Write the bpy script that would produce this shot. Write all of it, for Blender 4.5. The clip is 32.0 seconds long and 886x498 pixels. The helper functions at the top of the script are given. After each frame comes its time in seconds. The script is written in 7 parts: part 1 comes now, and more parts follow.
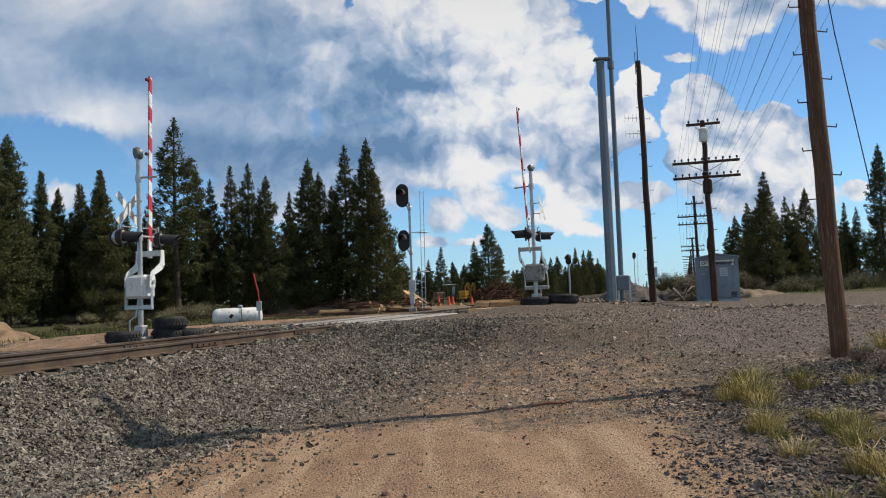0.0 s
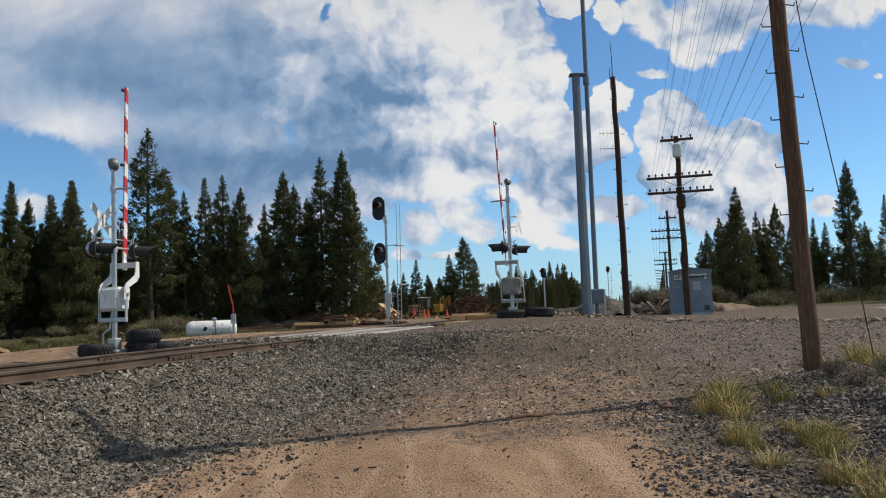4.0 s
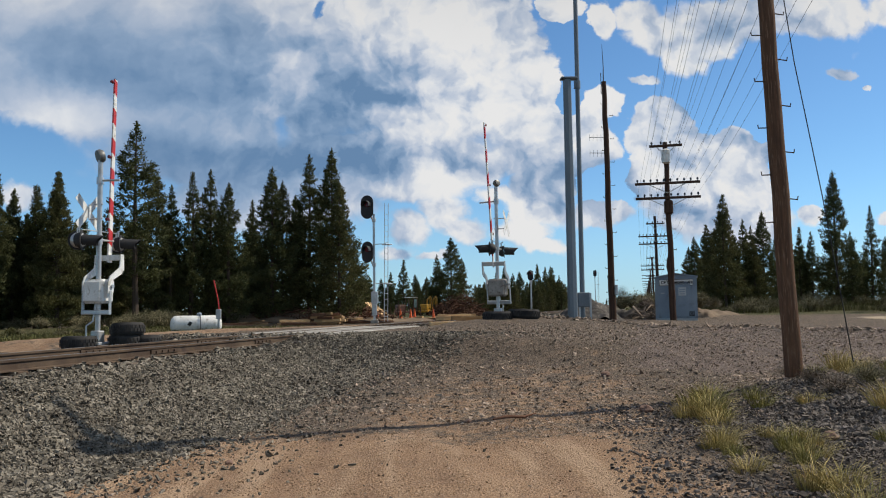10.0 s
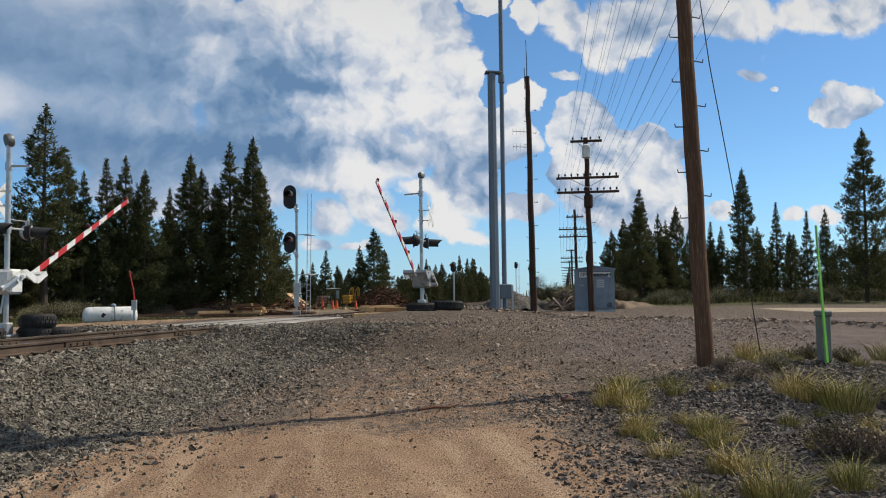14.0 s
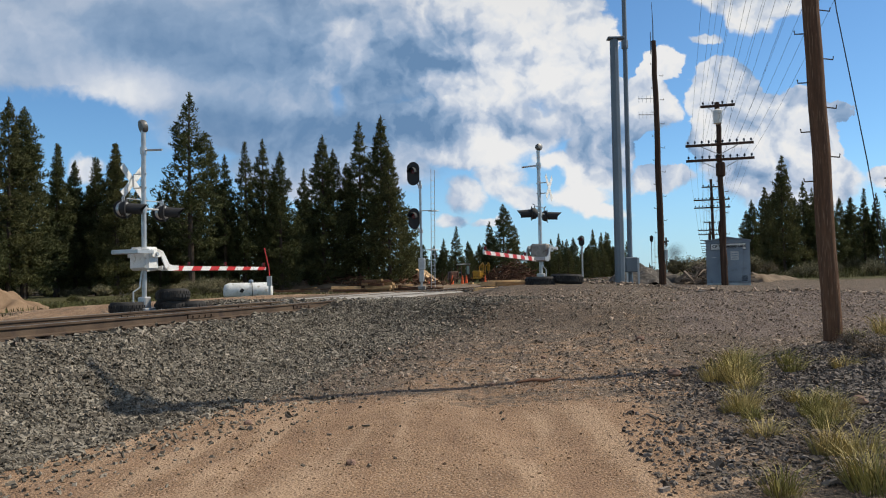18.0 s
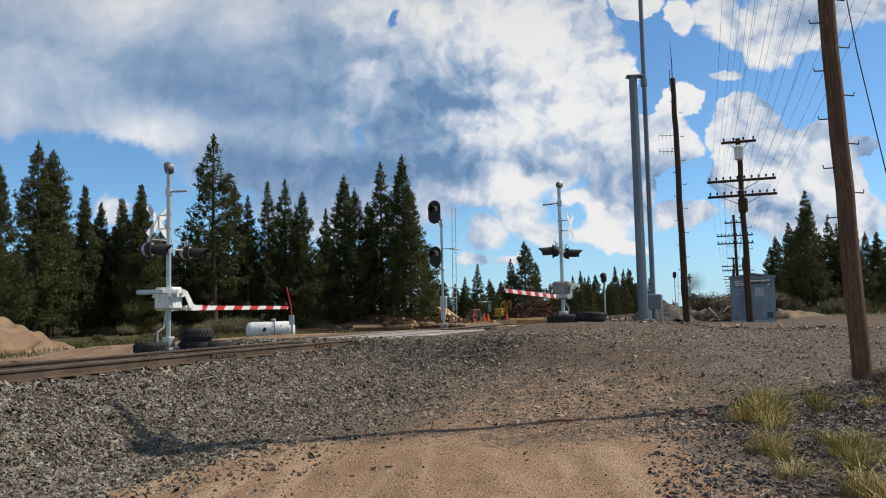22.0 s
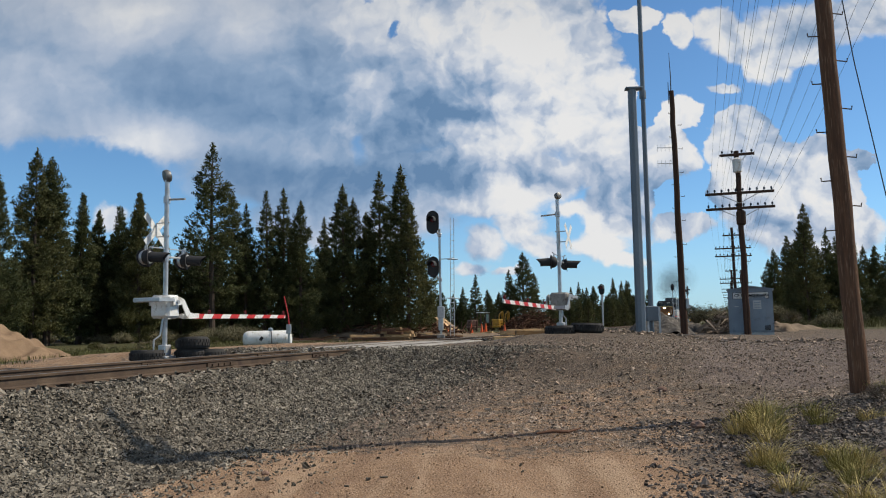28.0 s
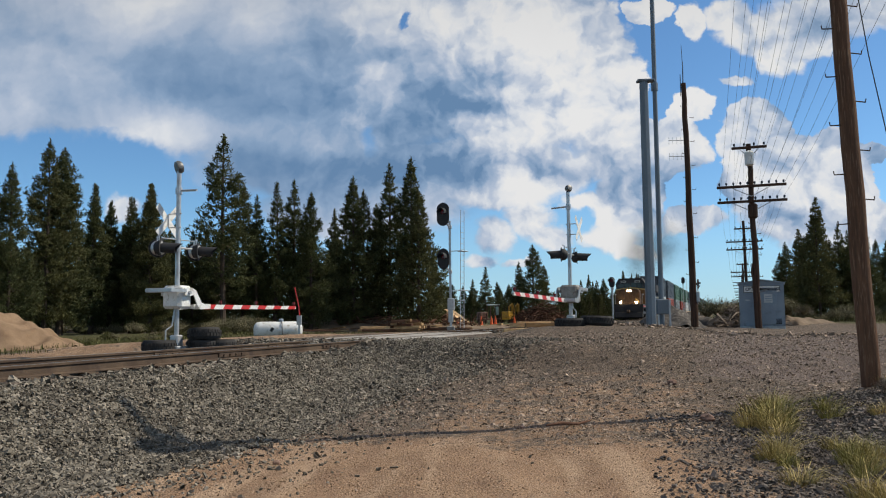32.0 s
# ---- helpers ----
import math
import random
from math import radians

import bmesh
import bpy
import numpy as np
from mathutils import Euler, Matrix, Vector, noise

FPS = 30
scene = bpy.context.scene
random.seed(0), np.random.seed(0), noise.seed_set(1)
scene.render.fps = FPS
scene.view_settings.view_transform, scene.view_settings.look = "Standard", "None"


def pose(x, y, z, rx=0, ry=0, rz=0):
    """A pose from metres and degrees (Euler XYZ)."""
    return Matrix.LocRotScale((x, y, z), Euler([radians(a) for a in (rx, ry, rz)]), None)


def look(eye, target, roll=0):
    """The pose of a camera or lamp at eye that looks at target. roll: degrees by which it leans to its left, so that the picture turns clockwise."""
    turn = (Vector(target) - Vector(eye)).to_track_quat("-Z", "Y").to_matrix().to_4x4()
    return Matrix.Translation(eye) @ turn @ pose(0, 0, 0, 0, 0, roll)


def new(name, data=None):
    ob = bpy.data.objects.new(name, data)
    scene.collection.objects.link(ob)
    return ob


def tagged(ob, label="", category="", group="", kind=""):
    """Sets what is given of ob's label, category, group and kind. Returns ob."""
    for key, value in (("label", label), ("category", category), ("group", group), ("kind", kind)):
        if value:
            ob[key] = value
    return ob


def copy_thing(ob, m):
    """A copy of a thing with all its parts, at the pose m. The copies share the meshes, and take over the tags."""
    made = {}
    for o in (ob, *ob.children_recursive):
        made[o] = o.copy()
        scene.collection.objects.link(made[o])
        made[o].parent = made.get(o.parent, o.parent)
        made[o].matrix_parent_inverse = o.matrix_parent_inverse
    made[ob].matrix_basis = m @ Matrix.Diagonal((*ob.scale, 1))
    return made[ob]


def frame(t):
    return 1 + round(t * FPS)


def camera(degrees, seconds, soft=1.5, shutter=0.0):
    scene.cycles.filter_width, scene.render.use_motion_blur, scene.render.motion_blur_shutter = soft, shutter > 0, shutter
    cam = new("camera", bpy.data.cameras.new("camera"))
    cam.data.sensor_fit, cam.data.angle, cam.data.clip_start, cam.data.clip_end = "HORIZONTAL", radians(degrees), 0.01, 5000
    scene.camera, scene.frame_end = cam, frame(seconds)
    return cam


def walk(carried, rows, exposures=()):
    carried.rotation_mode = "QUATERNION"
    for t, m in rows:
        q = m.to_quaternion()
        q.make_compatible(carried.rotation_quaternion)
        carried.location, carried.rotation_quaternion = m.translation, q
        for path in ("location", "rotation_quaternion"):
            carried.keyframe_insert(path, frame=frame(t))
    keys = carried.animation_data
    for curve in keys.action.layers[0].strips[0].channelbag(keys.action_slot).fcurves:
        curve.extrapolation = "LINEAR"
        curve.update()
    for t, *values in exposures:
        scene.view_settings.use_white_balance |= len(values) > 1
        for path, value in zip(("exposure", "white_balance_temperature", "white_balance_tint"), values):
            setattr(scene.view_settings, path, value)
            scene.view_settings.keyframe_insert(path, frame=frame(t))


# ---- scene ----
cam = camera(57.99, 32.0, soft=1.1)
PATH_ROWS = [
    (0.0, -0.000, 0.000, 1.600, 93.30, 2.20, 0.13),
    (0.5, -0.026, -0.017, 1.594, 93.78, 2.56, 0.32),
    (1.0, -0.033, -0.021, 1.607, 94.77, 2.06, 0.40),
    (1.5, -0.046, -0.120, 1.591, 95.50, 1.75, 0.66),
    (2.0, -0.010, -0.034, 1.595, 94.84, 1.81, -0.33),
    (2.5, -0.062, -0.027, 1.591, 94.39, 1.45, -1.52),
    (4.5, -0.082, -0.054, 1.604, 94.16, 2.14, -1.68),
    (5.0, -0.078, -0.036, 1.600, 94.24, 1.90, -1.93),
    (5.5, -0.044, -0.052, 1.607, 93.69, 1.65, -0.93),
    (6.0, -0.013, -0.008, 1.614, 94.55, 1.80, -0.79),
    (6.5, -0.003, -0.069, 1.602, 94.89, 1.73, -2.58),
    (7.0, -0.028, -0.074, 1.592, 95.10, 1.15, -4.73),
    (7.5, -0.042, -0.067, 1.604, 95.11, 1.56, -4.68),
    (8.0, -0.044, -0.142, 1.595, 95.41, 1.93, -4.15),
    (8.5, -0.044, -0.072, 1.599, 94.99, 1.77, -3.73),
    (9.0, -0.049, -0.066, 1.589, 94.14, 1.14, -3.80),
    (9.5, -0.043, -0.061, 1.583, 94.53, 0.85, -3.31),
    (10.0, -0.043, -0.058, 1.584, 94.18, 0.80, -2.63),
    (10.5, -0.042, -0.056, 1.578, 94.66, 0.91, -3.08),
    (11.0, -0.039, -0.065, 1.602, 93.49, 0.06, -6.57),
    (11.5, -0.044, -0.056, 1.563, 92.93, 2.20, -11.06),
    (12.0, -0.091, -0.053, 1.639, 92.25, 1.69, -10.76),
    (12.5, -0.078, -0.095, 1.634, 93.67, 1.00, -9.00),
    (13.0, -0.050, -0.126, 1.603, 92.37, 0.90, -6.01),
    (13.5, -0.094, -0.138, 1.611, 94.34, 1.04, -8.36),
    (14.0, -0.118, -0.136, 1.598, 93.47, 0.71, -8.20),
    (14.5, 0.003, -0.103, 1.664, 94.74, 1.74, -6.10),
    (16.5, 0.459, 0.066, 1.567, 95.71, 2.21, -2.02),
    (17.0, 0.474, 0.018, 1.541, 94.04, 1.75, -0.09),
    (17.5, 0.494, 0.100, 1.550, 91.89, 1.62, 0.74),
    (18.0, 0.464, -0.001, 1.526, 91.89, 1.11, 1.43),
    (18.5, 0.452, -0.025, 1.556, 92.68, 1.18, 3.36),
    (19.0, 0.436, -0.004, 1.552, 93.61, 1.32, 1.21),
    (19.5, 0.425, -0.084, 1.530, 93.06, 0.75, 1.58),
    (20.0, 0.457, 0.016, 1.537, 93.23, 1.29, 2.53),
    (20.5, 0.469, 0.013, 1.523, 92.76, 1.30, 1.86),
    (21.0, 0.453, -0.035, 1.530, 93.83, 1.16, 2.54),
    (21.5, 0.444, -0.107, 1.513, 94.26, 0.46, 2.00),
    (22.0, 0.458, -0.037, 1.545, 94.62, 1.39, 2.97),
    (22.5, 0.457, -0.066, 1.539, 95.03, 1.74, 3.72),
    (23.0, 0.458, -0.051, 1.540, 95.06, 2.04, 3.39),
    (23.5, 0.482, -0.102, 1.528, 95.56, 2.34, 3.24),
    (24.0, 0.483, -0.085, 1.562, 96.07, 2.61, 3.43),
    (24.5, 0.477, -0.063, 1.551, 96.09, 2.45, 1.97),
    (25.0, 0.473, -0.061, 1.529, 95.25, 1.92, 1.77),
    (25.5, 0.489, -0.046, 1.539, 94.48, 2.17, 2.03),
    (27.5, 0.464, -0.021, 1.528, 94.16, 1.29, 2.23),
    (28.0, 0.470, -0.015, 1.538, 95.36, 0.95, 2.81),
    (28.5, 0.474, -0.020, 1.533, 94.73, 1.51, 2.15),
    (29.0, 0.414, -0.045, 1.518, 94.28, 1.32, 3.34),
    (29.5, 0.455, 0.031, 1.555, 95.23, 1.73, 3.44),
    (30.0, 0.474, -0.010, 1.548, 94.65, 0.78, 3.17),
    (30.5, 0.500, -0.003, 1.556, 95.47, 0.82, 2.50),
    (31.0, 0.454, -0.035, 1.571, 95.32, 1.94, 3.73),
    (31.5, 0.450, -0.031, 1.561, 95.02, 1.22, 3.70),
    (32.0, 0.461, -0.043, 1.535, 94.80, 0.63, 3.50),
]
walk(cam, [(t, pose(x, y, z, rx, ry, rz)) for t, x, y, z, rx, ry, rz in PATH_ROWS],
     exposures=((0.0, 0.02), (1.0, 0.06), (2.0, -0.03), (10.0, -0.04), (13.0, -0.06), (14.5, -0.04), (16.5, -0.22), (17.1, -0.19), (18.0, 0.02), (20.0, 0.06), (22.0, 0.05), (25.0, -0.02), (32.0, -0.05)))

# ---- world, sun, exposure ----
SUN_AZ, SUN_EL = 74.0, 46.0      # degrees to the right of +y, and above the horizon
TO_SUN = Vector((math.sin(radians(SUN_AZ)) * math.cos(radians(SUN_EL)), math.cos(radians(SUN_AZ)) * math.cos(radians(SUN_EL)), math.sin(radians(SUN_EL))))


# the clouds: middle and half width of each soft mass on the sky (sideways and up, for one unit ahead); LIT and DIM add a weight
CLOUD_MASS = [(-0.270, 0.295, 0.150, 0.070), (-0.430, 0.300, 0.140, 0.060), (-0.406, 0.433, 0.404, 0.155), (-0.064, 0.368, 0.216, 0.173), (-0.589, 0.329, 0.166, 0.083), (-0.392, 0.258, 0.108, 0.045), (0.036, 0.310, 0.144, 0.137),
              (-0.214, 0.212, 0.159, 0.058), (0.126, 0.261, 0.079, 0.054), (0.073, 0.338, 0.076, 0.072), (0.180, 0.204, 0.083, 0.050), (0.176, 0.144, 0.054, 0.040),
              (0.248, 0.116, 0.043, 0.014), (-0.027, 0.182, 0.188, 0.043), (-0.158, 0.144, 0.137, 0.040), (-0.753, 0.361, 0.144, 0.101), (-0.405, 0.629, 0.577, 0.188)]
CLOUD_PUFFS = [(0.015, 0.154, 0.061, 0.019), (0.049, 0.124, 0.030, 0.025), (-0.002, 0.103, 0.029, 0.022), (0.072, 0.100, 0.027, 0.020), (0.127, 0.142, 0.036, 0.012),
               (0.149, 0.099, 0.035, 0.016), (0.176, 0.081, 0.029, 0.012), (0.143, 0.113, 0.016, 0.013), (0.251, 0.256, 0.027, 0.023), (-0.478, 0.148, 0.024, 0.016),
               (-0.017, 0.071, 0.025, 0.009), (0.029, 0.066, 0.019, 0.006)]
CLOUD_TOWER = [(0.330, 0.218, 0.048, 0.048), (0.309, 0.159, 0.032, 0.036), (0.379, 0.184, 0.061, 0.045), (0.362, 0.135, 0.069, 0.035), (0.418, 0.200, 0.035, 0.030),
               (0.447, 0.181, 0.026, 0.029), (0.468, 0.192, 0.020, 0.016), (0.418, 0.157, 0.054, 0.050), (0.440, 0.111, 0.047, 0.036), (0.514, 0.120, 0.019, 0.013),
               (0.365, 0.119, 0.050, 0.043)]
CLOUD_HIGH = [(0.302, 0.376, 0.035, 0.022), (0.343, 0.352, 0.058, 0.030), (0.372, 0.322, 0.029, 0.025), (0.413, 0.362, 0.079, 0.040), (0.253, 0.370, 0.019, 0.025),
              (0.203, 0.388, 0.029, 0.020), (0.307, 0.291, 0.026, 0.008), (0.529, 0.375, 0.087, 0.030), (0.693, 0.381, 0.094, 0.029), (0.413, 0.340, 0.043, 0.022),
              (0.793, 0.401, 0.101, 0.022), (0.564, 0.295, 0.019, 0.009), (0.596, 0.274, 0.011, 0.006), (0.695, 0.243, 0.039, 0.017), (0.722, 0.257, 0.029, 0.019),
              (0.700, 0.272, 0.020, 0.012), (0.679, 0.105, 0.025, 0.009), (0.627, 0.109, 0.016, 0.006)]
CLOUD_LIT = [(0.564, 0.295, 0.025, 0.014, 0.60), (-0.151, 0.388, 0.033, 0.029, 0.55), (-0.463, 0.398, 0.054, 0.036, 0.50), (-0.289, 0.377, 0.043, 0.033, 0.32), (-0.605, 0.337, 0.058, 0.033, 0.36), (-0.620, 0.281, 0.058, 0.025, 0.30),
             (-0.444, 0.249, 0.065, 0.029, 0.52), (-0.380, 0.250, 0.050, 0.030, 0.42), (-0.150, 0.314, 0.025, 0.011, 0.45), (-0.154, 0.271, 0.038, 0.025, 0.60), (-0.310, 0.238, 0.036, 0.016, 0.30),
             (-0.192, 0.215, 0.029, 0.014, 0.30), (0.010, 0.378, 0.108, 0.048, 0.50), (0.077, 0.349, 0.072, 0.058, 0.45), (0.095, 0.274, 0.087, 0.032, 0.42), (0.159, 0.278, 0.050, 0.038, 0.30),
             (0.018, 0.223, 0.072, 0.025, 0.50), (0.111, 0.237, 0.065, 0.029, 0.40), (0.008, 0.151, 0.087, 0.020, 0.55), (0.187, 0.204, 0.072, 0.043, 0.30)]
CLOUD_DIM = [(-0.215, 0.168, 0.188, 0.050, 0.50), (-0.318, 0.202, 0.115, 0.029, 0.35), (-0.065, 0.126, 0.087, 0.043, 0.30), (-0.680, 0.219, 0.144, 0.029, 0.30),
             (-0.590, 0.390, 0.094, 0.033, 0.34), (-0.490, 0.323, 0.173, 0.050, 0.42), (-0.234, 0.317, 0.123, 0.079, 0.75), (-0.309, 0.265, 0.238, 0.026, 0.62), (-0.038, 0.281, 0.065, 0.043, 0.46),
             (-0.075, 0.246, 0.079, 0.026, 0.60), (0.021, 0.307, 0.043, 0.016, 0.28), (0.016, 0.187, 0.130, 0.019, 0.62), (-0.244, 0.192, 0.144, 0.029, 0.30), (-0.099, 0.170, 0.087, 0.029, 0.30),
             (0.163, 0.155, 0.065, 0.026, 0.26), (0.062, 0.261, 0.036, 0.012, 0.22), (0.145, 0.210, 0.036, 0.013, 0.18), (-0.391, 0.341, 0.087, 0.043, 0.30), (0.368, 0.121, 0.101, 0.029, 0.38),
             (0.331, 0.183, 0.043, 0.019, 0.16), (0.419, 0.355, 0.065, 0.016, 0.14), (0.721, 0.237, 0.043, 0.009, 0.20), (-0.210, 0.399, 0.065, 0.043, 0.18), (-0.761, 0.330, 0.123, 0.065, 0.60)]
CLOUD_GAPS = [(-0.115, 0.382, 0.014, 0.012), (-0.156, 0.223, 0.012, 0.020), (-0.147, 0.418, 0.016, 0.009), (0.203, 0.250, 0.009, 0.040)]


def build_world():
    """A daylight sky with fair-weather cumulus: the clouds are soft masses with noisy edges."""
    w = bpy.data.worlds.new("sky")
    w.use_nodes = True
    scene.world = w
    nt = w.node_tree
    nt.nodes.clear()
    N = nt.nodes.new
    L = nt.links.new

    def put(sock, val):
        if isinstance(val, bpy.types.NodeSocket):
            L(val, sock)
        else:
            sock.default_value = val

    def op(kind, a, b=None, c=None, clamp=False):
        n = N("ShaderNodeMath")
        n.operation, n.use_clamp = kind, clamp
        for i, v in enumerate((a, b, c)):
            if v is not None:
                put(n.inputs[i], v)
        return n.outputs[0]

    def vop(kind, a, b=None):
        n = N("ShaderNodeVectorMath")
        n.operation = kind
        put(n.inputs[0], a)
        if b is not None:
            put(n.inputs[1], b)
        return n.outputs["Value"] if kind == "LENGTH" else n.outputs[0]

    def mapr(v, lo, hi, a=0.0, b=1.0, smooth=True):
        n = N("ShaderNodeMapRange")
        n.interpolation_type = "SMOOTHSTEP" if smooth else "LINEAR"
        for i, x in enumerate((v, lo, hi, a, b)):
            put(n.inputs[i], x)
        return n.outputs[0]

    def noise_of(vec, scale, detail=6.0, rough=0.6):
        n = N("ShaderNodeTexNoise")
        put(n.inputs["Vector"], vec)
        n.inputs["Scale"].default_value = scale
        n.inputs["Detail"].default_value = detail
        n.inputs["Roughness"].default_value = rough
        return n

    def mix(fac, a, b):
        n = N("ShaderNodeMix")
        n.data_type = "RGBA"
        put(n.inputs[0], fac)
        put(n.inputs[6], a)
        put(n.inputs[7], b)
        return n.outputs[2]

    sky = N("ShaderNodeTexSky")
    sky.sky_type, sky.sun_disc = "NISHITA", False
    sky.sun_elevation, sky.sun_rotation = radians(SUN_EL), radians(SUN_AZ)
    sky.air_density, sky.dust_density, sky.ozone_density, sky.altitude = 1.0, 0.6, 1.6, 1400.0
    co = N("ShaderNodeTexCoord").outputs["Generated"]
    sep = N("ShaderNodeSeparateXYZ")
    L(co, sep.inputs[0])
    ahead = op("MAXIMUM", op("ABSOLUTE", sep.outputs[1]), 0.08)
    u = op("DIVIDE", sep.outputs[0], ahead)
    v = op("DIVIDE", sep.outputs[2], ahead)
    uv = N("ShaderNodeCombineXYZ")
    L(u, uv.inputs[0])
    L(v, uv.inputs[1])
    uv = uv.outputs[0]
    # a gentle wandering of the shapes, so that no edge is a plain oval
    slow = vop("SUBTRACT", noise_of(uv, 5.0, 3.0, 0.5).outputs["Color"], (0.5, 0.5, 0.5))
    quick = vop("SUBTRACT", noise_of(uv, 21.0, 6.0, 0.62).outputs["Color"], (0.5, 0.5, 0.5))
    p = vop("ADD", vop("ADD", uv, vop("MULTIPLY", slow, (0.07, 0.05, 0.0))), vop("MULTIPLY", quick, (0.045, 0.034, 0.0)))

    def blob(cu, cv, ru, rv, soft=0.5, weight=1.0):
        q = vop("MULTIPLY", vop("SUBTRACT", p, (cu, cv, 0)), (1 / ru, 1 / rv, 0))
        return mapr(vop("LENGTH", q), 1.0 + soft, 1.0 - soft, 0.0, weight)

    def union(items, soft):
        out = None
        for it in items:
            b = blob(*it, soft)
            out = b if out is None else op("MAXIMUM", out, b)
        return out

    def total(items, soft):
        out = None
        for cu, cv, ru, rv, w in items:
            b = blob(cu, cv, ru, rv, soft, w)
            out = b if out is None else op("ADD", out, b)
        return out

    def heads(at, scale, detail):
        """Round cauliflower heads upon heads: one at the middle of each cell."""
        n = N("ShaderNodeTexVoronoi")
        n.inputs["Scale"].default_value = scale
        n.inputs["Detail"].default_value = detail
        n.inputs["Roughness"].default_value = 0.55
        n.normalize = True
        L(at, n.inputs["Vector"])
        return op("SUBTRACT", 0.5, n.outputs["Distance"])

    def swell(at):
        """The uneven height of the cloud's face."""
        round_heads = op("ADD", op("MULTIPLY", heads(at, 13.0, 2.0), 0.62), op("MULTIPLY", heads(at, 40.0, 2.0), 0.42))
        return op("ADD", op("MULTIPLY", noise_of(at, 8.0, 4.0, 0.52).outputs["Fac"], 0.9), round_heads)

    one = swell(p)
    two = swell(vop("ADD", p, (0.016, 0.019, 0)))
    toward_sun = op("SUBTRACT", one, two)
    broad = noise_of(vop("MULTIPLY", p, (1.0, 1.7, 1.0)), 5.5, 4.0, 0.48).outputs["Fac"]
    fill_cloud = [(0.0, 1.60, 4.5, 1.08)]
    mass = op("MAXIMUM", op("MAXIMUM", union(CLOUD_MASS, 0.38), union(CLOUD_PUFFS, 0.62)), op("MAXIMUM", op("MAXIMUM", union(CLOUD_TOWER, 0.42), union(CLOUD_HIGH, 0.55)), union(fill_cloud, 0.25)))
    mass = op("SUBTRACT", mass, op("MULTIPLY", union(CLOUD_GAPS, 0.9), 0.56))
    mass = op("ADD", mass, op("MULTIPLY", op("SUBTRACT", one, 0.60), 1.25))
    # crisp heads towards the sun, frayed undersides
    ragged = op("MAXIMUM", op("MULTIPLY", mapr(v, 0.285, 0.215), mapr(u, 0.20, 0.08)), op("MAXIMUM", mapr(v, 0.15, 0.10), op("MULTIPLY", mapr(v, 0.265, 0.30), mapr(u, 0.21, 0.30, 0.0, 0.6))))
    half = op("ADD", 0.07, op("MULTIPLY", ragged, 0.27))
    cover = mapr(mass, op("SUBTRACT", 0.55, half), op("ADD", 0.55, half))
    tone = op("ADD", 0.56, op("MULTIPLY", toward_sun, mapr(u, -0.34, 0.06, 0.45, 2.2)))
    tone = op("ADD", tone, op("MULTIPLY", op("SUBTRACT", broad, 0.5), 0.95))
    tone = op("ADD", tone, op("ADD", op("MULTIPLY", mapr(u, 0.02, 0.16), 0.06), op("MULTIPLY", mapr(v, 0.165, 0.12), 0.08)))
    tone = op("SUBTRACT", op("ADD", tone, op("MULTIPLY", total(CLOUD_LIT, 0.85), 0.50)), op("MULTIPLY", total(CLOUD_DIM, 0.95), 0.46))
    tone = op("ADD", tone, op("MULTIPLY", op("MAXIMUM", union(CLOUD_HIGH, 0.55), union(CLOUD_PUFFS, 0.62)), 0.16))
    cr = N("ShaderNodeValToRGB")
    el = cr.color_ramp.elements
    el[0].position, el[0].color = 0.0, (0.165, 0.300, 0.510, 1)
    el[1].position, el[1].color = 1.0, (1.0, 1.0, 1.0, 1)
    for at, c in ((0.26, (0.310, 0.450, 0.660, 1)), (0.52, (0.560, 0.655, 0.815, 1)), (0.80, (0.880, 0.915, 0.970, 1))):
        e = el.new(at)
        e.color = c
    L(tone, cr.inputs[0])
    col = mix(union(fill_cloud, 0.25), cr.outputs[0], (0.36, 0.37, 0.385, 1))     # plain grey cloud above the view, unseen, added to neutralise the fill light
    sky_col = vop("MULTIPLY", sky.outputs[0], (SKY_GAIN * 0.70, SKY_GAIN * 0.99, SKY_GAIN * 1.17))
    low = mapr(v, 0.0, 0.16)
    sky_haze = mix(low, (0.36, 0.58, 0.82, 1), sky_col)
    sky_mixed = mix(mapr(u, -0.45, 0.15, 0.22, 0.50), sky_col, sky_haze)
    out_col = mix(cover, sky_mixed, vop("MULTIPLY", col, (CLOUD_GAIN, CLOUD_GAIN, CLOUD_GAIN)))
    bg = N("ShaderNodeBackground")
    L(out_col, bg.inputs[0])
    bg.inputs[1].default_value = 1.0
    o = N("ShaderNodeOutputWorld")
    L(bg.outputs[0], o.inputs[0])


SKY_GAIN, CLOUD_GAIN = 0.112, 0.82
build_world()
sun = bpy.data.lights.new("sun", "SUN")
sun.energy, sun.angle, sun.color = 4.6, radians(0.53), (1.0, 0.91, 0.77)
sun_ob = new("sun", sun)
sun_ob.matrix_world = look((40, 20, 40), (Vector((40, 20, 40)) - TO_SUN)[:])

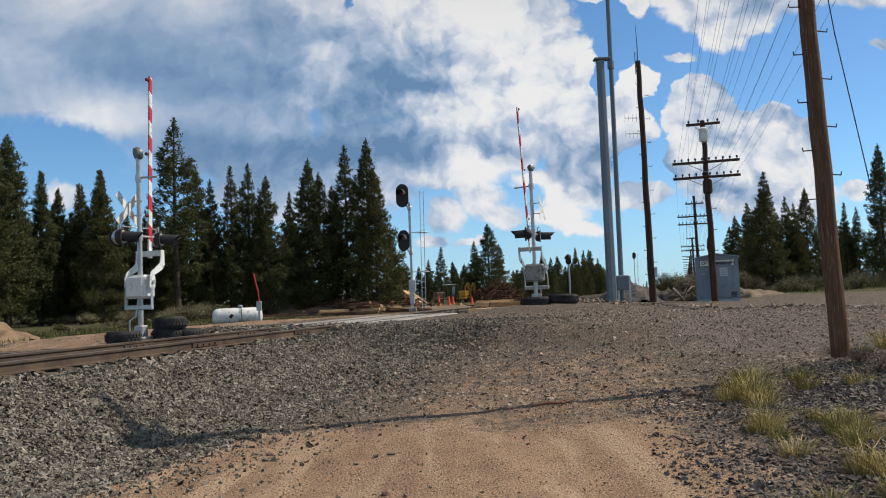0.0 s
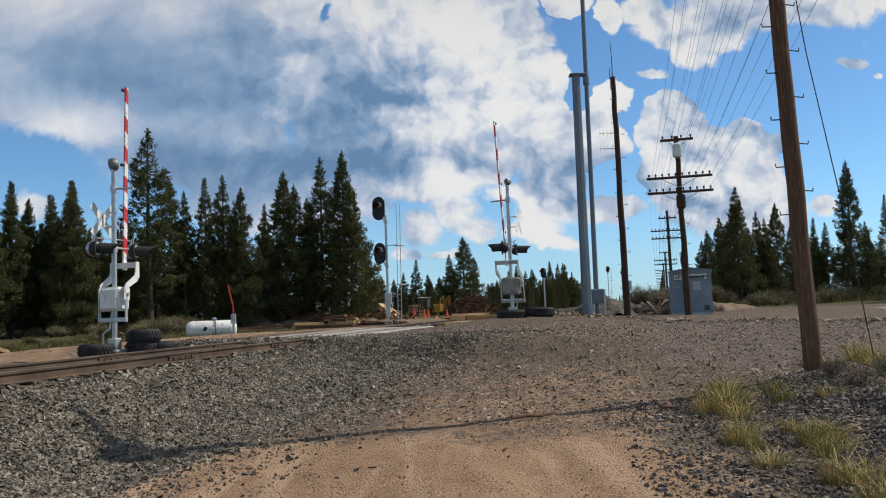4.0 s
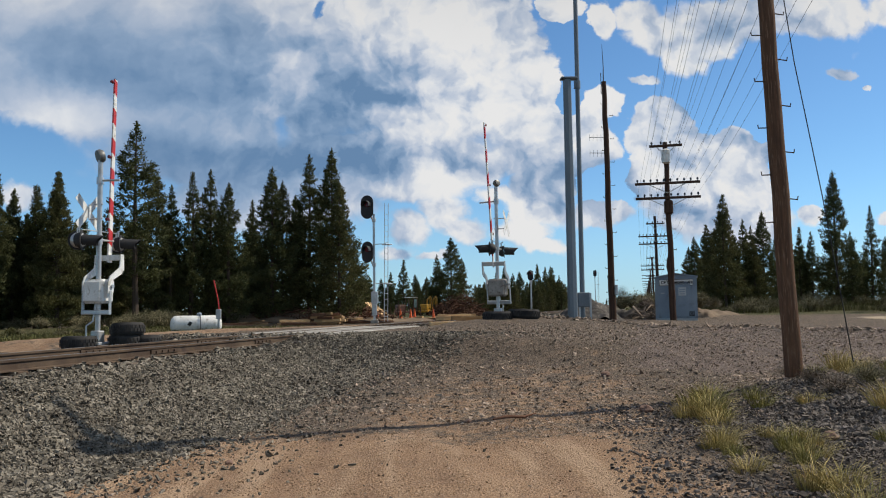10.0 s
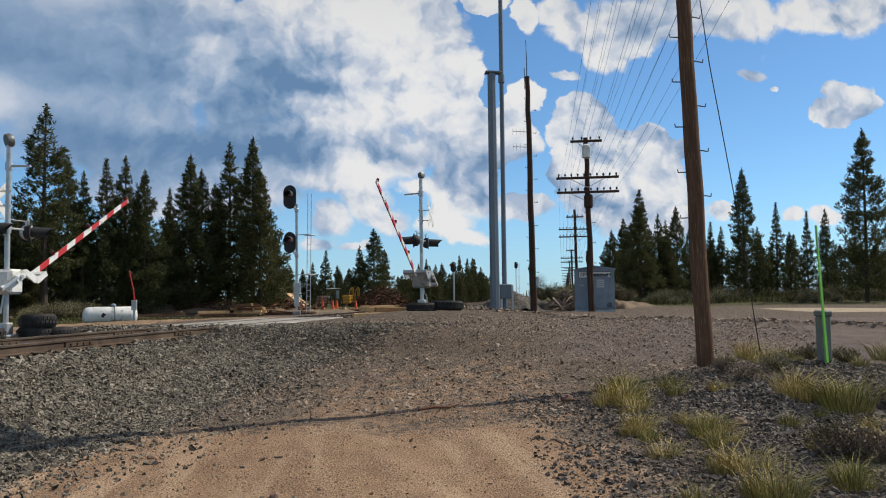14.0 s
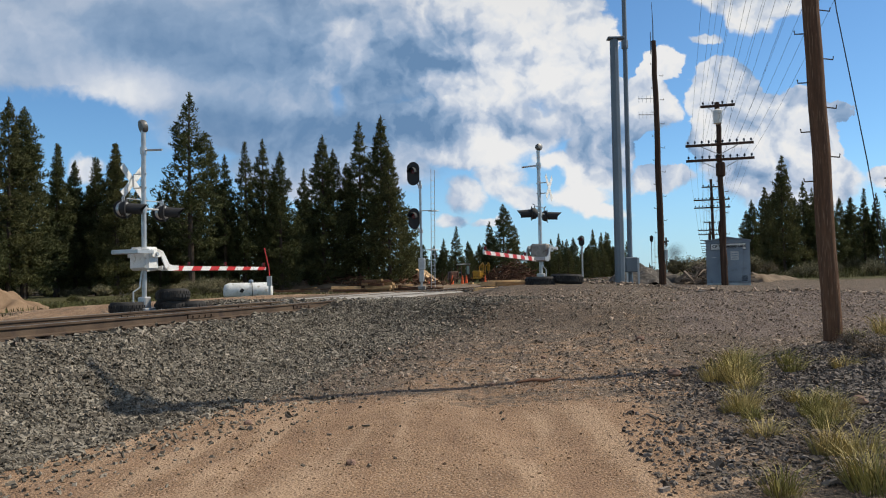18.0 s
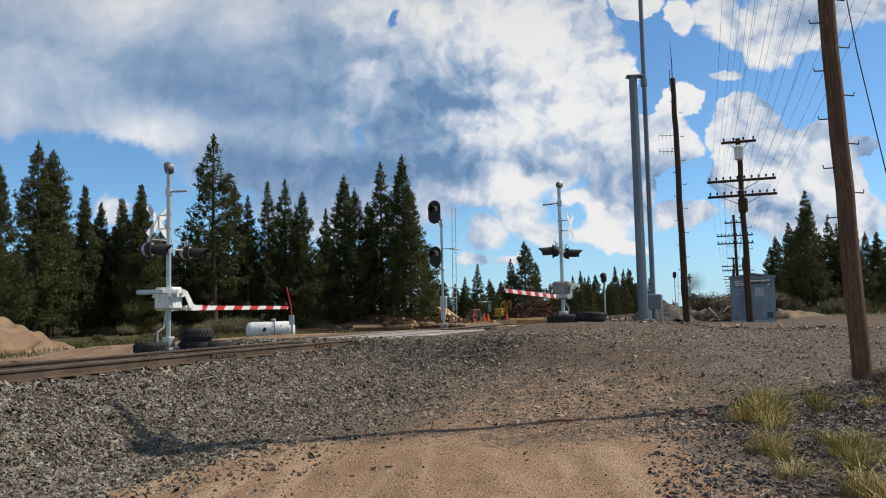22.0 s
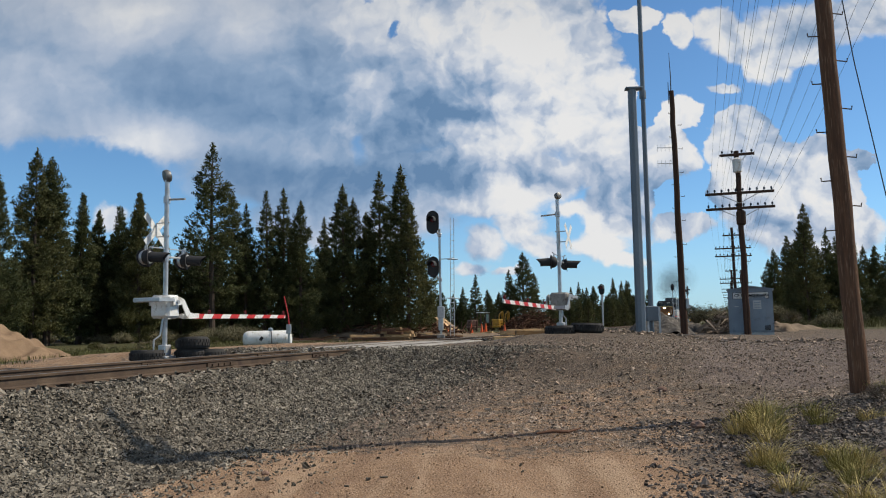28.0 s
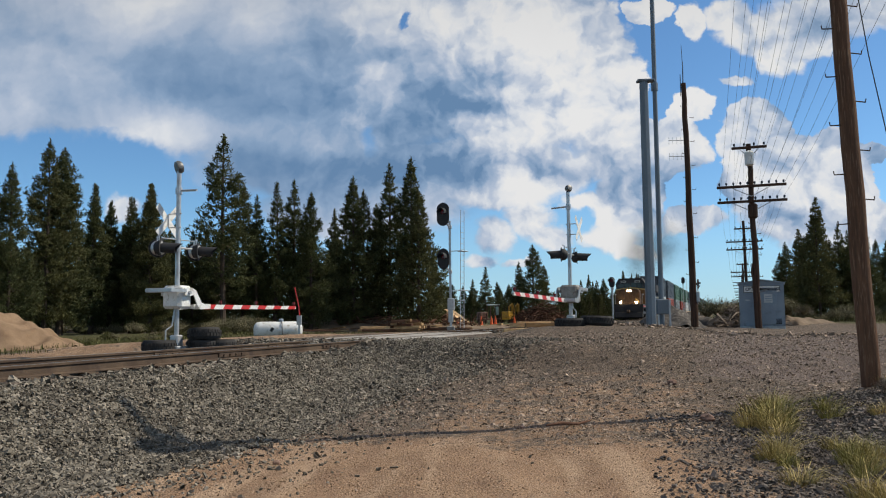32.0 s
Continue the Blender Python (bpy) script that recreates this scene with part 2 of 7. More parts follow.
# ---- tools for meshes and materials ----
class Shape:
    """Collects vertices and faces for one mesh."""

    def __init__(self):
        self.v, self.f = [], []

    def add(self, verts, faces):
        n = len(self.v)
        self.v += [tuple(p) for p in verts]
        self.f += [tuple(i + n for i in q) for q in faces]
        return self

    def box(self, c, size, m=None, bev=0.0):
        x, y, z = (s / 2 for s in size)
        m = m or Matrix()
        c = Vector(c)
        if bev <= 0:
            vs = [Vector((sx * x, sy * y, sz * z)) for sx in (-1, 1) for sy in (-1, 1) for sz in (-1, 1)]
            fs = [(0, 1, 3, 2), (4, 6, 7, 5), (0, 4, 5, 1), (2, 3, 7, 6), (0, 2, 6, 4), (1, 5, 7, 3)]
            return self.add([m @ p + c for p in vs], fs)
        b = min(bev, x * .9, y * .9, z * .9)
        bm = bmesh.new()
        vs = []
        for sx in (-1, 1):
            for sy in (-1, 1):
                for sz in (-1, 1):
                    vs += [bm.verts.new((sx * (x - b), sy * (y - b), sz * z)), bm.verts.new((sx * (x - b), sy * y, sz * (z - b))), bm.verts.new((sx * x, sy * (y - b), sz * (z - b)))]
        r = bmesh.ops.convex_hull(bm, input=vs)
        bm.verts.index_update()
        self.add([m @ p.co + c for p in bm.verts], [[p.index for p in q.verts] for q in bm.faces])
        bm.free()
        return self

    def tube(self, pts, rad, n=8, caps=True):
        """A round tube along the points; rad is one radius or one for each point."""
        pts = [Vector(p) for p in pts]
        rad = [rad] * len(pts) if isinstance(rad, (int, float)) else rad
        vs, fs = [], []
        side = None
        for i, p in enumerate(pts):
            a = pts[min(i + 1, len(pts) - 1)] - pts[max(i - 1, 0)]
            a.normalize()
            if side is None:
                side = a.orthogonal().normalized()
            side = (side - a * side.dot(a)).normalized()
            up = a.cross(side)
            vs += [p + rad[i] * (math.cos(2 * math.pi * k / n) * side + math.sin(2 * math.pi * k / n) * up) for k in range(n)]
        for i in range(len(pts) - 1):
            for k in range(n):
                fs.append((i * n + k, i * n + (k + 1) % n, (i + 1) * n + (k + 1) % n, (i + 1) * n + k))
        if caps:
            fs += [tuple(range(n - 1, -1, -1)), tuple(range((len(pts) - 1) * n, len(pts) * n))]
        return self.add(vs, fs)

    def lathe(self, prof, m=None, n=16, closed=False):
        """Turns a profile of (radius, height) about the z axis of m."""
        m = m or Matrix()
        vs, fs = [], []
        for r, h in prof:
            vs += [m @ Vector((r * math.cos(2 * math.pi * k / n), r * math.sin(2 * math.pi * k / n), h)) for k in range(n)]
        rows = len(prof)
        for i in range(rows if closed else rows - 1):
            for k in range(n):
                a, b = i * n, ((i + 1) % rows) * n
                fs.append((a + k, a + (k + 1) % n, b + (k + 1) % n, b + k))
        if not closed:
            fs += [tuple(range(n - 1, -1, -1)), tuple(range((rows - 1) * n, rows * n))]
        return self.add(vs, fs)

    def prism(self, poly, depth, m=None):
        """A flat outline in the xz plane, given thickness along y."""
        m = m or Matrix()
        n = len(poly)
        vs = [m @ Vector((x, -depth / 2, z)) for x, z in poly] + [m @ Vector((x, depth / 2, z)) for x, z in poly]
        fs = [tuple(range(n)), tuple(range(2 * n - 1, n - 1, -1))] + [(i + n, (i + 1) % n + n, (i + 1) % n, i) for i in range(n)]
        return self.add(vs, fs)

    def mesh(self, name, smooth=False):
        me = bpy.data.meshes.new(name)
        me.from_pydata(self.v, [], self.f)
        if smooth:
            me.shade_smooth()
            me.set_sharp_from_angle(angle=radians(38))
        me.update()
        return me


def part(name, shape, material, parent=None, label="", smooth=False, at=None):
    ob = new(name, shape.mesh(name, smooth) if isinstance(shape, Shape) else shape)
    if not ob.data.materials:
        ob.data.materials.append(material)
    if parent:
        ob.parent = parent
    if at is not None:
        ob.matrix_local = at
    if label:
        ob["label"] = label
    return ob


def thing(name, m, label, category, group="", kind=""):
    ob = new(name)
    ob.empty_display_size = 0.3
    ob.matrix_world = m
    return tagged(ob, label, category, group, kind)


def big_mesh(name, verts, faces):
    """A mesh from numpy arrays; all faces have the same number of corners."""
    me = bpy.data.meshes.new(name)
    k = faces.shape[1]
    me.vertices.add(len(verts))
    me.vertices.foreach_set("co", np.asarray(verts, np.float32).ravel())
    me.loops.add(faces.size)
    me.loops.foreach_set("vertex_index", np.asarray(faces, np.int32).ravel())
    me.polygons.add(len(faces))
    me.polygons.foreach_set("loop_start", np.arange(0, faces.size, k, dtype=np.int32))
    me.update(calc_edges=True)
    me.shade_flat()
    return me


def material(name, c1, c2=None, rough=0.7, metal=0.0, scale=3.0, fine=40.0, bump=0.15, stretch=(1, 1, 1), c3=None, per="", coat=0.0, spread=0.12, emit=None, power=0.0, tone=(0.4, 1.65)):
    """A surface with variation at two scales: broad patches (c1 to c2), and fine grain; c3 are worn or stained spots.
    per: 'object' or 'island' gives each object or piece a tone of its own."""
    mt = bpy.data.materials.new(name)
    mt.use_nodes = True
    nt = mt.node_tree
    b = nt.nodes["Principled BSDF"]
    N, L = nt.nodes.new, nt.links.new
    c2 = c2 or tuple(x * 0.75 for x in c1)
    tc = N("ShaderNodeTexCoord")
    mp = N("ShaderNodeMapping")
    mp.inputs["Scale"].default_value = stretch
    L(tc.outputs["Object"], mp.inputs[0])
    n1, n2 = N("ShaderNodeTexNoise"), N("ShaderNodeTexNoise")
    for n, s, d in ((n1, scale, 4.0), (n2, fine, 3.0)):
        n.inputs["Scale"].default_value, n.inputs["Detail"].default_value = s, d
        L(mp.outputs[0], n.inputs["Vector"])
    r1 = N("ShaderNodeMapRange")
    r1.inputs[1].default_value, r1.inputs[2].default_value = 0.35, 0.65
    L(n1.outputs["Fac"], r1.inputs[0])
    mx = N("ShaderNodeMix")
    mx.data_type = "RGBA"
    L(r1.outputs[0], mx.inputs[0])
    mx.inputs[6].default_value, mx.inputs[7].default_value = (*c1, 1), (*c2, 1)
    col = mx.outputs[2]
    if c3:
        r3 = N("ShaderNodeMapRange")
        r3.inputs[1].default_value, r3.inputs[2].default_value = 0.56, 0.70
        n3 = N("ShaderNodeTexNoise")
        n3.inputs["Scale"].default_value, n3.inputs["Detail"].default_value = scale * 2.3, 6.0
        L(mp.outputs[0], n3.inputs["Vector"])
        L(n3.outputs["Fac"], r3.inputs[0])
        m3 = N("ShaderNodeMix")
        m3.data_type = "RGBA"
        L(r3.outputs[0], m3.inputs[0])
        L(col, m3.inputs[6])
        m3.inputs[7].default_value = (*c3, 1)
        col = m3.outputs[2]
    hsv = N("ShaderNodeHueSaturation")
    L(col, hsv.inputs["Color"])
    val = N("ShaderNodeMapRange")
    val.inputs[1].default_value, val.inputs[2].default_value = 0.3, 0.7
    val.inputs[3].default_value, val.inputs[4].default_value = 1 - spread, 1 + spread
    L(n2.outputs["Fac"], val.inputs[0])
    if per:
        if per == "object":
            rnd = N("ShaderNodeObjectInfo").outputs["Random"]
        else:
            rnd = N("ShaderNodeNewGeometry").outputs["Random Per Island"]
        pr = N("ShaderNodeMapRange")
        pr.inputs[3].default_value, pr.inputs[4].default_value = tone
        L(rnd, pr.inputs[0])
        mu = N("ShaderNodeMath")
        mu.operation = "MULTIPLY"
        L(pr.outputs[0], mu.inputs[0])
        L(val.outputs[0], mu.inputs[1])
        L(mu.outputs[0], hsv.inputs["Value"])
    else:
        L(val.outputs[0], hsv.inputs["Value"])
    L(hsv.outputs[0], b.inputs["Base Color"])
    rr = N("ShaderNodeMapRange")
    rr.inputs[3].default_value, rr.inputs[4].default_value = max(0, rough - 0.1), min(1, rough + 0.1)
    L(n1.outputs["Fac"], rr.inputs[0])
    L(rr.outputs[0], b.inputs["Roughness"])
    b.inputs["Metallic"].default_value = metal
    b.inputs["Coat Weight"].default_value = coat
    if rough >= 0.8:
        b.inputs["Specular IOR Level"].default_value = 0.12
    if bump:
        bp = N("ShaderNodeBump")
        bp.inputs["Strength"].default_value, bp.inputs["Distance"].default_value = bump, 0.02
        L(n2.outputs["Fac"], bp.inputs["Height"])
        L(bp.outputs[0], b.inputs["Normal"])
    if emit:
        b.inputs["Emission Color"].default_value = (*emit, 1)
        b.inputs["Emission Strength"].default_value = power
    return mt


M_STEEL = material("galvanised_steel", (0.50, 0.52, 0.53), (0.38, 0.40, 0.42), 0.45, 0.6, 2.0, 60, 0.05)
M_WHITE = material("white_paint", (0.78, 0.78, 0.76), (0.66, 0.66, 0.63), 0.45, 0, 3.0, 50, 0.05, c3=(0.45, 0.42, 0.36))
M_RED = material("red_reflective_sheeting", (0.55, 0.03, 0.03), (0.45, 0.03, 0.03), 0.4, 0, 5.0, 60, 0.03)
M_BLACK = material("black_paint", (0.016, 0.016, 0.018), (0.026, 0.026, 0.028), 0.72, 0, 4.0, 50, 0.05)
M_RUBBER = material("weathered_rubber", (0.025, 0.025, 0.026), (0.055, 0.052, 0.05), 0.85, 0, 4.0, 60, 0.3)
M_RAIL_HEAD = material("polished_rail_steel", (0.42, 0.41, 0.40), (0.30, 0.29, 0.28), 0.3, 0.9, 2.0, 40, 0.03, stretch=(1, 0.1, 1))
M_RUST = material("rusty_rail_steel", (0.075, 0.053, 0.040), (0.125, 0.090, 0.064), 0.85, 0.1, 2.0, 45, 0.25, c3=(0.07, 0.05, 0.042))
M_TIE = material("creosoted_timber", (0.075, 0.058, 0.045), (0.12, 0.10, 0.085), 0.9, 0, 2.0, 30, 0.4, stretch=(1, 12, 12), per="object")
M_POLE = material("weathered_pole_wood", (0.165, 0.090, 0.055), (0.105, 0.060, 0.040), 0.85, 0, 2.5, 25, 0.5, stretch=(9, 9, 0.6), c3=(0.27, 0.17, 0.11))
M_POLE_DARK = material("dark_creosoted_pole", (0.085, 0.05, 0.035), (0.05, 0.032, 0.025), 0.85, 0, 2.5, 25, 0.4, stretch=(9, 9, 0.6))
M_TOWER = material("blue_grey_steel", (0.17, 0.205, 0.235), (0.13, 0.16, 0.19), 0.5, 0.3, 1.2, 40, 0.05, stretch=(1, 1, 0.3))
M_SHED = material("blue_grey_sheet_metal", (0.235, 0.29, 0.345), (0.20, 0.25, 0.31), 0.55, 0.1, 1.5, 30, 0.06, c3=(0.17, 0.20, 0.24))
M_WIRE = material("wire", (0.05, 0.05, 0.05), (0.03, 0.03, 0.03), 0.6, 0.4, 2, 20, 0)
M_CONCRETE = material("concrete", (0.38, 0.36, 0.33), (0.28, 0.265, 0.24), 0.9, 0, 1.2, 35, 0.3, c3=(0.2, 0.18, 0.16))
M_LUMBER = material("sawn_lumber", (0.50, 0.35, 0.19), (0.36, 0.23, 0.12), 0.8, 0, 3, 30, 0.3, stretch=(1, 6, 6), per="object")
M_YELLOW = material("worn_yellow_machine_paint", (0.62, 0.33, 0.025), (0.50, 0.26, 0.03), 0.5, 0, 2.5, 40, 0.08, c3=(0.13, 0.09, 0.05))
M_ORANGE = material("orange_plastic", (0.75, 0.13, 0.02), (0.62, 0.10, 0.02), 0.5, 0, 4, 40, 0.02)
M_GREEN = material("bright_green_fibreglass", (0.22, 0.62, 0.05), (0.18, 0.52, 0.05), 0.45, 0, 4, 40, 0.03)
M_SILVER = material("silver_paint", (0.52, 0.53, 0.54), (0.41, 0.41, 0.41), 0.35, 0.5, 4, 40, 0.03)
M_GLASS = material("dark_glass", (0.02, 0.025, 0.03), (0.015, 0.018, 0.02), 0.08, 0, 3, 20, 0)
M_LENS = material("dark_red_lens", (0.16, 0.01, 0.01), (0.10, 0.01, 0.01), 0.2, 0, 5, 30, 0.05)

# ---- the plan: one straight track, a gravel road across it, the ground round both ----
TH = math.atan(0.2886)
TX, TY = math.sin(TH), math.cos(TH)      # the way along the track
TRACK_X0, RAIL_Z = -9.95, 0.92           # where the track's middle line meets y = 0; top of rail


def track(s, d, z=0.0):
    """The place s metres along the track and d metres to its right."""
    return Vector((TRACK_X0 + s * TX + d * TY, s * TY - d * TX, z))


TRACK_TURN = -math.degrees(TH)           # turns +y onto the track's way


def smooth(a, b, x):
    t = np.clip((np.asarray(x, float) - a) / (b - a), 0, 1)
    return t * t * (3 - 2 * t)


def bumpf(x, y, cx, cy, rx, ry, h):
    q = ((x - cx) / rx) ** 2 + ((y - cy) / ry) ** 2
    return h * np.exp(-q)


def waves(x, y, k, seed):
    """Cheap smooth unevenness, about -1 to 1."""
    rs = np.random.RandomState(seed)
    out = 0
    for i in range(6):
        a, ph = rs.uniform(0, 6.28, 2)
        f = k * rs.uniform(0.6, 1.7)
        out = out + np.sin(f * (x * math.cos(a) + y * math.sin(a)) + ph)
    return out / 3.2


def height(x, y):
    x, y = np.asarray(x, float), np.asarray(y, float)
    s = (x - TRACK_X0) * TX + y * TY
    d = (x - TRACK_X0) * TY - y * TX
    # the approach rises from the foreground to the level of the crossing
    base = -0.16 + 0.94 * smooth(11.5, 25.5, y + 0.10 * x)
    base = base + 0.05 * waves(x, y, 0.5, 3) * (1 - smooth(60, 120, np.hypot(x, y)))
    far_side = 0.55 + 0.12 * waves(x, y, 0.25, 5)
    base = np.where(d < 0, base + (far_side - base) * smooth(0, 3, -d), base)
    # ballast bed
    side = np.abs(d)
    bed = RAIL_Z - 0.21 - 0.62 * np.maximum(0, side - 1.42) - 0.03 * np.exp(-((side - 0.72) / 0.18) ** 2)
    bed = bed + 0.025 * waves(x, y, 3.0, 9)
    bed = np.where(side < 8, bed, -5)
    gap = np.clip((bed - base) / 0.22, -1, 1)
    h = np.maximum(base, bed) + 0.055 * (1 - np.abs(gap)) ** 2      # the toe of the bed runs out softly
    # the crossing's hump, level with the rails
    road = smooth(20.8, 22.6, s) * (1 - smooth(31.5, 34.5, s)) * (1 - smooth(5.5, 12.0, side))
    level = RAIL_Z - 0.035 + 0.26 * smooth(2.0, 4.2, d) * (1 - smooth(7, 13, d)) * smooth(26, 29.5, s)
    h = h + (level - h) * road
    # grassy mound at the foot of the pole, with low heaps to its right
    h = h + bumpf(x, y, 7.2, 13.0, 2.0, 1.9, 0.42) + bumpf(x, y, 6.2, 10.9, 1.3, 1.3, 0.20) + bumpf(x, y, 9.8, 12.2, 2.6, 2.4, 0.36)
    # windrow of loose stones along the road's edge
    h = h + 0.08 * np.exp(-(((x - 4.3) * 0.61 + (y - 29.2) * 0.79) / 0.3) ** 2) * smooth(2, 5, x) * (1 - smooth(18, 24, x)) * (1 + 0.5 * waves(x, y, 2.2, 12))
    # bank behind the road on the right, and low swells further off
    h = h + bumpf(x, y, 34, 66, 16, 5, 0.45) + bumpf(x, y, 60, 72, 25, 6, 0.5)
    # wheel ruts in the foreground
    near = (1 - smooth(9, 16, y))
    h = h + near * 0.025 * (np.cos((x + 0.28 * y) * 2.6) * np.exp(-((x - 0.8) / 3.0) ** 2))
    h = h + 0.012 * waves(x, y, 6.0, 21) * (1 - smooth(20, 45, np.hypot(x, y)))
    return h


def hz(x, y):
    return float(height(x, y))


def on(x, y, up=0.0, rz=0.0):
    return pose(x, y, hz(x, y) + up, 0, 0, rz)


def grid_axis(lo, hi, fine_lo, fine_hi, step):
    mid = np.arange(fine_lo, fine_hi + step / 2, step)
    a, b = [], []
    st, p = step, fine_lo
    while p > lo:
        st *= 1.16
        p -= st
        a.append(max(p, lo))
    st, p = step, fine_hi
    while p < hi:
        st *= 1.16
        p += st
        b.append(min(p, hi))
    return np.array(a[::-1] + list(mid) + b)


def ground_material():
    mt = bpy.data.materials.new("soil_and_gravel")
    mt.use_nodes = True
    nt = mt.node_tree
    N, L = nt.nodes.new, nt.links.new
    b = nt.nodes["Principled BSDF"]
    tc = N("ShaderNodeTexCoord").outputs["Object"]

    def noise_of(scale, detail=5.0, rough=0.6):
        n = N("ShaderNodeTexNoise")
        n.inputs["Scale"].default_value, n.inputs["Detail"].default_value, n.inputs["Roughness"].default_value = scale, detail, rough
        L(tc, n.inputs["Vector"])
        return n.outputs["Fac"]

    def ramp(v, lo, hi, a=0.0, c=1.0):
        n = N("ShaderNodeMapRange")
        n.interpolation_type = "SMOOTHSTEP"
        L(v, n.inputs[0])
        for i, q in enumerate((lo, hi, a, c)):
            n.inputs[i + 1].default_value = q
        return n.outputs[0]

    def mix(f, a, c):
        n = N("ShaderNodeMix")
        n.data_type = "RGBA"
        L(f, n.inputs[0]) if not isinstance(f, float) else None
        for i, q in ((6, a), (7, c)):
            if isinstance(q, tuple):
                n.inputs[i].default_value = (*q, 1)
            else:
                L(q, n.inputs[i])
        return n.outputs[2]

    def math2(k, a, c):
        n = N("ShaderNodeMath")
        n.operation = k
        for i, q in enumerate((a, c)):
            if isinstance(q, (int, float)):
                n.inputs[i].default_value = q
            else:
                L(q, n.inputs[i])
        return n.outputs[0]

    big, mid, small, tiny = noise_of(0.35), noise_of(1.7), noise_of(9.0), noise_of(55.0, 3.0)
    vor = N("ShaderNodeTexVoronoi")
    vor.inputs["Scale"].default_value = 34.0
    L(tc, vor.inputs["Vector"])
    stone = N("ShaderNodeSeparateColor")
    L(vor.outputs["Color"], stone.inputs[0])
    zone = N("ShaderNodeAttribute")
    zone.attribute_name = "zone"
    zs = N("ShaderNodeSeparateColor")
    L(zone.outputs["Color"], zs.inputs[0])
    wob = math2("MULTIPLY", math2("SUBTRACT", mid, 0.5), 0.9)
    wob2 = math2("ADD", wob, math2("MULTIPLY", math2("SUBTRACT", small, 0.5), 0.7))
    dirt = mix(ramp(mid, 0.35, 0.68), (0.345, 0.222, 0.134), (0.255, 0.16, 0.097))
    dirt = mix(ramp(big, 0.5, 0.7, 0.0, 0.5), dirt, (0.39, 0.26, 0.165))
    pebble = mix(stone.outputs[0], (0.050, 0.040, 0.033), (0.215, 0.168, 0.128))
    speck = N("ShaderNodeTexVoronoi")
    speck.inputs["Scale"].default_value = 75.0
    L(tc, speck.inputs["Vector"])
    sc = N("ShaderNodeSeparateColor")
    L(speck.outputs["Color"], sc.inputs[0])
    dirt = mix(ramp(sc.outputs[0], 0.70, 0.85, 0.0, 0.45), dirt, pebble)
    dirt = mix(ramp(sc.outputs[1], 0.84, 0.92, 0.0, 0.5), dirt, (0.50, 0.38, 0.28))
    strk = N("ShaderNodeMapping")
    strk.inputs["Scale"].default_value = (1.5, 0.22, 1)
    strk.inputs["Rotation"].default_value = (0, 0, 0.35)
    L(tc, strk.inputs[0])
    sn = N("ShaderNodeTexNoise")
    sn.inputs["Scale"].default_value, sn.inputs["Detail"].default_value = 1.6, 5.0
    L(strk.outputs[0], sn.inputs["Vector"])
    dirt = mix(ramp(sn.outputs["Fac"], 0.5, 0.66, 0.0, 0.7), dirt, (0.44, 0.31, 0.205))
    dirt = mix(ramp(sn.outputs["Fac"], 0.46, 0.32, 0.0, 0.6), dirt, (0.235, 0.145, 0.092))
    gravel = mix(ramp(mid, 0.4, 0.66, 0.0, 0.42), pebble, (0.185, 0.135, 0.098))
    # near-black fines: the shade in the gaps between stones is put into this colour
    grey = mix(math2("MULTIPLY", stone.outputs[1], 1.0), (0.018, 0.015, 0.012), (0.085, 0.071, 0.058))
    sand = mix(ramp(mid, 0.35, 0.68), (0.50, 0.41, 0.30), (0.40, 0.32, 0.225))
    dark = mix(ramp(mid, 0.35, 0.68), (0.135, 0.105, 0.092), (0.185, 0.145, 0.125))
    grass = mix(ramp(mid, 0.35, 0.65), (0.105, 0.092, 0.042), (0.06, 0.066, 0.026))
    # gravel is the ground everywhere; the zones lie on it
    col = mix(ramp(math2("ADD", zs.outputs[0], wob2), 0.42, 0.62), gravel, dirt)
    col = mix(ramp(math2("ADD", zs.outputs[1], wob2), 0.42, 0.58), col, grey)
    za = N("ShaderNodeAttribute")
    za.attribute_name = "cover"
    zc = N("ShaderNodeSeparateColor")
    L(za.outputs["Color"], zc.inputs[0])
    col = mix(ramp(math2("ADD", zs.outputs[2], wob), 0.4, 0.6), col, dark)
    col = mix(ramp(math2("ADD", zc.outputs[0], wob), 0.4, 0.6), col, sand)
    col = mix(ramp(math2("ADD", zc.outputs[1], wob), 0.4, 0.6), col, grass)
    v = N("ShaderNodeHueSaturation")
    L(col, v.inputs["Color"])
    L(ramp(tiny, 0.3, 0.7, 0.78, 1.2), v.inputs["Value"])
    L(v.outputs[0], b.inputs["Base Color"])
    b.inputs["Roughness"].default_value = 0.93
    b.inputs["Specular IOR Level"].default_value = 0.2
    hmix = math2("ADD", math2("MULTIPLY", tiny, 0.5), math2("ADD", math2("MULTIPLY", sc.outputs[2], 0.5), math2("MULTIPLY", vor.outputs["Distance"], -0.6)))
    bp = N("ShaderNodeBump")
    bp.inputs["Strength"].default_value, bp.inputs["Distance"].default_value = 1.0, 0.028
    L(hmix, bp.inputs["Height"])
    L(bp.outputs[0], b.inputs["Normal"])
    return mt


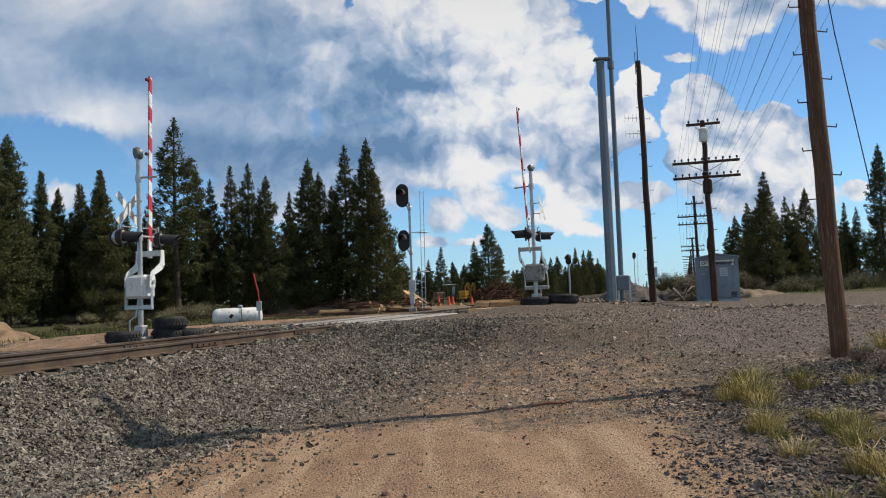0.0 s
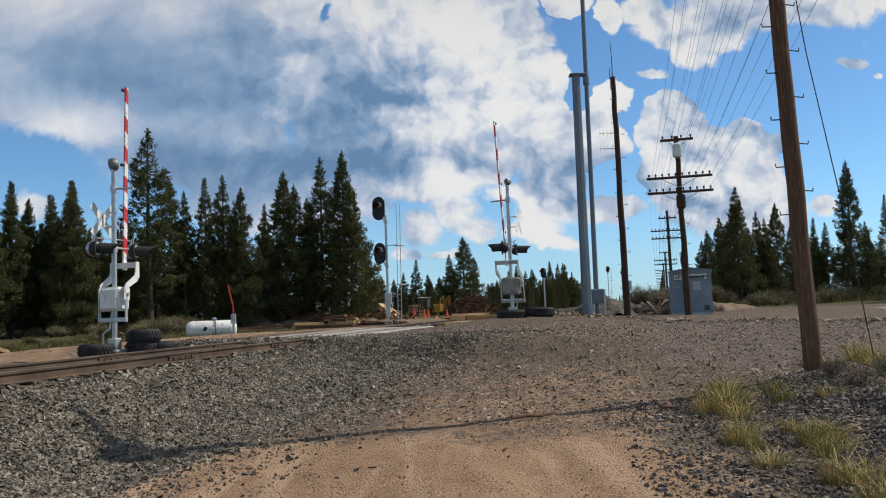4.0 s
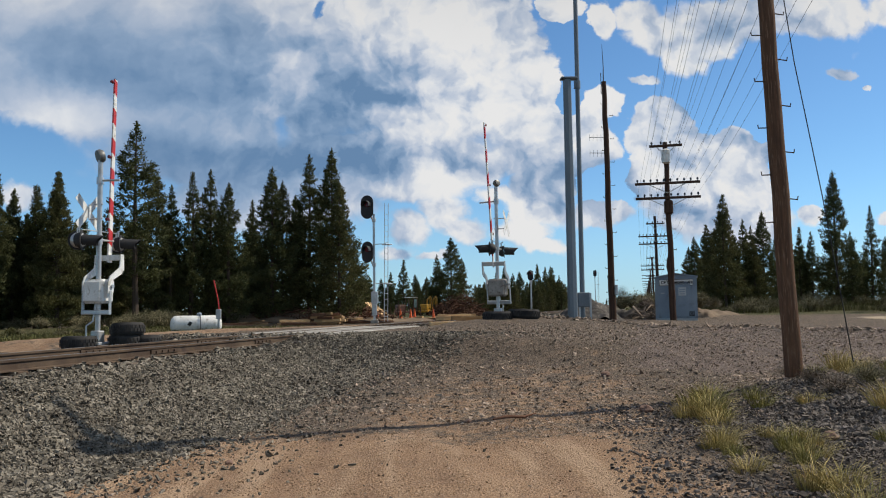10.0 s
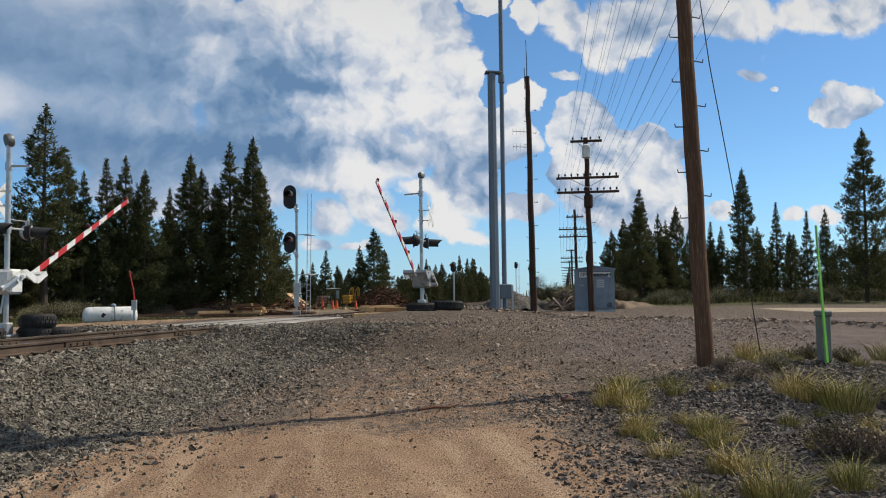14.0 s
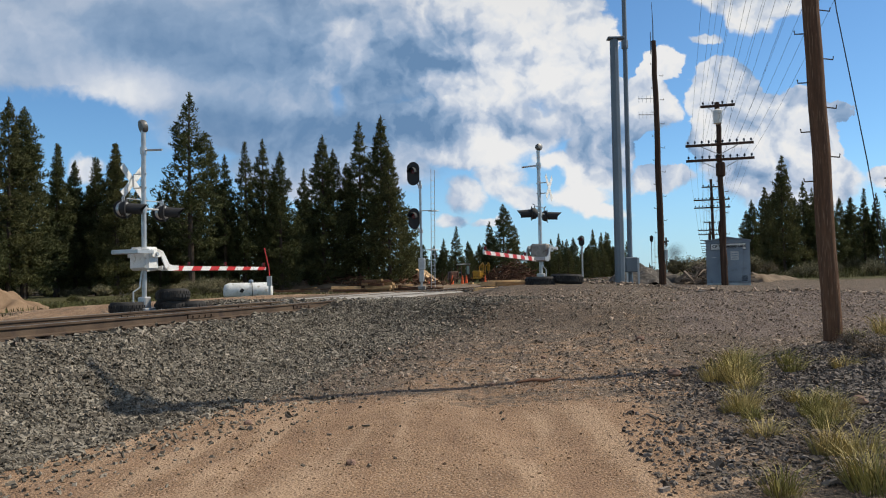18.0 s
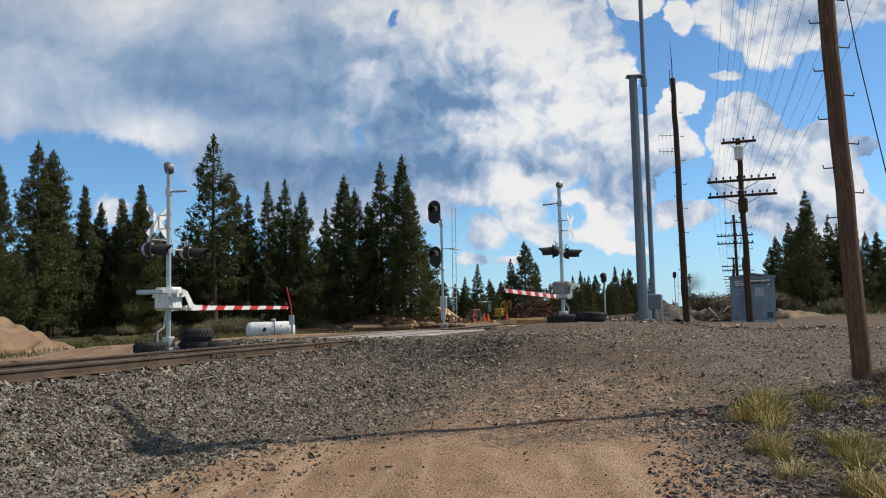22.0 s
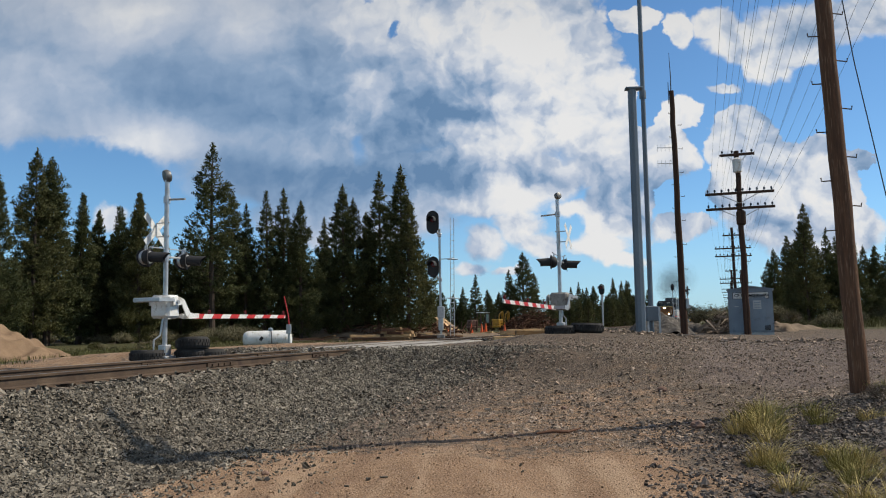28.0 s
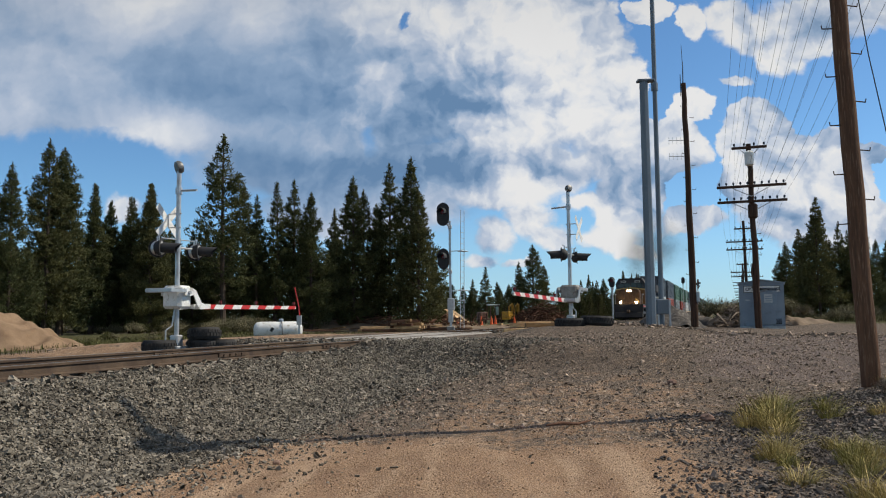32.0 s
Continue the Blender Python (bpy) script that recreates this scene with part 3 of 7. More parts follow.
def build_ground():
    xs = grid_axis(-3500, 3500, -16, 17, 0.22)
    ys = grid_axis(-400, 4500, 4, 40, 0.22)
    X, Y = np.meshgrid(xs, ys)
    Z = height(X, Y)
    V = np.stack([X, Y, Z], -1).reshape(-1, 3)
    nx, ny = len(xs), len(ys)
    i = (np.arange(ny - 1)[:, None] * nx + np.arange(nx - 1)[None, :]).ravel()
    me = big_mesh("ground", V, np.stack([i, i + 1, i + nx + 1, i + nx], 1))
    me.shade_smooth()
    x, y = V[:, 0], V[:, 1]
    s = (x - TRACK_X0) * TX + y * TY
    d = (x - TRACK_X0) * TY - y * TX
    dirt = (1 - smooth(9.2, 12.5, y + 0.25 * x)) * smooth(2.2, 3.6, d) * (1 - smooth(1.7, 3.4, x - 0.15 * (y - 7)))
    dirt = np.maximum(dirt, 0.52 * (1 - smooth(14, 25, y)) * smooth(3.5, 6, d) * (1 - smooth(2.5, 5, x - 0.15 * (y - 7))))
    dirt = np.maximum(dirt, 0.62 * (d < -3.2) * smooth(-12, -8.5, d) * (1 - smooth(40, 60, s)))
    ball = smooth(-5, -3.5, d) * (1 - smooth(2.6, 4.6 + 0.35 * np.maximum(0, s - 17), d)) * (1 - smooth(20.5, 25.5, s)) + smooth(33, 36, s) * (1 - smooth(3, 4.5, np.abs(d)))
    # the verge also takes the ballast's soil colour with its painted gap shade
    ball = np.maximum(ball, 0.56 * smooth(1.9, 3.6, x - 0.15 * (y - 7)) * (1 - smooth(12.5, 15, y)))
    road = smooth(19.5, 21, s) * (1 - smooth(29.5, 32, s)) * smooth(7, 12, d)
    sand = smooth(36.5, 38.5, s) * smooth(18.5, 22, d) * (1 - smooth(46, 52, s))
    grs = smooth(55, 62, s) * smooth(14, 20, d) + smooth(70, 100, s) * smooth(4, 8, np.abs(d)) + 0.9 * (1 - smooth(-11.5, -8.5, d)) * (1 - smooth(45, 60, s)) + np.exp(-((x - 8.6) / 2.6) ** 2 - ((y - 12.8) / 1.8) ** 2) * 0.35
    for nm, chans in (("zone", (dirt, ball, road)), ("cover", (sand, grs, 0 * grs))):
        at = me.attributes.new(nm, "FLOAT_COLOR", "POINT")
        c = np.ones((len(V), 4), np.float32)
        for k, a in enumerate(chans):
            c[:, k] = np.clip(a, 0, 1)
        at.data.foreach_set("color", c.ravel())
    me.materials.append(ground_material())
    return tagged(new("ground", me), "uneven ground of tan dirt, grey gravel and dry grass", "ground", kind="structure")


build_ground()

STONE_UNIT = np.array([(-1, -1, -1), (1, -1, -1), (1, 1, -1), (-1, 1, -1), (-1, -1, 1), (1, -1, 1), (1, 1, 1), (-1, 1, 1)], float) * 0.5
STONE_FACES = np.array([(4, 5, 6, 7), (0, 1, 5, 4), (1, 2, 6, 5), (2, 3, 7, 6), (3, 0, 4, 7)])


CHIP_FACES = np.array([(0, 1, 4), (1, 2, 4), (2, 3, 4), (3, 0, 4)])


def stones(name, xy, size, mat, label, seed, lift=0.42, chips=False):
    """Loose broken stones, one mesh, each an uneven block (or, as fine chips, a blunt wedge) turned at random and set into the ground."""
    rs = np.random.RandomState(seed)
    n = len(xy)
    v = STONE_UNIT[None] * rs.uniform(0.6, 1.3, (n, 1, 3)) * (1.35, 0.8, 0.5) + rs.uniform(-0.22, 0.22, (n, 8, 3)) * (1.2, 0.9, 0.5)
    v[:, 4:, :2] *= rs.uniform(0.5, 1.0, (n, 1, 1))
    q = rs.normal(size=(n, 4)) * (1, 0.28, 0.28, 1)
    q /= np.linalg.norm(q, axis=1, keepdims=True)
    w, x, y, z = q.T
    R = np.stack([1 - 2 * (y * y + z * z), 2 * (x * y - z * w), 2 * (x * z + y * w), 2 * (x * y + z * w), 1 - 2 * (x * x + z * z), 2 * (y * z - x * w), 2 * (x * z - y * w), 2 * (y * z + x * w), 1 - 2 * (x * x + y * y)], 1).reshape(n, 3, 3)
    sz = np.asarray(size)[:, None, None]
    v = np.einsum("nij,nkj->nki", R, v) * sz
    base = np.stack([xy[:, 0], xy[:, 1], height(xy[:, 0], xy[:, 1])], 1)
    base[:, 2] += sz[:, 0, 0] * (lift - 0.18)
    v = v + base[:, None]
    if chips:
        v = np.concatenate([v[:, :4], v[:, 4:].mean(1, keepdims=True) - (0, 0, 0.004)], 1)
        f = CHIP_FACES[None] + (np.arange(n) * 5)[:, None, None]
    else:
        f = STONE_FACES[None] + (np.arange(n) * 8)[:, None, None]
    me = big_mesh(name, v.reshape(-1, 3), f.reshape(-1, f.shape[2]))
    me.materials.append(mat)
    return tagged(new(name, me), label, "gravel", kind="stuff")


def st_to_xy(s, d):
    return np.stack([TRACK_X0 + s * TX + d * TY, s * TY - d * TX], 1)


M_BALLAST = material("crushed_basalt", (0.205, 0.183, 0.148), (0.132, 0.116, 0.094), 0.88, 0, 3, 30, 0, per="island", c3=(0.26, 0.225, 0.18), tone=(0.4, 1.55))
M_GRAVEL = material("mixed_road_gravel", (0.345, 0.268, 0.205), (0.235, 0.186, 0.145), 0.9, 0, 3, 30, 0, per="island", c3=(0.42, 0.34, 0.27), tone=(0.5, 1.5))
M_PEBBLE = material("brown_pebbles", (0.33, 0.22, 0.14), (0.24, 0.16, 0.105), 0.9, 0, 3, 30, 0, per="island", c3=(0.40, 0.30, 0.21), tone=(0.6, 1.4))
M_BASALT_DARK = material("dark_basalt_rock", (0.182, 0.158, 0.138), (0.115, 0.099, 0.087), 0.85, 0, 3, 30, 0, per="island", c3=(0.20, 0.165, 0.135), tone=(0.5, 1.4))


def build_stones():
    rs = np.random.RandomState(4)
    n = 120000
    s, d = rs.uniform(5, 24.5, n), 1.35 + 2.7 * rs.beta(1.1, 1.25, n)
    d = d + 0.45 * np.maximum(0, s - 18) * rs.uniform(0, 1, n) ** 2 + np.where(rs.uniform(0, 1, n) < 0.12, rs.exponential(0.6, n), 0)
    xy = st_to_xy(s, d)
    stones("ballast", xy, np.clip(rs.lognormal(math.log(0.029), 0.36, n), 0.015, 0.075), M_BALLAST, "grey-green crushed stone ballast along the track", 11)
    n = 5000
    s, d = rs.uniform(8, 24, n), rs.uniform(-4, 1.3, n)
    stones("ballast", st_to_xy(s, d), np.clip(rs.lognormal(math.log(0.058), 0.3, n), 0.03, 0.1), M_BALLAST, "grey crushed stone ballast between and beyond the rails", 12)
    n = 3500
    s, d = rs.uniform(33, 75, n), rs.uniform(-3, 4.5, n)
    stones("ballast", st_to_xy(s, d), rs.uniform(0.05, 0.12, n), M_BALLAST, "grey crushed stone ballast beyond the road", 15)
    # loose gravel on the approach
    n = 105000
    x, y = rs.uniform(-6, 13, n), 7 + 18.5 * rs.beta(1.2, 1.3, n)
    dd = (x - TRACK_X0) * TY - y * TX
    keep = (dd > 3.2) & (np.abs(x) < 0.62 * y + 0.5) & (rs.uniform(0, 1, n) < 0.02 + 0.98 * smooth(9.5, 13.5, y + 0.25 * x + 0.8 * waves(x, y, 1.1, 8)))
    xy = np.stack([x, y], 1)[keep]
    stones("gravel", xy, np.clip(rs.lognormal(math.log(0.020), 0.50, len(xy)), 0.008, 0.085) * (0.6 + 0.4 * smooth(9.5, 13.5, xy[:, 1] + 0.25 * xy[:, 0])), M_GRAVEL, "loose brown-grey gravel on the dirt approach", 13, 0.46, True)
    # fine pebbles trodden into the dirt
    n = 42000
    x, y = rs.uniform(-6.5, 4.2, n), rs.uniform(6.0, 12.5, n)
    dd = (x - TRACK_X0) * TY - y * TX
    keep = (dd > 3.0) & (np.abs(x) < 0.62 * y + 0.4) & (waves(x, y, 1.4, 41) + rs.normal(0, 0.6, n) > -0.3)
    xy = np.stack([x, y], 1)[keep]
    stones("pebbles", xy, np.clip(rs.lognormal(math.log(0.010), 0.35, len(xy)), 0.006, 0.026), M_PEBBLE, "fine brown pebbles trodden into the dirt", 19, 0.42, True)
    # windrow of bigger stones at the edge of the crossing road
    n = 1300
    k, o = rs.uniform(-1.5, 15, n), rs.normal(0, 0.22, n)
    stones("gravel", np.stack([4.3 + 0.79 * k + 0.61 * o, 29.2 - 0.61 * k + 0.79 * o], 1), np.clip(rs.lognormal(math.log(0.055), 0.4, n), 0.025, 0.16), M_GRAVEL, "row of loose stones pushed to the edge of the road", 14)
    # dark broken rock on the mound
    n = 64000
    xx, yy = rs.uniform(2.0, 11, n), rs.uniform(6.2, 13.2, n)
    kp = (xx - 0.15 * (yy - 7) > 1.8 + 3.6 * rs.uniform(0, 1, n) ** 1.3) & (xx < 0.68 * yy + 1.4) & (waves(xx, yy, 1.3, 77) + rs.normal(0, 0.35, n) > -0.55)
    flat = np.stack([xx, yy], 1)[kp]
    stones("broken_rock", flat, np.clip(rs.lognormal(math.log(0.024), 0.4, len(flat)), 0.012, 0.065), M_BASALT_DARK, "flaky dark basalt scattered on the verge", 18)
    n = 16000
    a, r = rs.uniform(0, 6.283, n), np.abs(rs.normal(0, 1, n))
    k = rs.randint(0, 4, n)
    cx, cy = np.array([6.4, 8.3, 5.7, 7.4])[k], np.array([11.4, 11.4, 9.9, 9.4])[k]
    xy = np.stack([cx + 0.75 * r * np.cos(a), cy + 0.6 * r * np.sin(a)], 1)
    stones("broken_rock", xy, np.clip(rs.lognormal(math.log(0.031), 0.38, n), 0.015, 0.085), M_BASALT_DARK, "dark broken basalt heaped on the mound", 16)


build_stones()

# ---- the railway ----
def rail_profile():
    return [(-0.07, 0), (0.07, 0), (0.07, 0.012), (0.012, 0.03), (0.009, 0.125), (0.034, 0.135), (0.036, 0.165), (0.026, 0.172), (-0.026, 0.172), (-0.036, 0.165), (-0.034, 0.135), (-0.009, 0.125), (-0.012, 0.03), (-0.07, 0.012)]


def build_track():
    prof = rail_profile()
    n = len(prof)
    for side in (-0.753, 0.753):
        lengths = [-40, 700]
        sh, head = Shape(), Shape()
        vs = [track(s, side + x, RAIL_Z - 0.172 + z) for s in lengths for x, z in prof]
        fs = [(k, (k + 1) % n, n + (k + 1) % n, n + k) for k in range(n)]
        sh.add(vs, fs)
        rail = tagged(new("rail", sh.mesh("rail")), "rusty steel rail with a worn bright head", "rail", "rails of the track", "structure")
        rail.data.materials.append(M_RUST)
        head.add([track(s, side + x, RAIL_Z + z) for s in lengths for x, z in ((-0.024, -0.002), (0.024, -0.002), (0.024, 0.003), (-0.024, 0.003))],
                 [(0, 1, 5, 4), (1, 2, 6, 5), (2, 3, 7, 6), (3, 0, 4, 7)])
        part("rail_head", head, M_RAIL_HEAD, rail, "worn bright running surface")
        # joint bars and bolts where the rails meet
        for s in (9.2, 16.4, 20.6):
            j = Shape()
            for f in (-1, 1):
                j.box(track(s, side + f * 0.022, RAIL_Z - 0.09), (0.028, 0.9, 0.075), pose(0, 0, 0, 0, 0, TRACK_TURN))
                for k in (-0.3, -0.1, 0.1, 0.3):
                    j.box(track(s + k, side + f * 0.045, RAIL_Z - 0.09), (0.03, 0.035, 0.035), pose(0, 0, 0, 0, 0, TRACK_TURN))
            part("joint_bar", j, M_RUST, rail)
    tie_sh = Shape().box((0, 0, 0), (2.6, 0.23, 0.18), None, 0.015)
    tie_me = tie_sh.mesh("tie")
    tie_me.materials.append(M_TIE)
    plate_me = Shape().box((-0.753, 0, 0.1), (0.34, 0.19, 0.022)).box((0.753, 0, 0.1), (0.34, 0.19, 0.022)).mesh("tie_plate")
    plate_me.materials.append(M_RUST)
    rs = random.Random(2)
    ties = tagged(new("track_ties"), "dark creosoted timber ties under the rails", "railway ties", kind="structure")
    for i in range(150):
        s = 3 + i * 0.53
        t = new("tie", tie_me)
        t.parent = ties
        c = track(s, rs.uniform(-0.05, 0.05), RAIL_Z - 0.172 - 0.02 - 0.09)
        t.matrix_local = pose(*c, 0, 0, TRACK_TURN + rs.uniform(-1, 1))
        if s < 34:
            p = new("tie_plate", plate_me)
            p.parent = t
    far = Shape()
    for i in range(500):
        far.box(track(82.5 + i * 0.53, 0, RAIL_Z - 0.28), (2.6, 0.23, 0.18), pose(0, 0, 0, 0, 0, TRACK_TURN))
    tagged(part("ties_far", far, M_TIE), "dark timber ties far down the track", "railway ties", kind="stuff")
    # concrete crossing panels between and beside the rails
    pan = tagged(new("crossing_panels"), "grey concrete road panels set between the rails", "level crossing", kind="structure")
    for k in range(4):
        s = 23.4 + k * 2.15
        for d, w in ((0, 1.30), (1.22, 0.78), (-1.22, 0.78)):
            part("panel", Shape().box(track(s + 1.07, d, RAIL_Z - 0.06), (w, 2.12, 0.10), pose(0, 0, 0, 0, 0, TRACK_TURN), 0.02), M_CONCRETE, pan)


build_track()

# ---- crossing gates ----
ARM_TURN = 68.0      # the lowered arm's way, degrees from +x


def hood_light(parent, silver):
    """One flasher facing -y: lamp bowl behind, round target, lens, long tube hood."""
    t = part("flasher", Shape().lathe([(0.04, 0.20), (0.13, 0.185), (0.185, 0.12), (0.20, 0.05), (0.20, 0.0)], pose(0, 0, 0, -90), 18), M_SILVER if silver else M_BLACK, parent, "silver lamp housing" if silver else "black lamp housing", True)
    part("background", Shape().lathe([(0.15, 0), (0.25, 0), (0.25, 0.012), (0.15, 0.012)], pose(0, -0.005, 0, 90), 22, True), M_BLACK, t, "round black target")
    vs, fs = [], []
    n, L = 18, 0.52
    for k in range(n + 1):
        a = math.pi * (-0.32 + 1.64 * k / n)
        for rr in (0.150, 0.142):
            reach = L * (0.72 + 0.28 * max(0.0, math.sin(a)))
            vs += [(rr * math.cos(a), -0.01, rr * math.sin(a)), (rr * 0.92 * math.cos(a), -reach, rr * 0.92 * math.sin(a) - 0.02)]
    for k in range(n):
        i = 4 * k
        fs += [(i, i + 1, i + 5, i + 4), (i + 2, i + 6, i + 7, i + 3), (i + 1, i + 3, i + 7, i + 5)]
    part("hood", Shape().add(vs, fs), M_BLACK, t, "long black tube visor")
    part("lens", Shape().lathe([(0.14, 0.0), (0.12, 0.02), (0.05, 0.035)], pose(0, -0.012, 0, 90), 16), M_LENS, t, "dark red lens", True)
    part("hanger", Shape().tube([(0, 0.10, 0.18), (0, 0.10, 0.30), (0, 0.03, 0.34)], 0.018, 6), M_SILVER, t, "bent hanger")
    return t


PIVOT = 1.50
M_BELL = material("dull_grey_bell", (0.16, 0.16, 0.155), (0.11, 0.11, 0.108), 0.5, 0.4, 6, 50, 0.05)
M_CASE_WORN = material("weathered_grey_case", (0.33, 0.31, 0.28), (0.22, 0.20, 0.18), 0.7, 0.1, 4, 40, 0.1, c3=(0.14, 0.11, 0.09))


def crossing_gate(name, base, turn, label, arm_len, top, case_mat, case_label, drop=0.0, lights=2.72, bell_turn=60, bell_r=1.0, lamps=()):
    g = thing(name, base @ pose(0, 0, 0, 0, 0, turn), label, "crossing gate", "gates of the level crossing")
    part("mast", Shape().tube([(0, 0, 0.25), (0, 0, top)], 0.064, 14), M_SILVER, g, "aluminium mast", True)
    part("base", Shape().box((0, 0, 0.04), (0.5, 0.5, 0.08), None, 0.02).box((0, 0, 0.22), (0.26, 0.26, 0.30), None, 0.03), M_SILVER, g, "cast junction box base")
    part("conduit", Shape().tube([(-0.3, 0.1, 0.05), (-0.3, 0.1, 0.5), (-0.12, 0.05, 0.62), (-0.06, 0, 1.2)], 0.022, 8), M_STEEL, g)
    part("bell", Shape().lathe([(0.05 * bell_r, -0.07), (0.17 * bell_r, -0.06), (0.185 * bell_r, 0.02), (0.15 * bell_r, 0.09), (0.03, 0.11)], pose(0, 0.02, top + 0.12, 75, 0, bell_turn), 20).tube([(0, 0, top - 0.02), (0, 0, top + 0.05)], 0.04, 8), M_BELL, g, "round dark grey warning bell", True)
    br = Shape().tube([(0, 0.05, top - 0.52), (0, -0.62, top - 0.55)], 0.030, 8).tube([(0, 0.0, top - 0.44), (0, 0.0, top - 0.62)], 0.09, 12)
    part("sign_bracket", br, M_SILVER, g, "bare side bracket")
    cb = part("crossbuck", Shape().tube([(0, -0.1, top - 1.15), (0, 0.34, top - 1.15), (0, 0.34, top - 1.52), (0, -0.1, top - 1.52)], 0.02, 8), M_SILVER, g, "crossbuck bracket")
    for a in (45, -45):
        part("blade", Shape().box((0, 0.36 + (0.012 if a > 0 else 0), top - 1.33), (1.1, 0.008, 0.19), pose(0, 0, 0, 0, a, 0)), M_WHITE, cb, "white crossbuck blade")
    la = part("light_arm", Shape().tube([(-0.78, 0, lights), (0.78, 0, lights)], 0.028, 8).tube([(-0.62, 0, lights), (-0.62, 0, lights + 0.22), (0.62, 0, lights + 0.22), (0.62, 0, lights)], 0.014, 6).lathe([(0.085, lights - 0.12), (0.085, lights + 0.14)], None, 12), M_SILVER, g, "light crossarm")
    for x, turned, silver in lamps:
        hood_light(g, silver).matrix_local = pose(x, 0, lights - 0.06, 0, 0, turned) @ pose(0, -0.06, 0)
    # mechanism case on the side of the mast
    mech = part("mechanism", Shape().box((0, 0.0, 1.38 - drop), (0.46, 0.62, 0.62), None, 0.06), case_mat, g, case_label)
    part("case_door", Shape().box((-0.245, 0.0, 1.38 - drop), (0.03, 0.5, 0.5), None, 0.012).box((-0.265, 0.18, 1.38 - drop), (0.02, 0.03, 0.14)), case_mat, mech, "case cover with latch")
    part("pivot_shaft", Shape().tube([(0, -0.46, PIVOT - drop), (0, 0.46, PIVOT - drop)], 0.05, 12), M_STEEL, mech, "", True)
    arm = new("gate_arm")
    arm.parent = g
    arm.empty_display_size = 0.2
    arm.matrix_local = pose(0, 0, PIVOT - drop)
    sp = Shape()
    for y in (-0.4, 0.4):
        sp.prism([(-0.16, 0.12), (0.10, 0.13), (0.26, 0.07), (0.38, -0.10), (0.50, -0.27), (0.62, -0.30), (0.86, -0.30), (0.86, -0.43), (0.46, -0.45), (0.34, -0.36), (0.18, -0.06), (0.06, -0.09), (-0.16, -0.08)], 0.03, pose(0, y, 0))
    sp.box((0.78, 0, -0.365), (0.14, 0.80, 0.11))
    part("arm_bracket", sp, M_WHITE if case_mat is M_WHITE else M_STEEL, arm, "S-shaped arm bracket")
    cw = Shape()
    for y in (-0.42, 0.42):
        cw.box((-0.42, y, 0.05), (0.6, 0.025, 0.08))
    cw.box((-0.66, 0, 0.05), (0.12, 0.88, 0.12), None, 0.02)
    part("counterweight", cw, M_STEEL, arm, "grey counterweight arms")
    x, k = 0.66, 0
    while x < arm_len - 0.01:
        L = min(0.406, arm_len - x)
        w0 = 0.072 - 0.022 * (x / arm_len)
        w1 = 0.072 - 0.022 * ((x + L) / arm_len)
        lean = 0.10
        pts = [(x, -w0), (x + L, -w1), (x + L + lean, w1), (x + lean, w0)]
        if k == 0:
            pts[3] = (x, w0)
        if x + L >= arm_len - 0.01:
            pts[2] = (x + L, w1)
        part("stripe", Shape().prism([(px, pz - 0.37) for px, pz in pts], 0.045), M_RED if k % 2 else M_WHITE, arm, "red reflective stripe" if k % 2 else "white stripe")
        x += L
        k += 1
    for lx in (arm_len - 0.08, arm_len * 0.62, arm_len * 0.32):
        part("arm_lamp", Shape().box((lx, 0, -0.28), (0.07, 0.07, 0.05), None, 0.01).lathe([(0.045, -0.02), (0.045, 0.03), (0.03, 0.045)], pose(lx, 0, -0.235), 10), M_LENS, arm, "small red arm lamp")
    return g, arm


LEFT_Z, RIGHT_Z = 0.74, 1.16
gate_far, arm_far = crossing_gate("crossing_gate", pose(-8.0, 21.05, LEFT_Z), ARM_TURN + 2, "silver crossing gate mast with bell, crossbuck and flashers beyond the track", 5.6, 4.80, M_WHITE, "white gate mechanism case", lamps=((-0.72, 28, False), (0.72, 28, False), (-0.72, 143, True), (0.72, 143, True)))
gate_near, arm_near = crossing_gate("crossing_gate", pose(3.22, 28.3, RIGHT_Z), ARM_TURN + 180, "silver crossing gate with bell, crossbuck and flashers beside gravel road", 5.7, 4.72, M_CASE_WORN, "weathered grey gate mechanism case", 0.28, 2.5, 150, 0.7, ((0.72, 25, False), (-0.72, 195, False)))


# ---- tyres ----
def tyre(m, r=0.55, w=0.32, label="worn black truck tyre lying on the ground"):
    t = thing("tyre", m, label, "tyre", "old tyres round the gate masts")
    prof = [(r * 0.56, 0.03), (r * 0.62, 0.0), (r * 0.9, 0.0), (r, w * 0.2), (r, w * 0.8), (r * 0.9, w), (r * 0.62, w), (r * 0.56, w - 0.03), (r * 0.60, w * 0.8), (r * 0.80, w * 0.7), (r * 0.80, w * 0.3), (r * 0.60, w * 0.2)]
    part("carcass", Shape().lathe(prof, None, 28, True), M_RUBBER, t, "", True)
    tr = Shape()
    for k in range(28):
        a = 2 * math.pi * k / 28
        for zz, of in ((w * 0.35, 0), (w * 0.65, 0.5)):
            b = a + of * 2 * math.pi / 28
            tr.box((math.cos(b) * (r + 0.004), math.sin(b) * (r + 0.004), zz), (0.03, 0.075, w * 0.24), pose(0, 0, 0, 0, 0, math.degrees(b)))
    part("tread", tr, M_RUBBER, t)
    return t


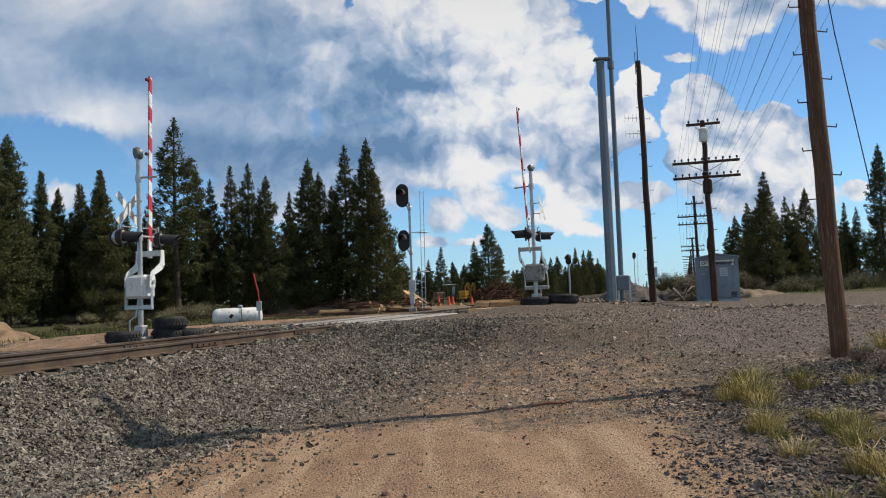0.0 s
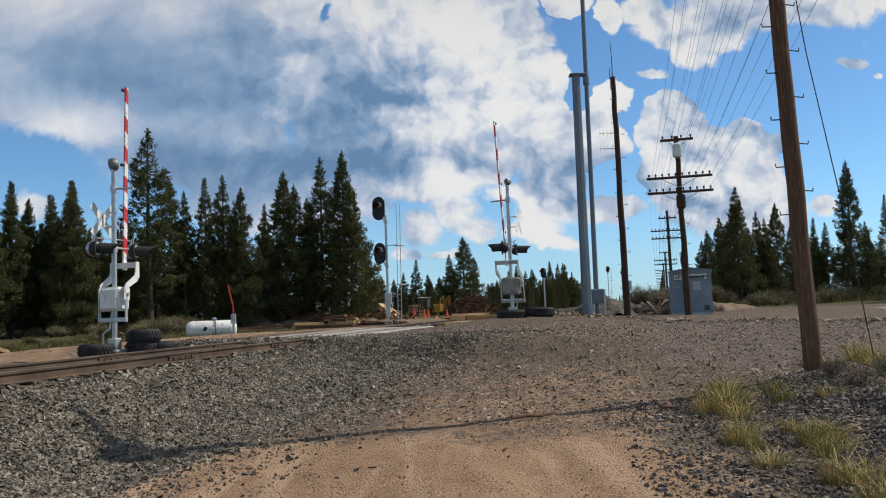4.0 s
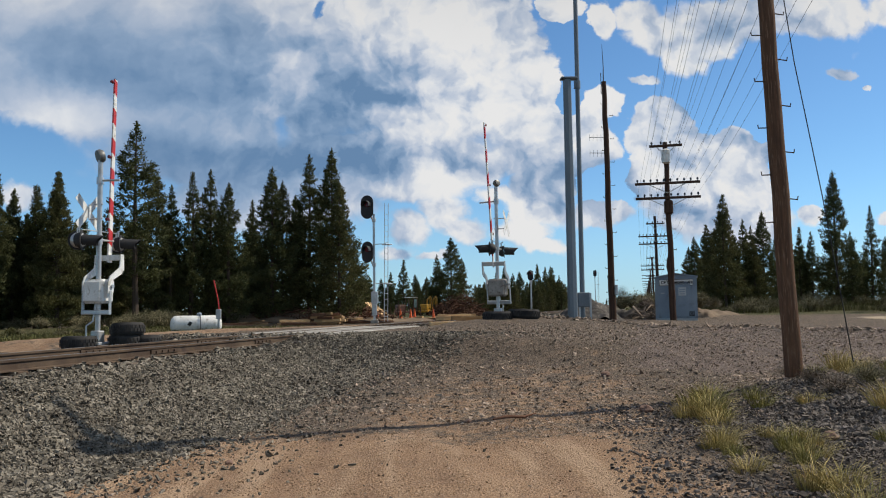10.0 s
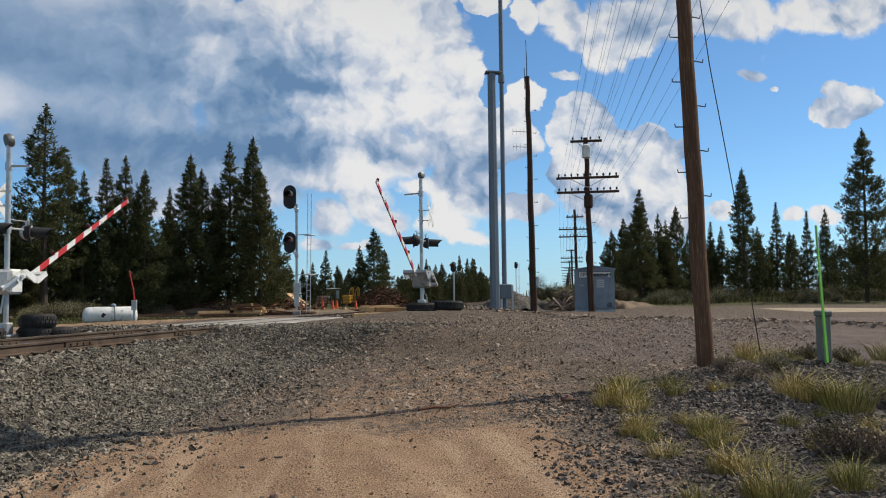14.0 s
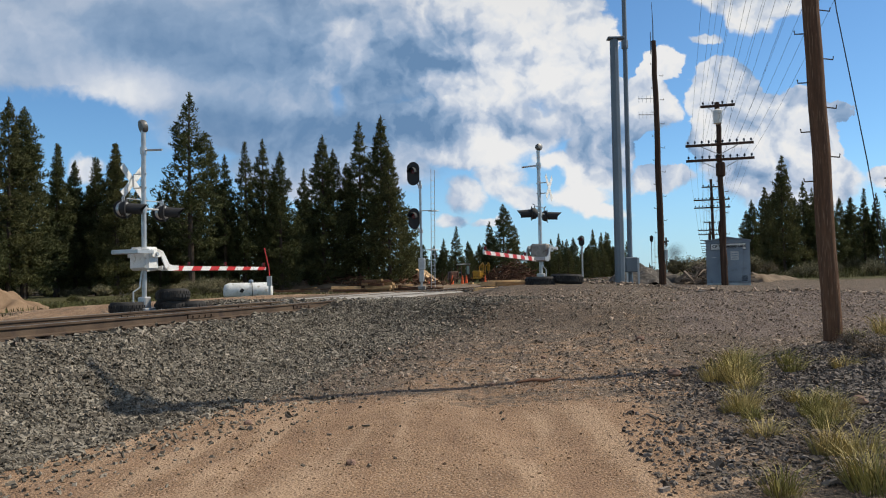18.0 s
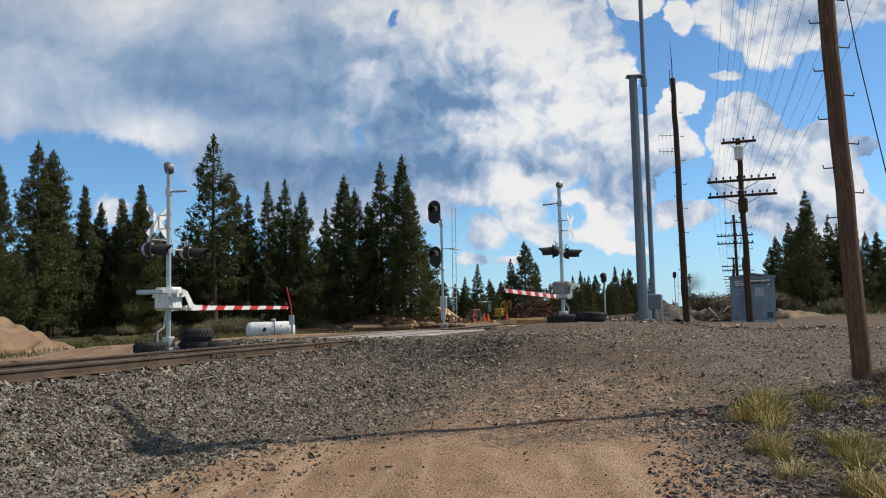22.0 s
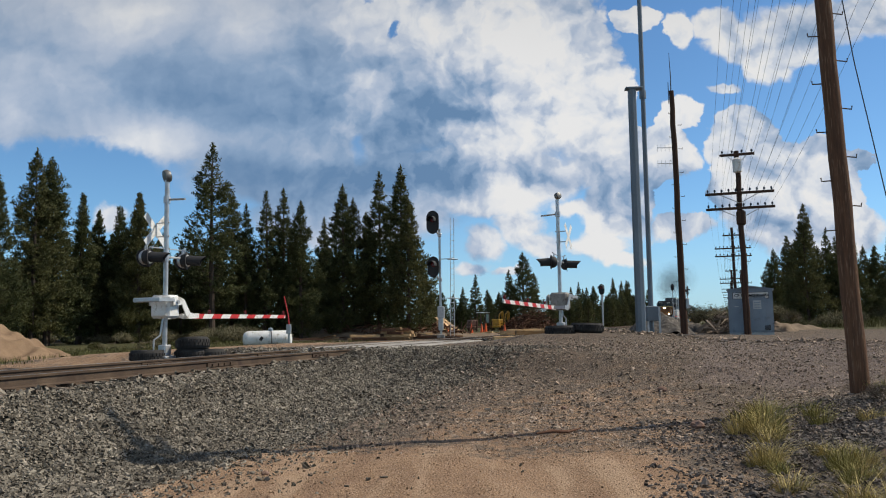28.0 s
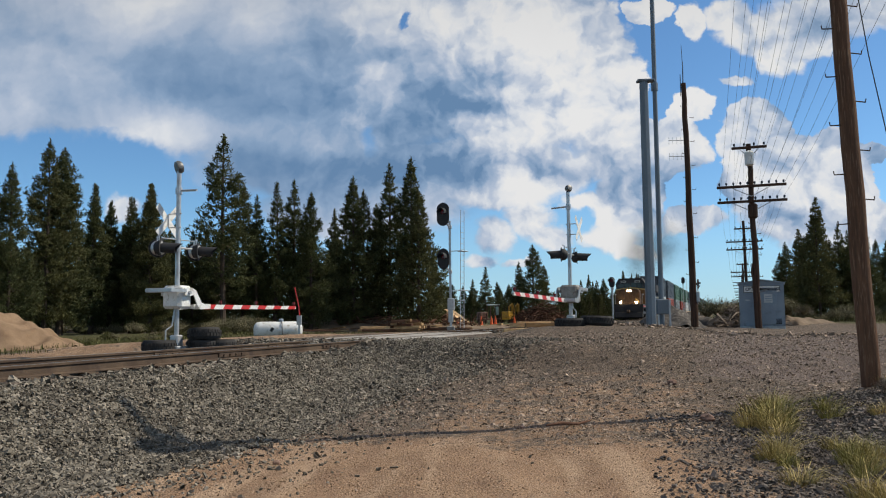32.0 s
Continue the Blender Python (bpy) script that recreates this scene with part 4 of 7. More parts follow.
for x, y, z, rx, r in ((-8.38, 20.85, 0.66, 0, 0.44), (-7.42, 21.45, 0.66, 0, 0.43), (-7.36, 21.40, 0.96, 6, 0.43), (-7.0, 21.7, 0.64, 0, 0.40)):
    tyre(pose(x, y, z, rx, 0, 20 * x), r)
for x, y, z, rx, r in ((3.12, 27.55, 1.10, 0, 0.52), (4.02, 27.6, 1.16, 3, 0.56)):
    tyre(pose(x, y, z, rx, 0, 31 * x), r)


# ---- wayside signals ----
def signal_head(parent, z, turn, r=0.42, at=(0, 0)):
    h = part("signal_head", Shape().box((0, 0.12, 0), (0.34, 0.28, 0.5), None, 0.05), M_BLACK, parent, "black signal head")
    h.matrix_local = pose(at[0], at[1], z, 0, 0, turn)
    oval = [(r * 0.78 * math.cos(2 * math.pi * k / 24), 1.0 * r * 1.32 * math.sin(2 * math.pi * k / 24)) for k in range(24)]
    oval = [(max(-r * .72, min(r * .72, x * 1.15)), z2) for x, z2 in oval]
    part("background", Shape().prism(oval, 0.03, pose(0, -0.06, 0)), M_BLACK, h, "tall black oval target")
    hd = Shape()
    for zz in ((0.0,) if r < 0.3 else (0.12,)):
        n = 12
        vs, fs = [], []
        for k in range(n + 1):
            a = math.pi * (-0.1 + 1.2 * k / n)
            vs += [(0.2 * math.cos(a), -0.08, zz + 0.2 * math.sin(a)), (0.2 * math.cos(a), -0.5, zz + 0.2 * math.sin(a) - 0.04)]
        fs = [(2 * k, 2 * k + 1, 2 * k + 3, 2 * k + 2) for k in range(n)]
        hd.add(vs, fs)
    hood = part("hood", hd, M_BLACK, h, "black visor")
    hood.modifiers.new("thickness", "SOLIDIFY").thickness = 0.012
    part("lens", Shape().lathe([(0.13, 0.0), (0.1, 0.02)], pose(0, -0.08, 0.12, 90), 14), M_LENS, h, "dark lens")
    return h


def wayside_signal(m, heads, top, label, turn, ladder=True, case=True, r=0.42):
    g = thing("railway_signal", m, label, "railway signal")
    part("mast", Shape().tube([(0, 0, 0), (0, 0, top)], 0.065, 12), M_SILVER, g, "silver tube mast", True)
    part("base", Shape().box((0, 0, 0.1), (0.4, 0.4, 0.2), None, 0.02), M_CONCRETE, g, "concrete foot")
    for z in heads:
        signal_head(g, z, turn, r * (1.12 if z == heads[0] and len(heads) > 1 else 1.0), (-0.32 if len(heads) > 1 else -0.05, -0.22))
        part("head_bracket", Shape().tube([(0, 0, z - r * 1.5), (-0.1, -0.1, z - r * 1.35), (-0.28 if len(heads) > 1 else -0.05, -0.14, z - 0.1)], 0.05, 8).box((0, 0, z - r * 1.55), (0.2, 0.2, 0.2), None, 0.03), M_SILVER, g, "cast bracket")
    if ladder:
        ld = part("ladder", Shape().tube([(0.50, 0.1, 0.1), (0.58, 0.1, top + 0.6)], 0.018, 6).tube([(0.68, 0.36, 0.1), (0.76, 0.36, top + 0.6)], 0.018, 6), M_SILVER, g, "thin silver ladder")
        for k in range(int(top / 0.3)):
            z = 0.35 + 0.3 * k
            o = 0.08 * z / top
            part("rung", Shape().tube([(0.50 + o, 0.1, z), (0.68 + o, 0.36, z)], 0.011, 5), M_SILVER, ld)
        for z in (top * 0.36, top * 0.72):
            part("platform", Shape().tube([(0, 0, z), (0.3, 0.05, z + 0.02), (0.62, 0.0, z + 0.02), (0.95, 0.2, z), (0.75, 0.4, z), (0.4, 0.25, z)], 0.022, 6), M_STEEL, g, "ladder stay")
    if case:
        part("case", Shape().box((0.02, -0.02, 1.35), (0.36, 0.3, 0.62), None, 0.03).box((0.0, 0, 0.75), (0.26, 0.26, 0.7), None, 0.03), M_SILVER, g, "grey junction case")
    return g


wayside_signal(pose(-1.70, 41.95, 0.80), (6.08, 3.72), 5.75, "tall silver signal mast with two black heads and a ladder", -15)
wayside_signal(pose(9.6, 61.3, 0.85), (3.1,), 2.9, "slim signal mast with one black head", -20, False, False, 0.30)
wayside_signal(pose(34.8, 146.0, 0.85), (6.6,), 6.3, "distant signal mast with one black head", 8, True, True, 0.45)
wayside_signal(pose(37.9, 148.0, 0.85), (6.0,), 5.8, "distant signal mast with a head seen from the side", 55, False, True, 0.7)


# ---- steel towers ----
def steel_tower():
    g = thing("radio_mast", pose(7.35, 35.25, 0.86), "blue-grey square steel mast with a capped top", "mast")
    part("column", Shape().tube([(0, 0, 0), (0.0, 0, 10.95)], [0.225, 0.185], 8), M_TOWER, g)
    part("cap", Shape().box((0.08, 0, 11.0), (0.75, 0.42, 0.09), None, 0.02), M_TOWER, g, "flat cap plate")
    part("base_plate", Shape().box((0, 0, 0.03), (0.75, 0.75, 0.06), None, 0.01), M_TOWER, g)
    t = thing("radio_mast", pose(7.98, 36.1, 0.84), "tall slender blue-grey steel tube mast", "mast")
    part("tube", Shape().tube([(0, 0, 0), (0.02, 0, 7.5), (0.05, 0, 21.0)], [0.115, 0.105, 0.095], 12), M_TOWER, t, "", True)
    part("collar", Shape().tube([(0.02, 0, 10.8), (0.02, 0, 11.15)], 0.15, 12), M_TOWER, t)
    part("equipment_box", Shape().box((-0.02, -0.3, 1.0), (0.54, 0.34, 0.66), None, 0.03), M_TOWER, t, "grey equipment cabinet").matrix_local = pose(0, 0, 0)
    part("box_post", Shape().box((0.30, -0.3, 0.6), (0.08, 0.08, 1.4)).box((-0.2, -0.3, 0.35), (0.07, 0.07, 0.7)), M_STEEL, t, "pale steel post")


steel_tower()


# ---- poles ----
def pole_steps(parent, spots, out=0.34):
    for z, sgn, r in spots:
        part("step", Shape().tube([(sgn * r * 0.8, 0, z), (sgn * (r + out), 0, z - 0.02), (sgn * (r + out), 0, z + 0.05)], 0.014, 6), M_RUST, parent, "bent iron climbing step")


def wobble_pole(g, h, r0, r1, lean, mat, n=12, seed=1, twist=0.02):
    rs = random.Random(seed)
    pts, rad = [], []
    for k in range(15):
        t = k / 14
        pts.append((lean[0] * t * h + rs.uniform(-twist, twist) * (k > 0), lean[1] * t * h + rs.uniform(-twist, twist) * (k > 0), t * h))
        rad.append((r0 + (r1 - r0) * t) * rs.uniform(0.97, 1.03))
    return part("pole", Shape().tube(pts, rad, n), mat, g, "", True)


def near_pole():
    x, y = 6.67, 13.64
    g = thing("utility_pole", pose(x, y, 0.30, 0, 0, 10), "weathered brown timber pole with iron steps, on a grassy mound", "utility pole")
    wobble_pole(g, 11.15, 0.156, 0.112, (-0.028, 0.010), M_POLE, 18, 3, 0.012)
    spots = [(2.7 + 0.42 * k, 1 if k % 2 else -1, 0.17) for k in range(20)]
    for z, sgn, r in spots:
        o = -0.028 * z
        part("step", Shape().tube([(o + sgn * r * 0.7, 0.01 * z, z), (o + sgn * (r + 0.17), 0.01 * z, z - 0.015), (o + sgn * (r + 0.18), 0.01 * z, z + 0.045)], 0.011, 6), M_RUST, g, "bent iron climbing step")
    cross = Shape()
    for z, L in ((10.85, 2.4), (10.0, 1.8)):
        part("crossarm", Shape().box((-0.028 * z, 0.01 * z - 0.15, z), (L, 0.1, 0.12), pose(0, 0, 0, 0, 0, -26), 0.01), M_POLE_DARK, g, "timber crossarm")
        for k in range(6):
            part("insulator", Shape().lathe([(0.02, 0), (0.05, 0.05), (0.045, 0.11), (0.02, 0.13)], pose(0, 0, 0, 0, 0, -26) @ pose(-0.028 * z + (k - 2.5) * 0.18 * L, 0.01 * z - 0.15, z + 0.07), 8), M_GLASS, g)
    part("transformer", Shape().lathe([(0.1, 0), (0.25, 0.03), (0.26, 0.75), (0.22, 0.85), (0.1, 0.88)], pose(-0.45, -0.32, 9.9), 16), M_STEEL, g, "grey can transformer", True)
    part("down_wire", Shape().tube([(-0.35, -0.1, 10.4), (-0.2, -0.2, 8.0), (0.10, -0.25, 5.5), (0.52, -0.3, 3.0), (0.95, -0.3, 0.25)], 0.010, 6), M_WIRE, g, "slack dark guy wire")


near_pole()


def antenna_pole():
    g = thing("antenna_pole", pose(10.3, 39.7, 0.74), "dark timber pole with a whip antenna and small aerials", "antenna pole")
    wobble_pole(g, 12.25, 0.175, 0.12, (-0.010, 0), M_POLE_DARK, 12, 5)
    o = -0.012 * 12.3
    part("whip", Shape().tube([(o, 0, 11.9), (o + 0.02, 0, 13.0), (o - 0.02, 0, 14.2)], [0.03, 0.022, 0.01], 6), M_WIRE, g, "whip antenna").data
    part("bracket", Shape().tube([(o - 0.12, 0, 11.6), (o - 0.12, 0, 12.7)], 0.018, 6), M_WIRE, g)
    ya = Shape()
    for z in (8.55, 9.35):
        ya.tube([(-0.12, 0, z), (-0.95, 0, z + 0.02)], 0.016, 6)
        for x in (-0.35, -0.55, -0.75, -0.93):
            ya.tube([(x, 0, z - 0.18), (x, 0, z + 0.18)], 0.008, 5)
    ya.tube([(-0.16, 0, 8.2), (-0.16, 0, 9.6)], 0.02, 6)
    part("aerial", ya, M_STEEL, g, "small yagi aerials")
    pole_steps(g, [(1.5 + 0.6 * k, 1 if k % 2 else -1, 0.14) for k in range(17)], 0.16)
    part("meter_box", Shape().box((0.16, -0.1, 1.6), (0.14, 0.3, 0.5), None, 0.02), M_STEEL, g)


antenna_pole()

LINE = [(12.77, 37.9), (22.8, 71.5), (33.5, 107.0), (44.2, 142.5), (54.9, 178.0), (65.6, 213.5), (76.3, 249.0), (87.0, 284.5), (97.7, 320.0), (108.4, 355.5), (119.1, 391.0)]


def line_pole(x, y, first, seed):
    z = 0.72
    g = thing("telegraph_pole", pose(x, y, z, 0, 0, TRACK_TURN), "dark timber pole with crossarms and a white transformer" if first else "dark timber pole with two long crossarms", "telegraph pole", "poles along the track")
    h = 8.75 if first else 8.9 if seed == 2 else 7.3
    wobble_pole(g, h, 0.155, 0.115, (-0.012, 0), M_POLE_DARK, 12, seed, 0.03 if first else 0.015)
    levels = ((6.0, 3.05, 10), (6.72, 3.05, 10), (8.55, 1.55, 4)) if first else ((h - 2.54, 3.05, 10), (h - 1.85, 3.05, 10), (h - 0.7, 1.6, 4)) if seed == 2 else ((h - 1.75, 3.05, 10), (h - 1.2, 3.05, 10), (h - 0.15, 1.5, 4))
    for zc, L, n in levels:
        arm = part("crossarm", Shape().box((-0.012 * zc, -0.16, zc), (L, 0.10, 0.12), None, 0.012), M_POLE_DARK, g, "timber crossarm")
        if seed < 4:
            for k in range(n):
                xx = -0.012 * zc - L / 2 + 0.12 + (L - 0.24) * k / (n - 1)
                part("insulator", Shape().lathe([(0.016, 0.05), (0.02, 0.1), (0.05, 0.11), (0.045, 0.2), (0.02, 0.22)], pose(xx, -0.16, zc), 8), M_GLASS, arm)
            for sg in (-1, 1):
                part("brace", Shape().tube([(-0.012 * zc + sg * L * 0.28, -0.17, zc - 0.05), (-0.012 * zc, -0.13, zc - 0.48)], 0.018, 5), M_STEEL, arm, "flat steel brace")
    if first:
        part("transformer", Shape().lathe([(0.12, 0), (0.2, 0.03), (0.21, 0.62), (0.1, 0.7)], pose(-0.12, -0.38, 7.65), 14), M_WHITE, g, "pale can transformer", True)
        part("cable_box", Shape().box((-0.05, 0, 5.55), (0.42, 0.42, 0.7), None, 0.08), M_POLE_DARK, g, "dark cable splice box")
        part("stub", Shape().tube([(-0.08, -0.1, 0), (-0.13, -0.1, 3.1)], 0.09, 8).tube([(-0.15, -0.14, 2.3), (-0.22, -0.22, 2.65), (-0.2, -0.2, 2.9)], 0.04, 6), M_POLE_DARK, g, "bolted stub")
        pole_steps(g, [(2.0 + 0.5 * k, 1 if k % 2 else -1, 0.12) for k in range(7)], 0.14)
    else:
        part("stub", Shape().tube([(0.3, 0, 0), (0.02, 0, 3.0)], 0.012, 5), M_WIRE, g, "guy")
    return g


for i, (x, y) in enumerate(LINE):
    line_pole(x, y, i == 0, i + 1)


def build_wires():
    """Line wires from pole to pole, and on over the camera to the next pole behind it."""
    w = thing("line_wires", pose(0, 0, 0), "thin dark wires sagging from pole to pole", "wires", "", "structure")
    pts = [(LINE[0][0] * 2 - LINE[1][0] + 0.6, LINE[0][1] * 2 - LINE[1][1] - 2.0)] + LINE
    rt = Matrix.Rotation(-TH, 3, "Z")
    for i in range(len(pts) - 1):
        rows = []
        for j, (L, n) in enumerate(((3.05, 10), (3.05, 10), (1.55, 4))):
            for k in range(n):
                if (k + j) % 3 != 1:
                    rows.append((j, -0.08 - L / 2 + 0.12 + (L - 0.24) * k / (n - 1)))
        if i > 2:
            rows = rows[::3]
        sh = Shape()
        tops = [(7.8, 8.5, 10.4), (6.0, 6.72, 8.55), (6.36, 7.05, 8.2)] + [(5.55, 6.1, 7.15)] * 12
        for j, xx in rows:
            a = Vector((*pts[i], 0.92 + tops[i][j])) + rt @ Vector((xx, -0.16, 0))
            b = Vector((*pts[i + 1], 0.92 + tops[i + 1][j])) + rt @ Vector((xx, -0.16, 0))
            sag = 0.5 if i == 0 else 0.35
            sh.tube([a.lerp(b, t / 8) + Vector((0, 0, -sag * 4 * (t / 8) * (1 - t / 8))) for t in range(9)], 0.0042 if i < 2 else 0.009, 4, False)
        part("span", sh, M_WIRE, w)


build_wires()

# ---- equipment shed ----
def text_part(words, size, m, mat, parent, name="lettering"):
    cu = bpy.data.curves.new("letters", "FONT")
    cu.body, cu.size, cu.align_x, cu.align_y, cu.extrude = words, size, "CENTER", "CENTER", 0.002
    cu.offset = 0.006
    tmp = new("letters", cu)
    me = bpy.data.meshes.new_from_object(tmp.evaluated_get(bpy.context.evaluated_depsgraph_get()))
    bpy.data.objects.remove(tmp)
    me.name = name
    me.materials.clear()
    return part(name, me, mat, parent, "dark letters", False, m)


def equipment_shed():
    # the front stands along x, its back along +y
    g = thing("equipment_shed", pose(13.15, 38.55, 0.78, 0, 0, -19), "blue-grey sheet metal equipment shed with a white name board", "shed")
    W, D, H = 1.98, 2.3, 2.12
    part("body", Shape().prism([(-W / 2, 0.12), (W / 2, 0.12), (W / 2, H), (0, H + 0.16), (-W / 2, H)], D, pose(0, D / 2, 0)), M_SHED, g)
    part("roof", Shape().prism([(-W / 2 - 0.06, H - 0.01), (0, H + 0.16), (W / 2 + 0.06, H - 0.01), (W / 2 + 0.06, H + 0.04), (0, H + 0.21), (-W / 2 - 0.06, H + 0.04)], D + 0.2, pose(0, D / 2, 0)), M_SHED, g, "low pitched metal roof")
    for yy in (0.1, D - 0.1):
        part("skid", Shape().box((0, yy, 0.06), (W, 0.12, 0.12)), M_STEEL, g, "steel skid")
    dr = part("door", Shape().box((0.22, -0.02, 1.05), (0.92, 0.04, 1.72), None, 0.008), M_SHED, g, "closed metal door")
    part("door_handle", Shape().box((-0.16, -0.06, 1.0), (0.04, 0.06, 0.16), None, 0.01), M_STEEL, dr)
    part("notice", Shape().box((0.3, -0.045, 1.42), (0.36, 0.008, 0.40)), M_SILVER, dr, "faded pale notices")
    for k in range(3):
        part("notice_bar", Shape().box((0.3, -0.052, 1.52 - 0.11 * k), (0.28, 0.006, 0.035)), M_SHED, dr, "unreadable line of print")
    for x in (-0.97, -0.5, 0.72, 0.97):
        part("seam", Shape().box((x, -0.008, 1.05), (0.03, 0.02, 1.85)), M_SHED, g, "folded sheet seam")
    part("vent", Shape().box((0.72, -0.02, 0.34), (0.26, 0.05, 0.24), None, 0.01), M_BLACK, g, "dark louvred vent")
    for k in range(4):
        part("louvre", Shape().box((0.72, -0.05, 0.27 + 0.05 * k), (0.24, 0.03, 0.012), pose(0, 0, 0, 30)), M_SHED, g)
    part("hasp", Shape().box((-0.62, -0.02, 1.35), (0.18, 0.02, 0.04)), M_SILVER, g)
    sb = part("name_board", Shape().box((0.02, -0.03, 1.86), (1.56, 0.02, 0.27), None, 0.005), M_WHITE, g, "white name board")
    part("board_edge", Shape().box((0.02, -0.028, 1.86), (1.60, 0.015, 0.31)), M_BLACK, sb)
    text_part("CP SP", 0.19, pose(-0.46, -0.046, 1.86, 90), M_BLACK, sb)
    text_part("DIAMOND LAKE", 0.15, pose(0.26, -0.046, 1.86, 90), M_BLACK, sb)


equipment_shed()


# ---- heaps ----
def heap(name, x, y, rx, ry, h, mat, label, seed, rough=0.05, n=46, sharp=1.0, category="heap", kind=""):
    rs = np.random.RandomState(seed)
    a = np.linspace(-1, 1, n)
    U, Vv = np.meshgrid(a, a)
    X, Y = x + U * rx, y + Vv * ry
    r = np.sqrt(U ** 2 + Vv ** 2) * (1 + 0.13 * waves(U, Vv, 3, seed))
    prof = np.clip(1 - r, 0, 1)
    Z = height(X, Y) - 0.06 + h * (prof ** sharp) * 1.15 * (1 - 0.12 * prof) + rough * waves(X, Y, 3.2, seed + 1) * (prof > 0) + rough * 0.6 * waves(X, Y, 8, seed + 2) * (prof > 0)
    V = np.stack([X - x, Y - y, Z], -1).reshape(-1, 3)
    i = (np.arange(n - 1)[:, None] * n + np.arange(n - 1)[None]).ravel()
    keep = (prof.ravel()[i] + prof.ravel()[i + n + 1]) > 0
    i = i[keep]
    me = big_mesh(name, V, np.stack([i, i + 1, i + n + 1, i + n], 1))
    me.shade_smooth()
    me.materials.append(mat)
    ob = tagged(new(name, me), label, category, kind=kind)
    ob.location = (x, y, 0)
    return ob


M_SAND = material("damp_sand", (0.255, 0.176, 0.112), (0.180, 0.120, 0.076), 0.95, 0, 1.8, 25, 0.9, c3=(0.22, 0.145, 0.09))
M_GREY_HEAP = material("crushed_stone_heap", (0.115, 0.103, 0.092), (0.065, 0.06, 0.055), 0.95, 0, 2.5, 18, 0.9, c3=(0.21, 0.19, 0.17))
M_EARTH = material("dry_earth_heap", (0.23, 0.175, 0.125), (0.17, 0.13, 0.095), 0.95, 0, 1.5, 15, 0.6)
heap("sand_pile", -16.9, 26.2, 3.4, 3.2, 1.66, M_SAND, "rough pile of tan sand beyond the track", 31, 0.13, 120, 1.0, "heap", "stuff")
heap("stone_heap", 9.75, 42.5, 1.95, 1.9, 1.25, M_GREY_HEAP, "pile of dark grey crushed stone", 32, 0.11, 70, 1.0, "heap", "stuff")
heap("stone_heap", 13.0, 52.0, 2.6, 2.2, 0.95, M_GREY_HEAP, "low spread pile of brown-grey stone", 33, 0.08, 60, 1.0, "heap", "stuff")
heap("earth_bank", 20.5, 55.5, 3.2, 2.2, 0.5, M_EARTH, "low bank of pale dry earth by the trees", 34, 0.09)
heap("brush_mound", 16.0, 49.0, 2.4, 5.0, 1.5, M_EARTH, "mound overgrown with dry brush behind the shed", 35, 0.12)
heap("earth_bank", -11.0, 62.0, 14.0, 4.0, 0.9, M_EARTH, "low bank of bare earth before the trees", 36, 0.1)


# ---- propane tank and marker post ----
def propane_tank():
    g = thing("propane_tank", pose(-11.05, 42.6, 0.30, 0, 0, 12), "white horizontal propane tank on the ground", "tank")
    prof = [(0.02, -1.3), (0.2, -1.285), (0.34, -1.23), (0.42, -1.13), (0.46, -0.95), (0.46, 0.95), (0.42, 1.13), (0.34, 1.23), (0.2, 1.285), (0.02, 1.3)]
    part("shell", Shape().lathe(prof, pose(0, 0, 0.58, 0, 90, 0), 24), M_WHITE, g, "", True)
    part("valve_hood", Shape().lathe([(0.12, 0), (0.13, 0.12), (0.08, 0.17), (0.02, 0.18)], pose(0.15, 0, 1.02), 14), M_SHED, g, "blue-grey valve dome", True)
    part("strap", Shape().tube([(0.24, -0.47, 0.25), (0.24, -0.485, 0.6), (0.22, -0.38, 0.95), (0.18, -0.1, 1.08)], 0.02, 6), M_BLACK, g, "dark hose")
    part("data_plate", Shape().box((-0.3, -0.455, 0.62), (0.16, 0.03, 0.22), pose(0, 0, 0, 0, 35, 0)), M_BLACK, g, "dark triangular decal")
    for x in (-0.8, 0.8):
        part("saddle", Shape().box((x, 0, 0.1), (0.14, 0.6, 0.24), None, 0.02), M_CONCRETE, g)
    m = thing("marker_post", pose(-9.75, 42.0, 0.45), "thin red marker rod on a short grey post", "marker post")
    part("post", Shape().box((0, 0, 0.55), (0.1, 0.1, 1.1)).box((0, -0.03, 0.95), (0.26, 0.14, 0.5), None, 0.02), M_STEEL, m, "grey post and box")
    part("rod", Shape().tube([(0.02, 0, 1.1), (-0.04, 0, 1.7), (-0.26, 0, 2.7)], 0.035, 6), M_RED, m, "red rod")


propane_tank()


def green_marker():
    g = thing("cable_marker", pose(8.25, 12.42, 0.42), "bright green fibreglass cable marker post leaning slightly", "marker post")
    part("blade", Shape().prism([(-0.035, 0), (0.035, 0), (-0.155, 2.32), (-0.195, 2.32)], 0.02, pose(0, 0, 0, 0, 0, 25)), M_GREEN, g)
    part("decal", Shape().prism([(-0.115, 1.95), (-0.155, 1.95), (-0.175, 2.18), (-0.16, 2.18)], 0.024, pose(0, 0, 0, 0, 0, 25)), M_STEEL, g, "grey decal")
    p = thing("cable_pedestal", pose(8.42, 12.75, 0.40), "squat grey-green cable pedestal in the weeds", "cable pedestal")
    part("body", Shape().box((0, 0, 0.40), (0.2, 0.2, 0.80), None, 0.03), M_PED, p)
    part("lid", Shape().box((0, 0, 0.84), (0.23, 0.23, 0.10), None, 0.02), M_PED, p)


M_PED = material("faded_green_steel", (0.17, 0.19, 0.16), (0.13, 0.15, 0.13), 0.6, 0, 4, 40, 0.05)
green_marker()


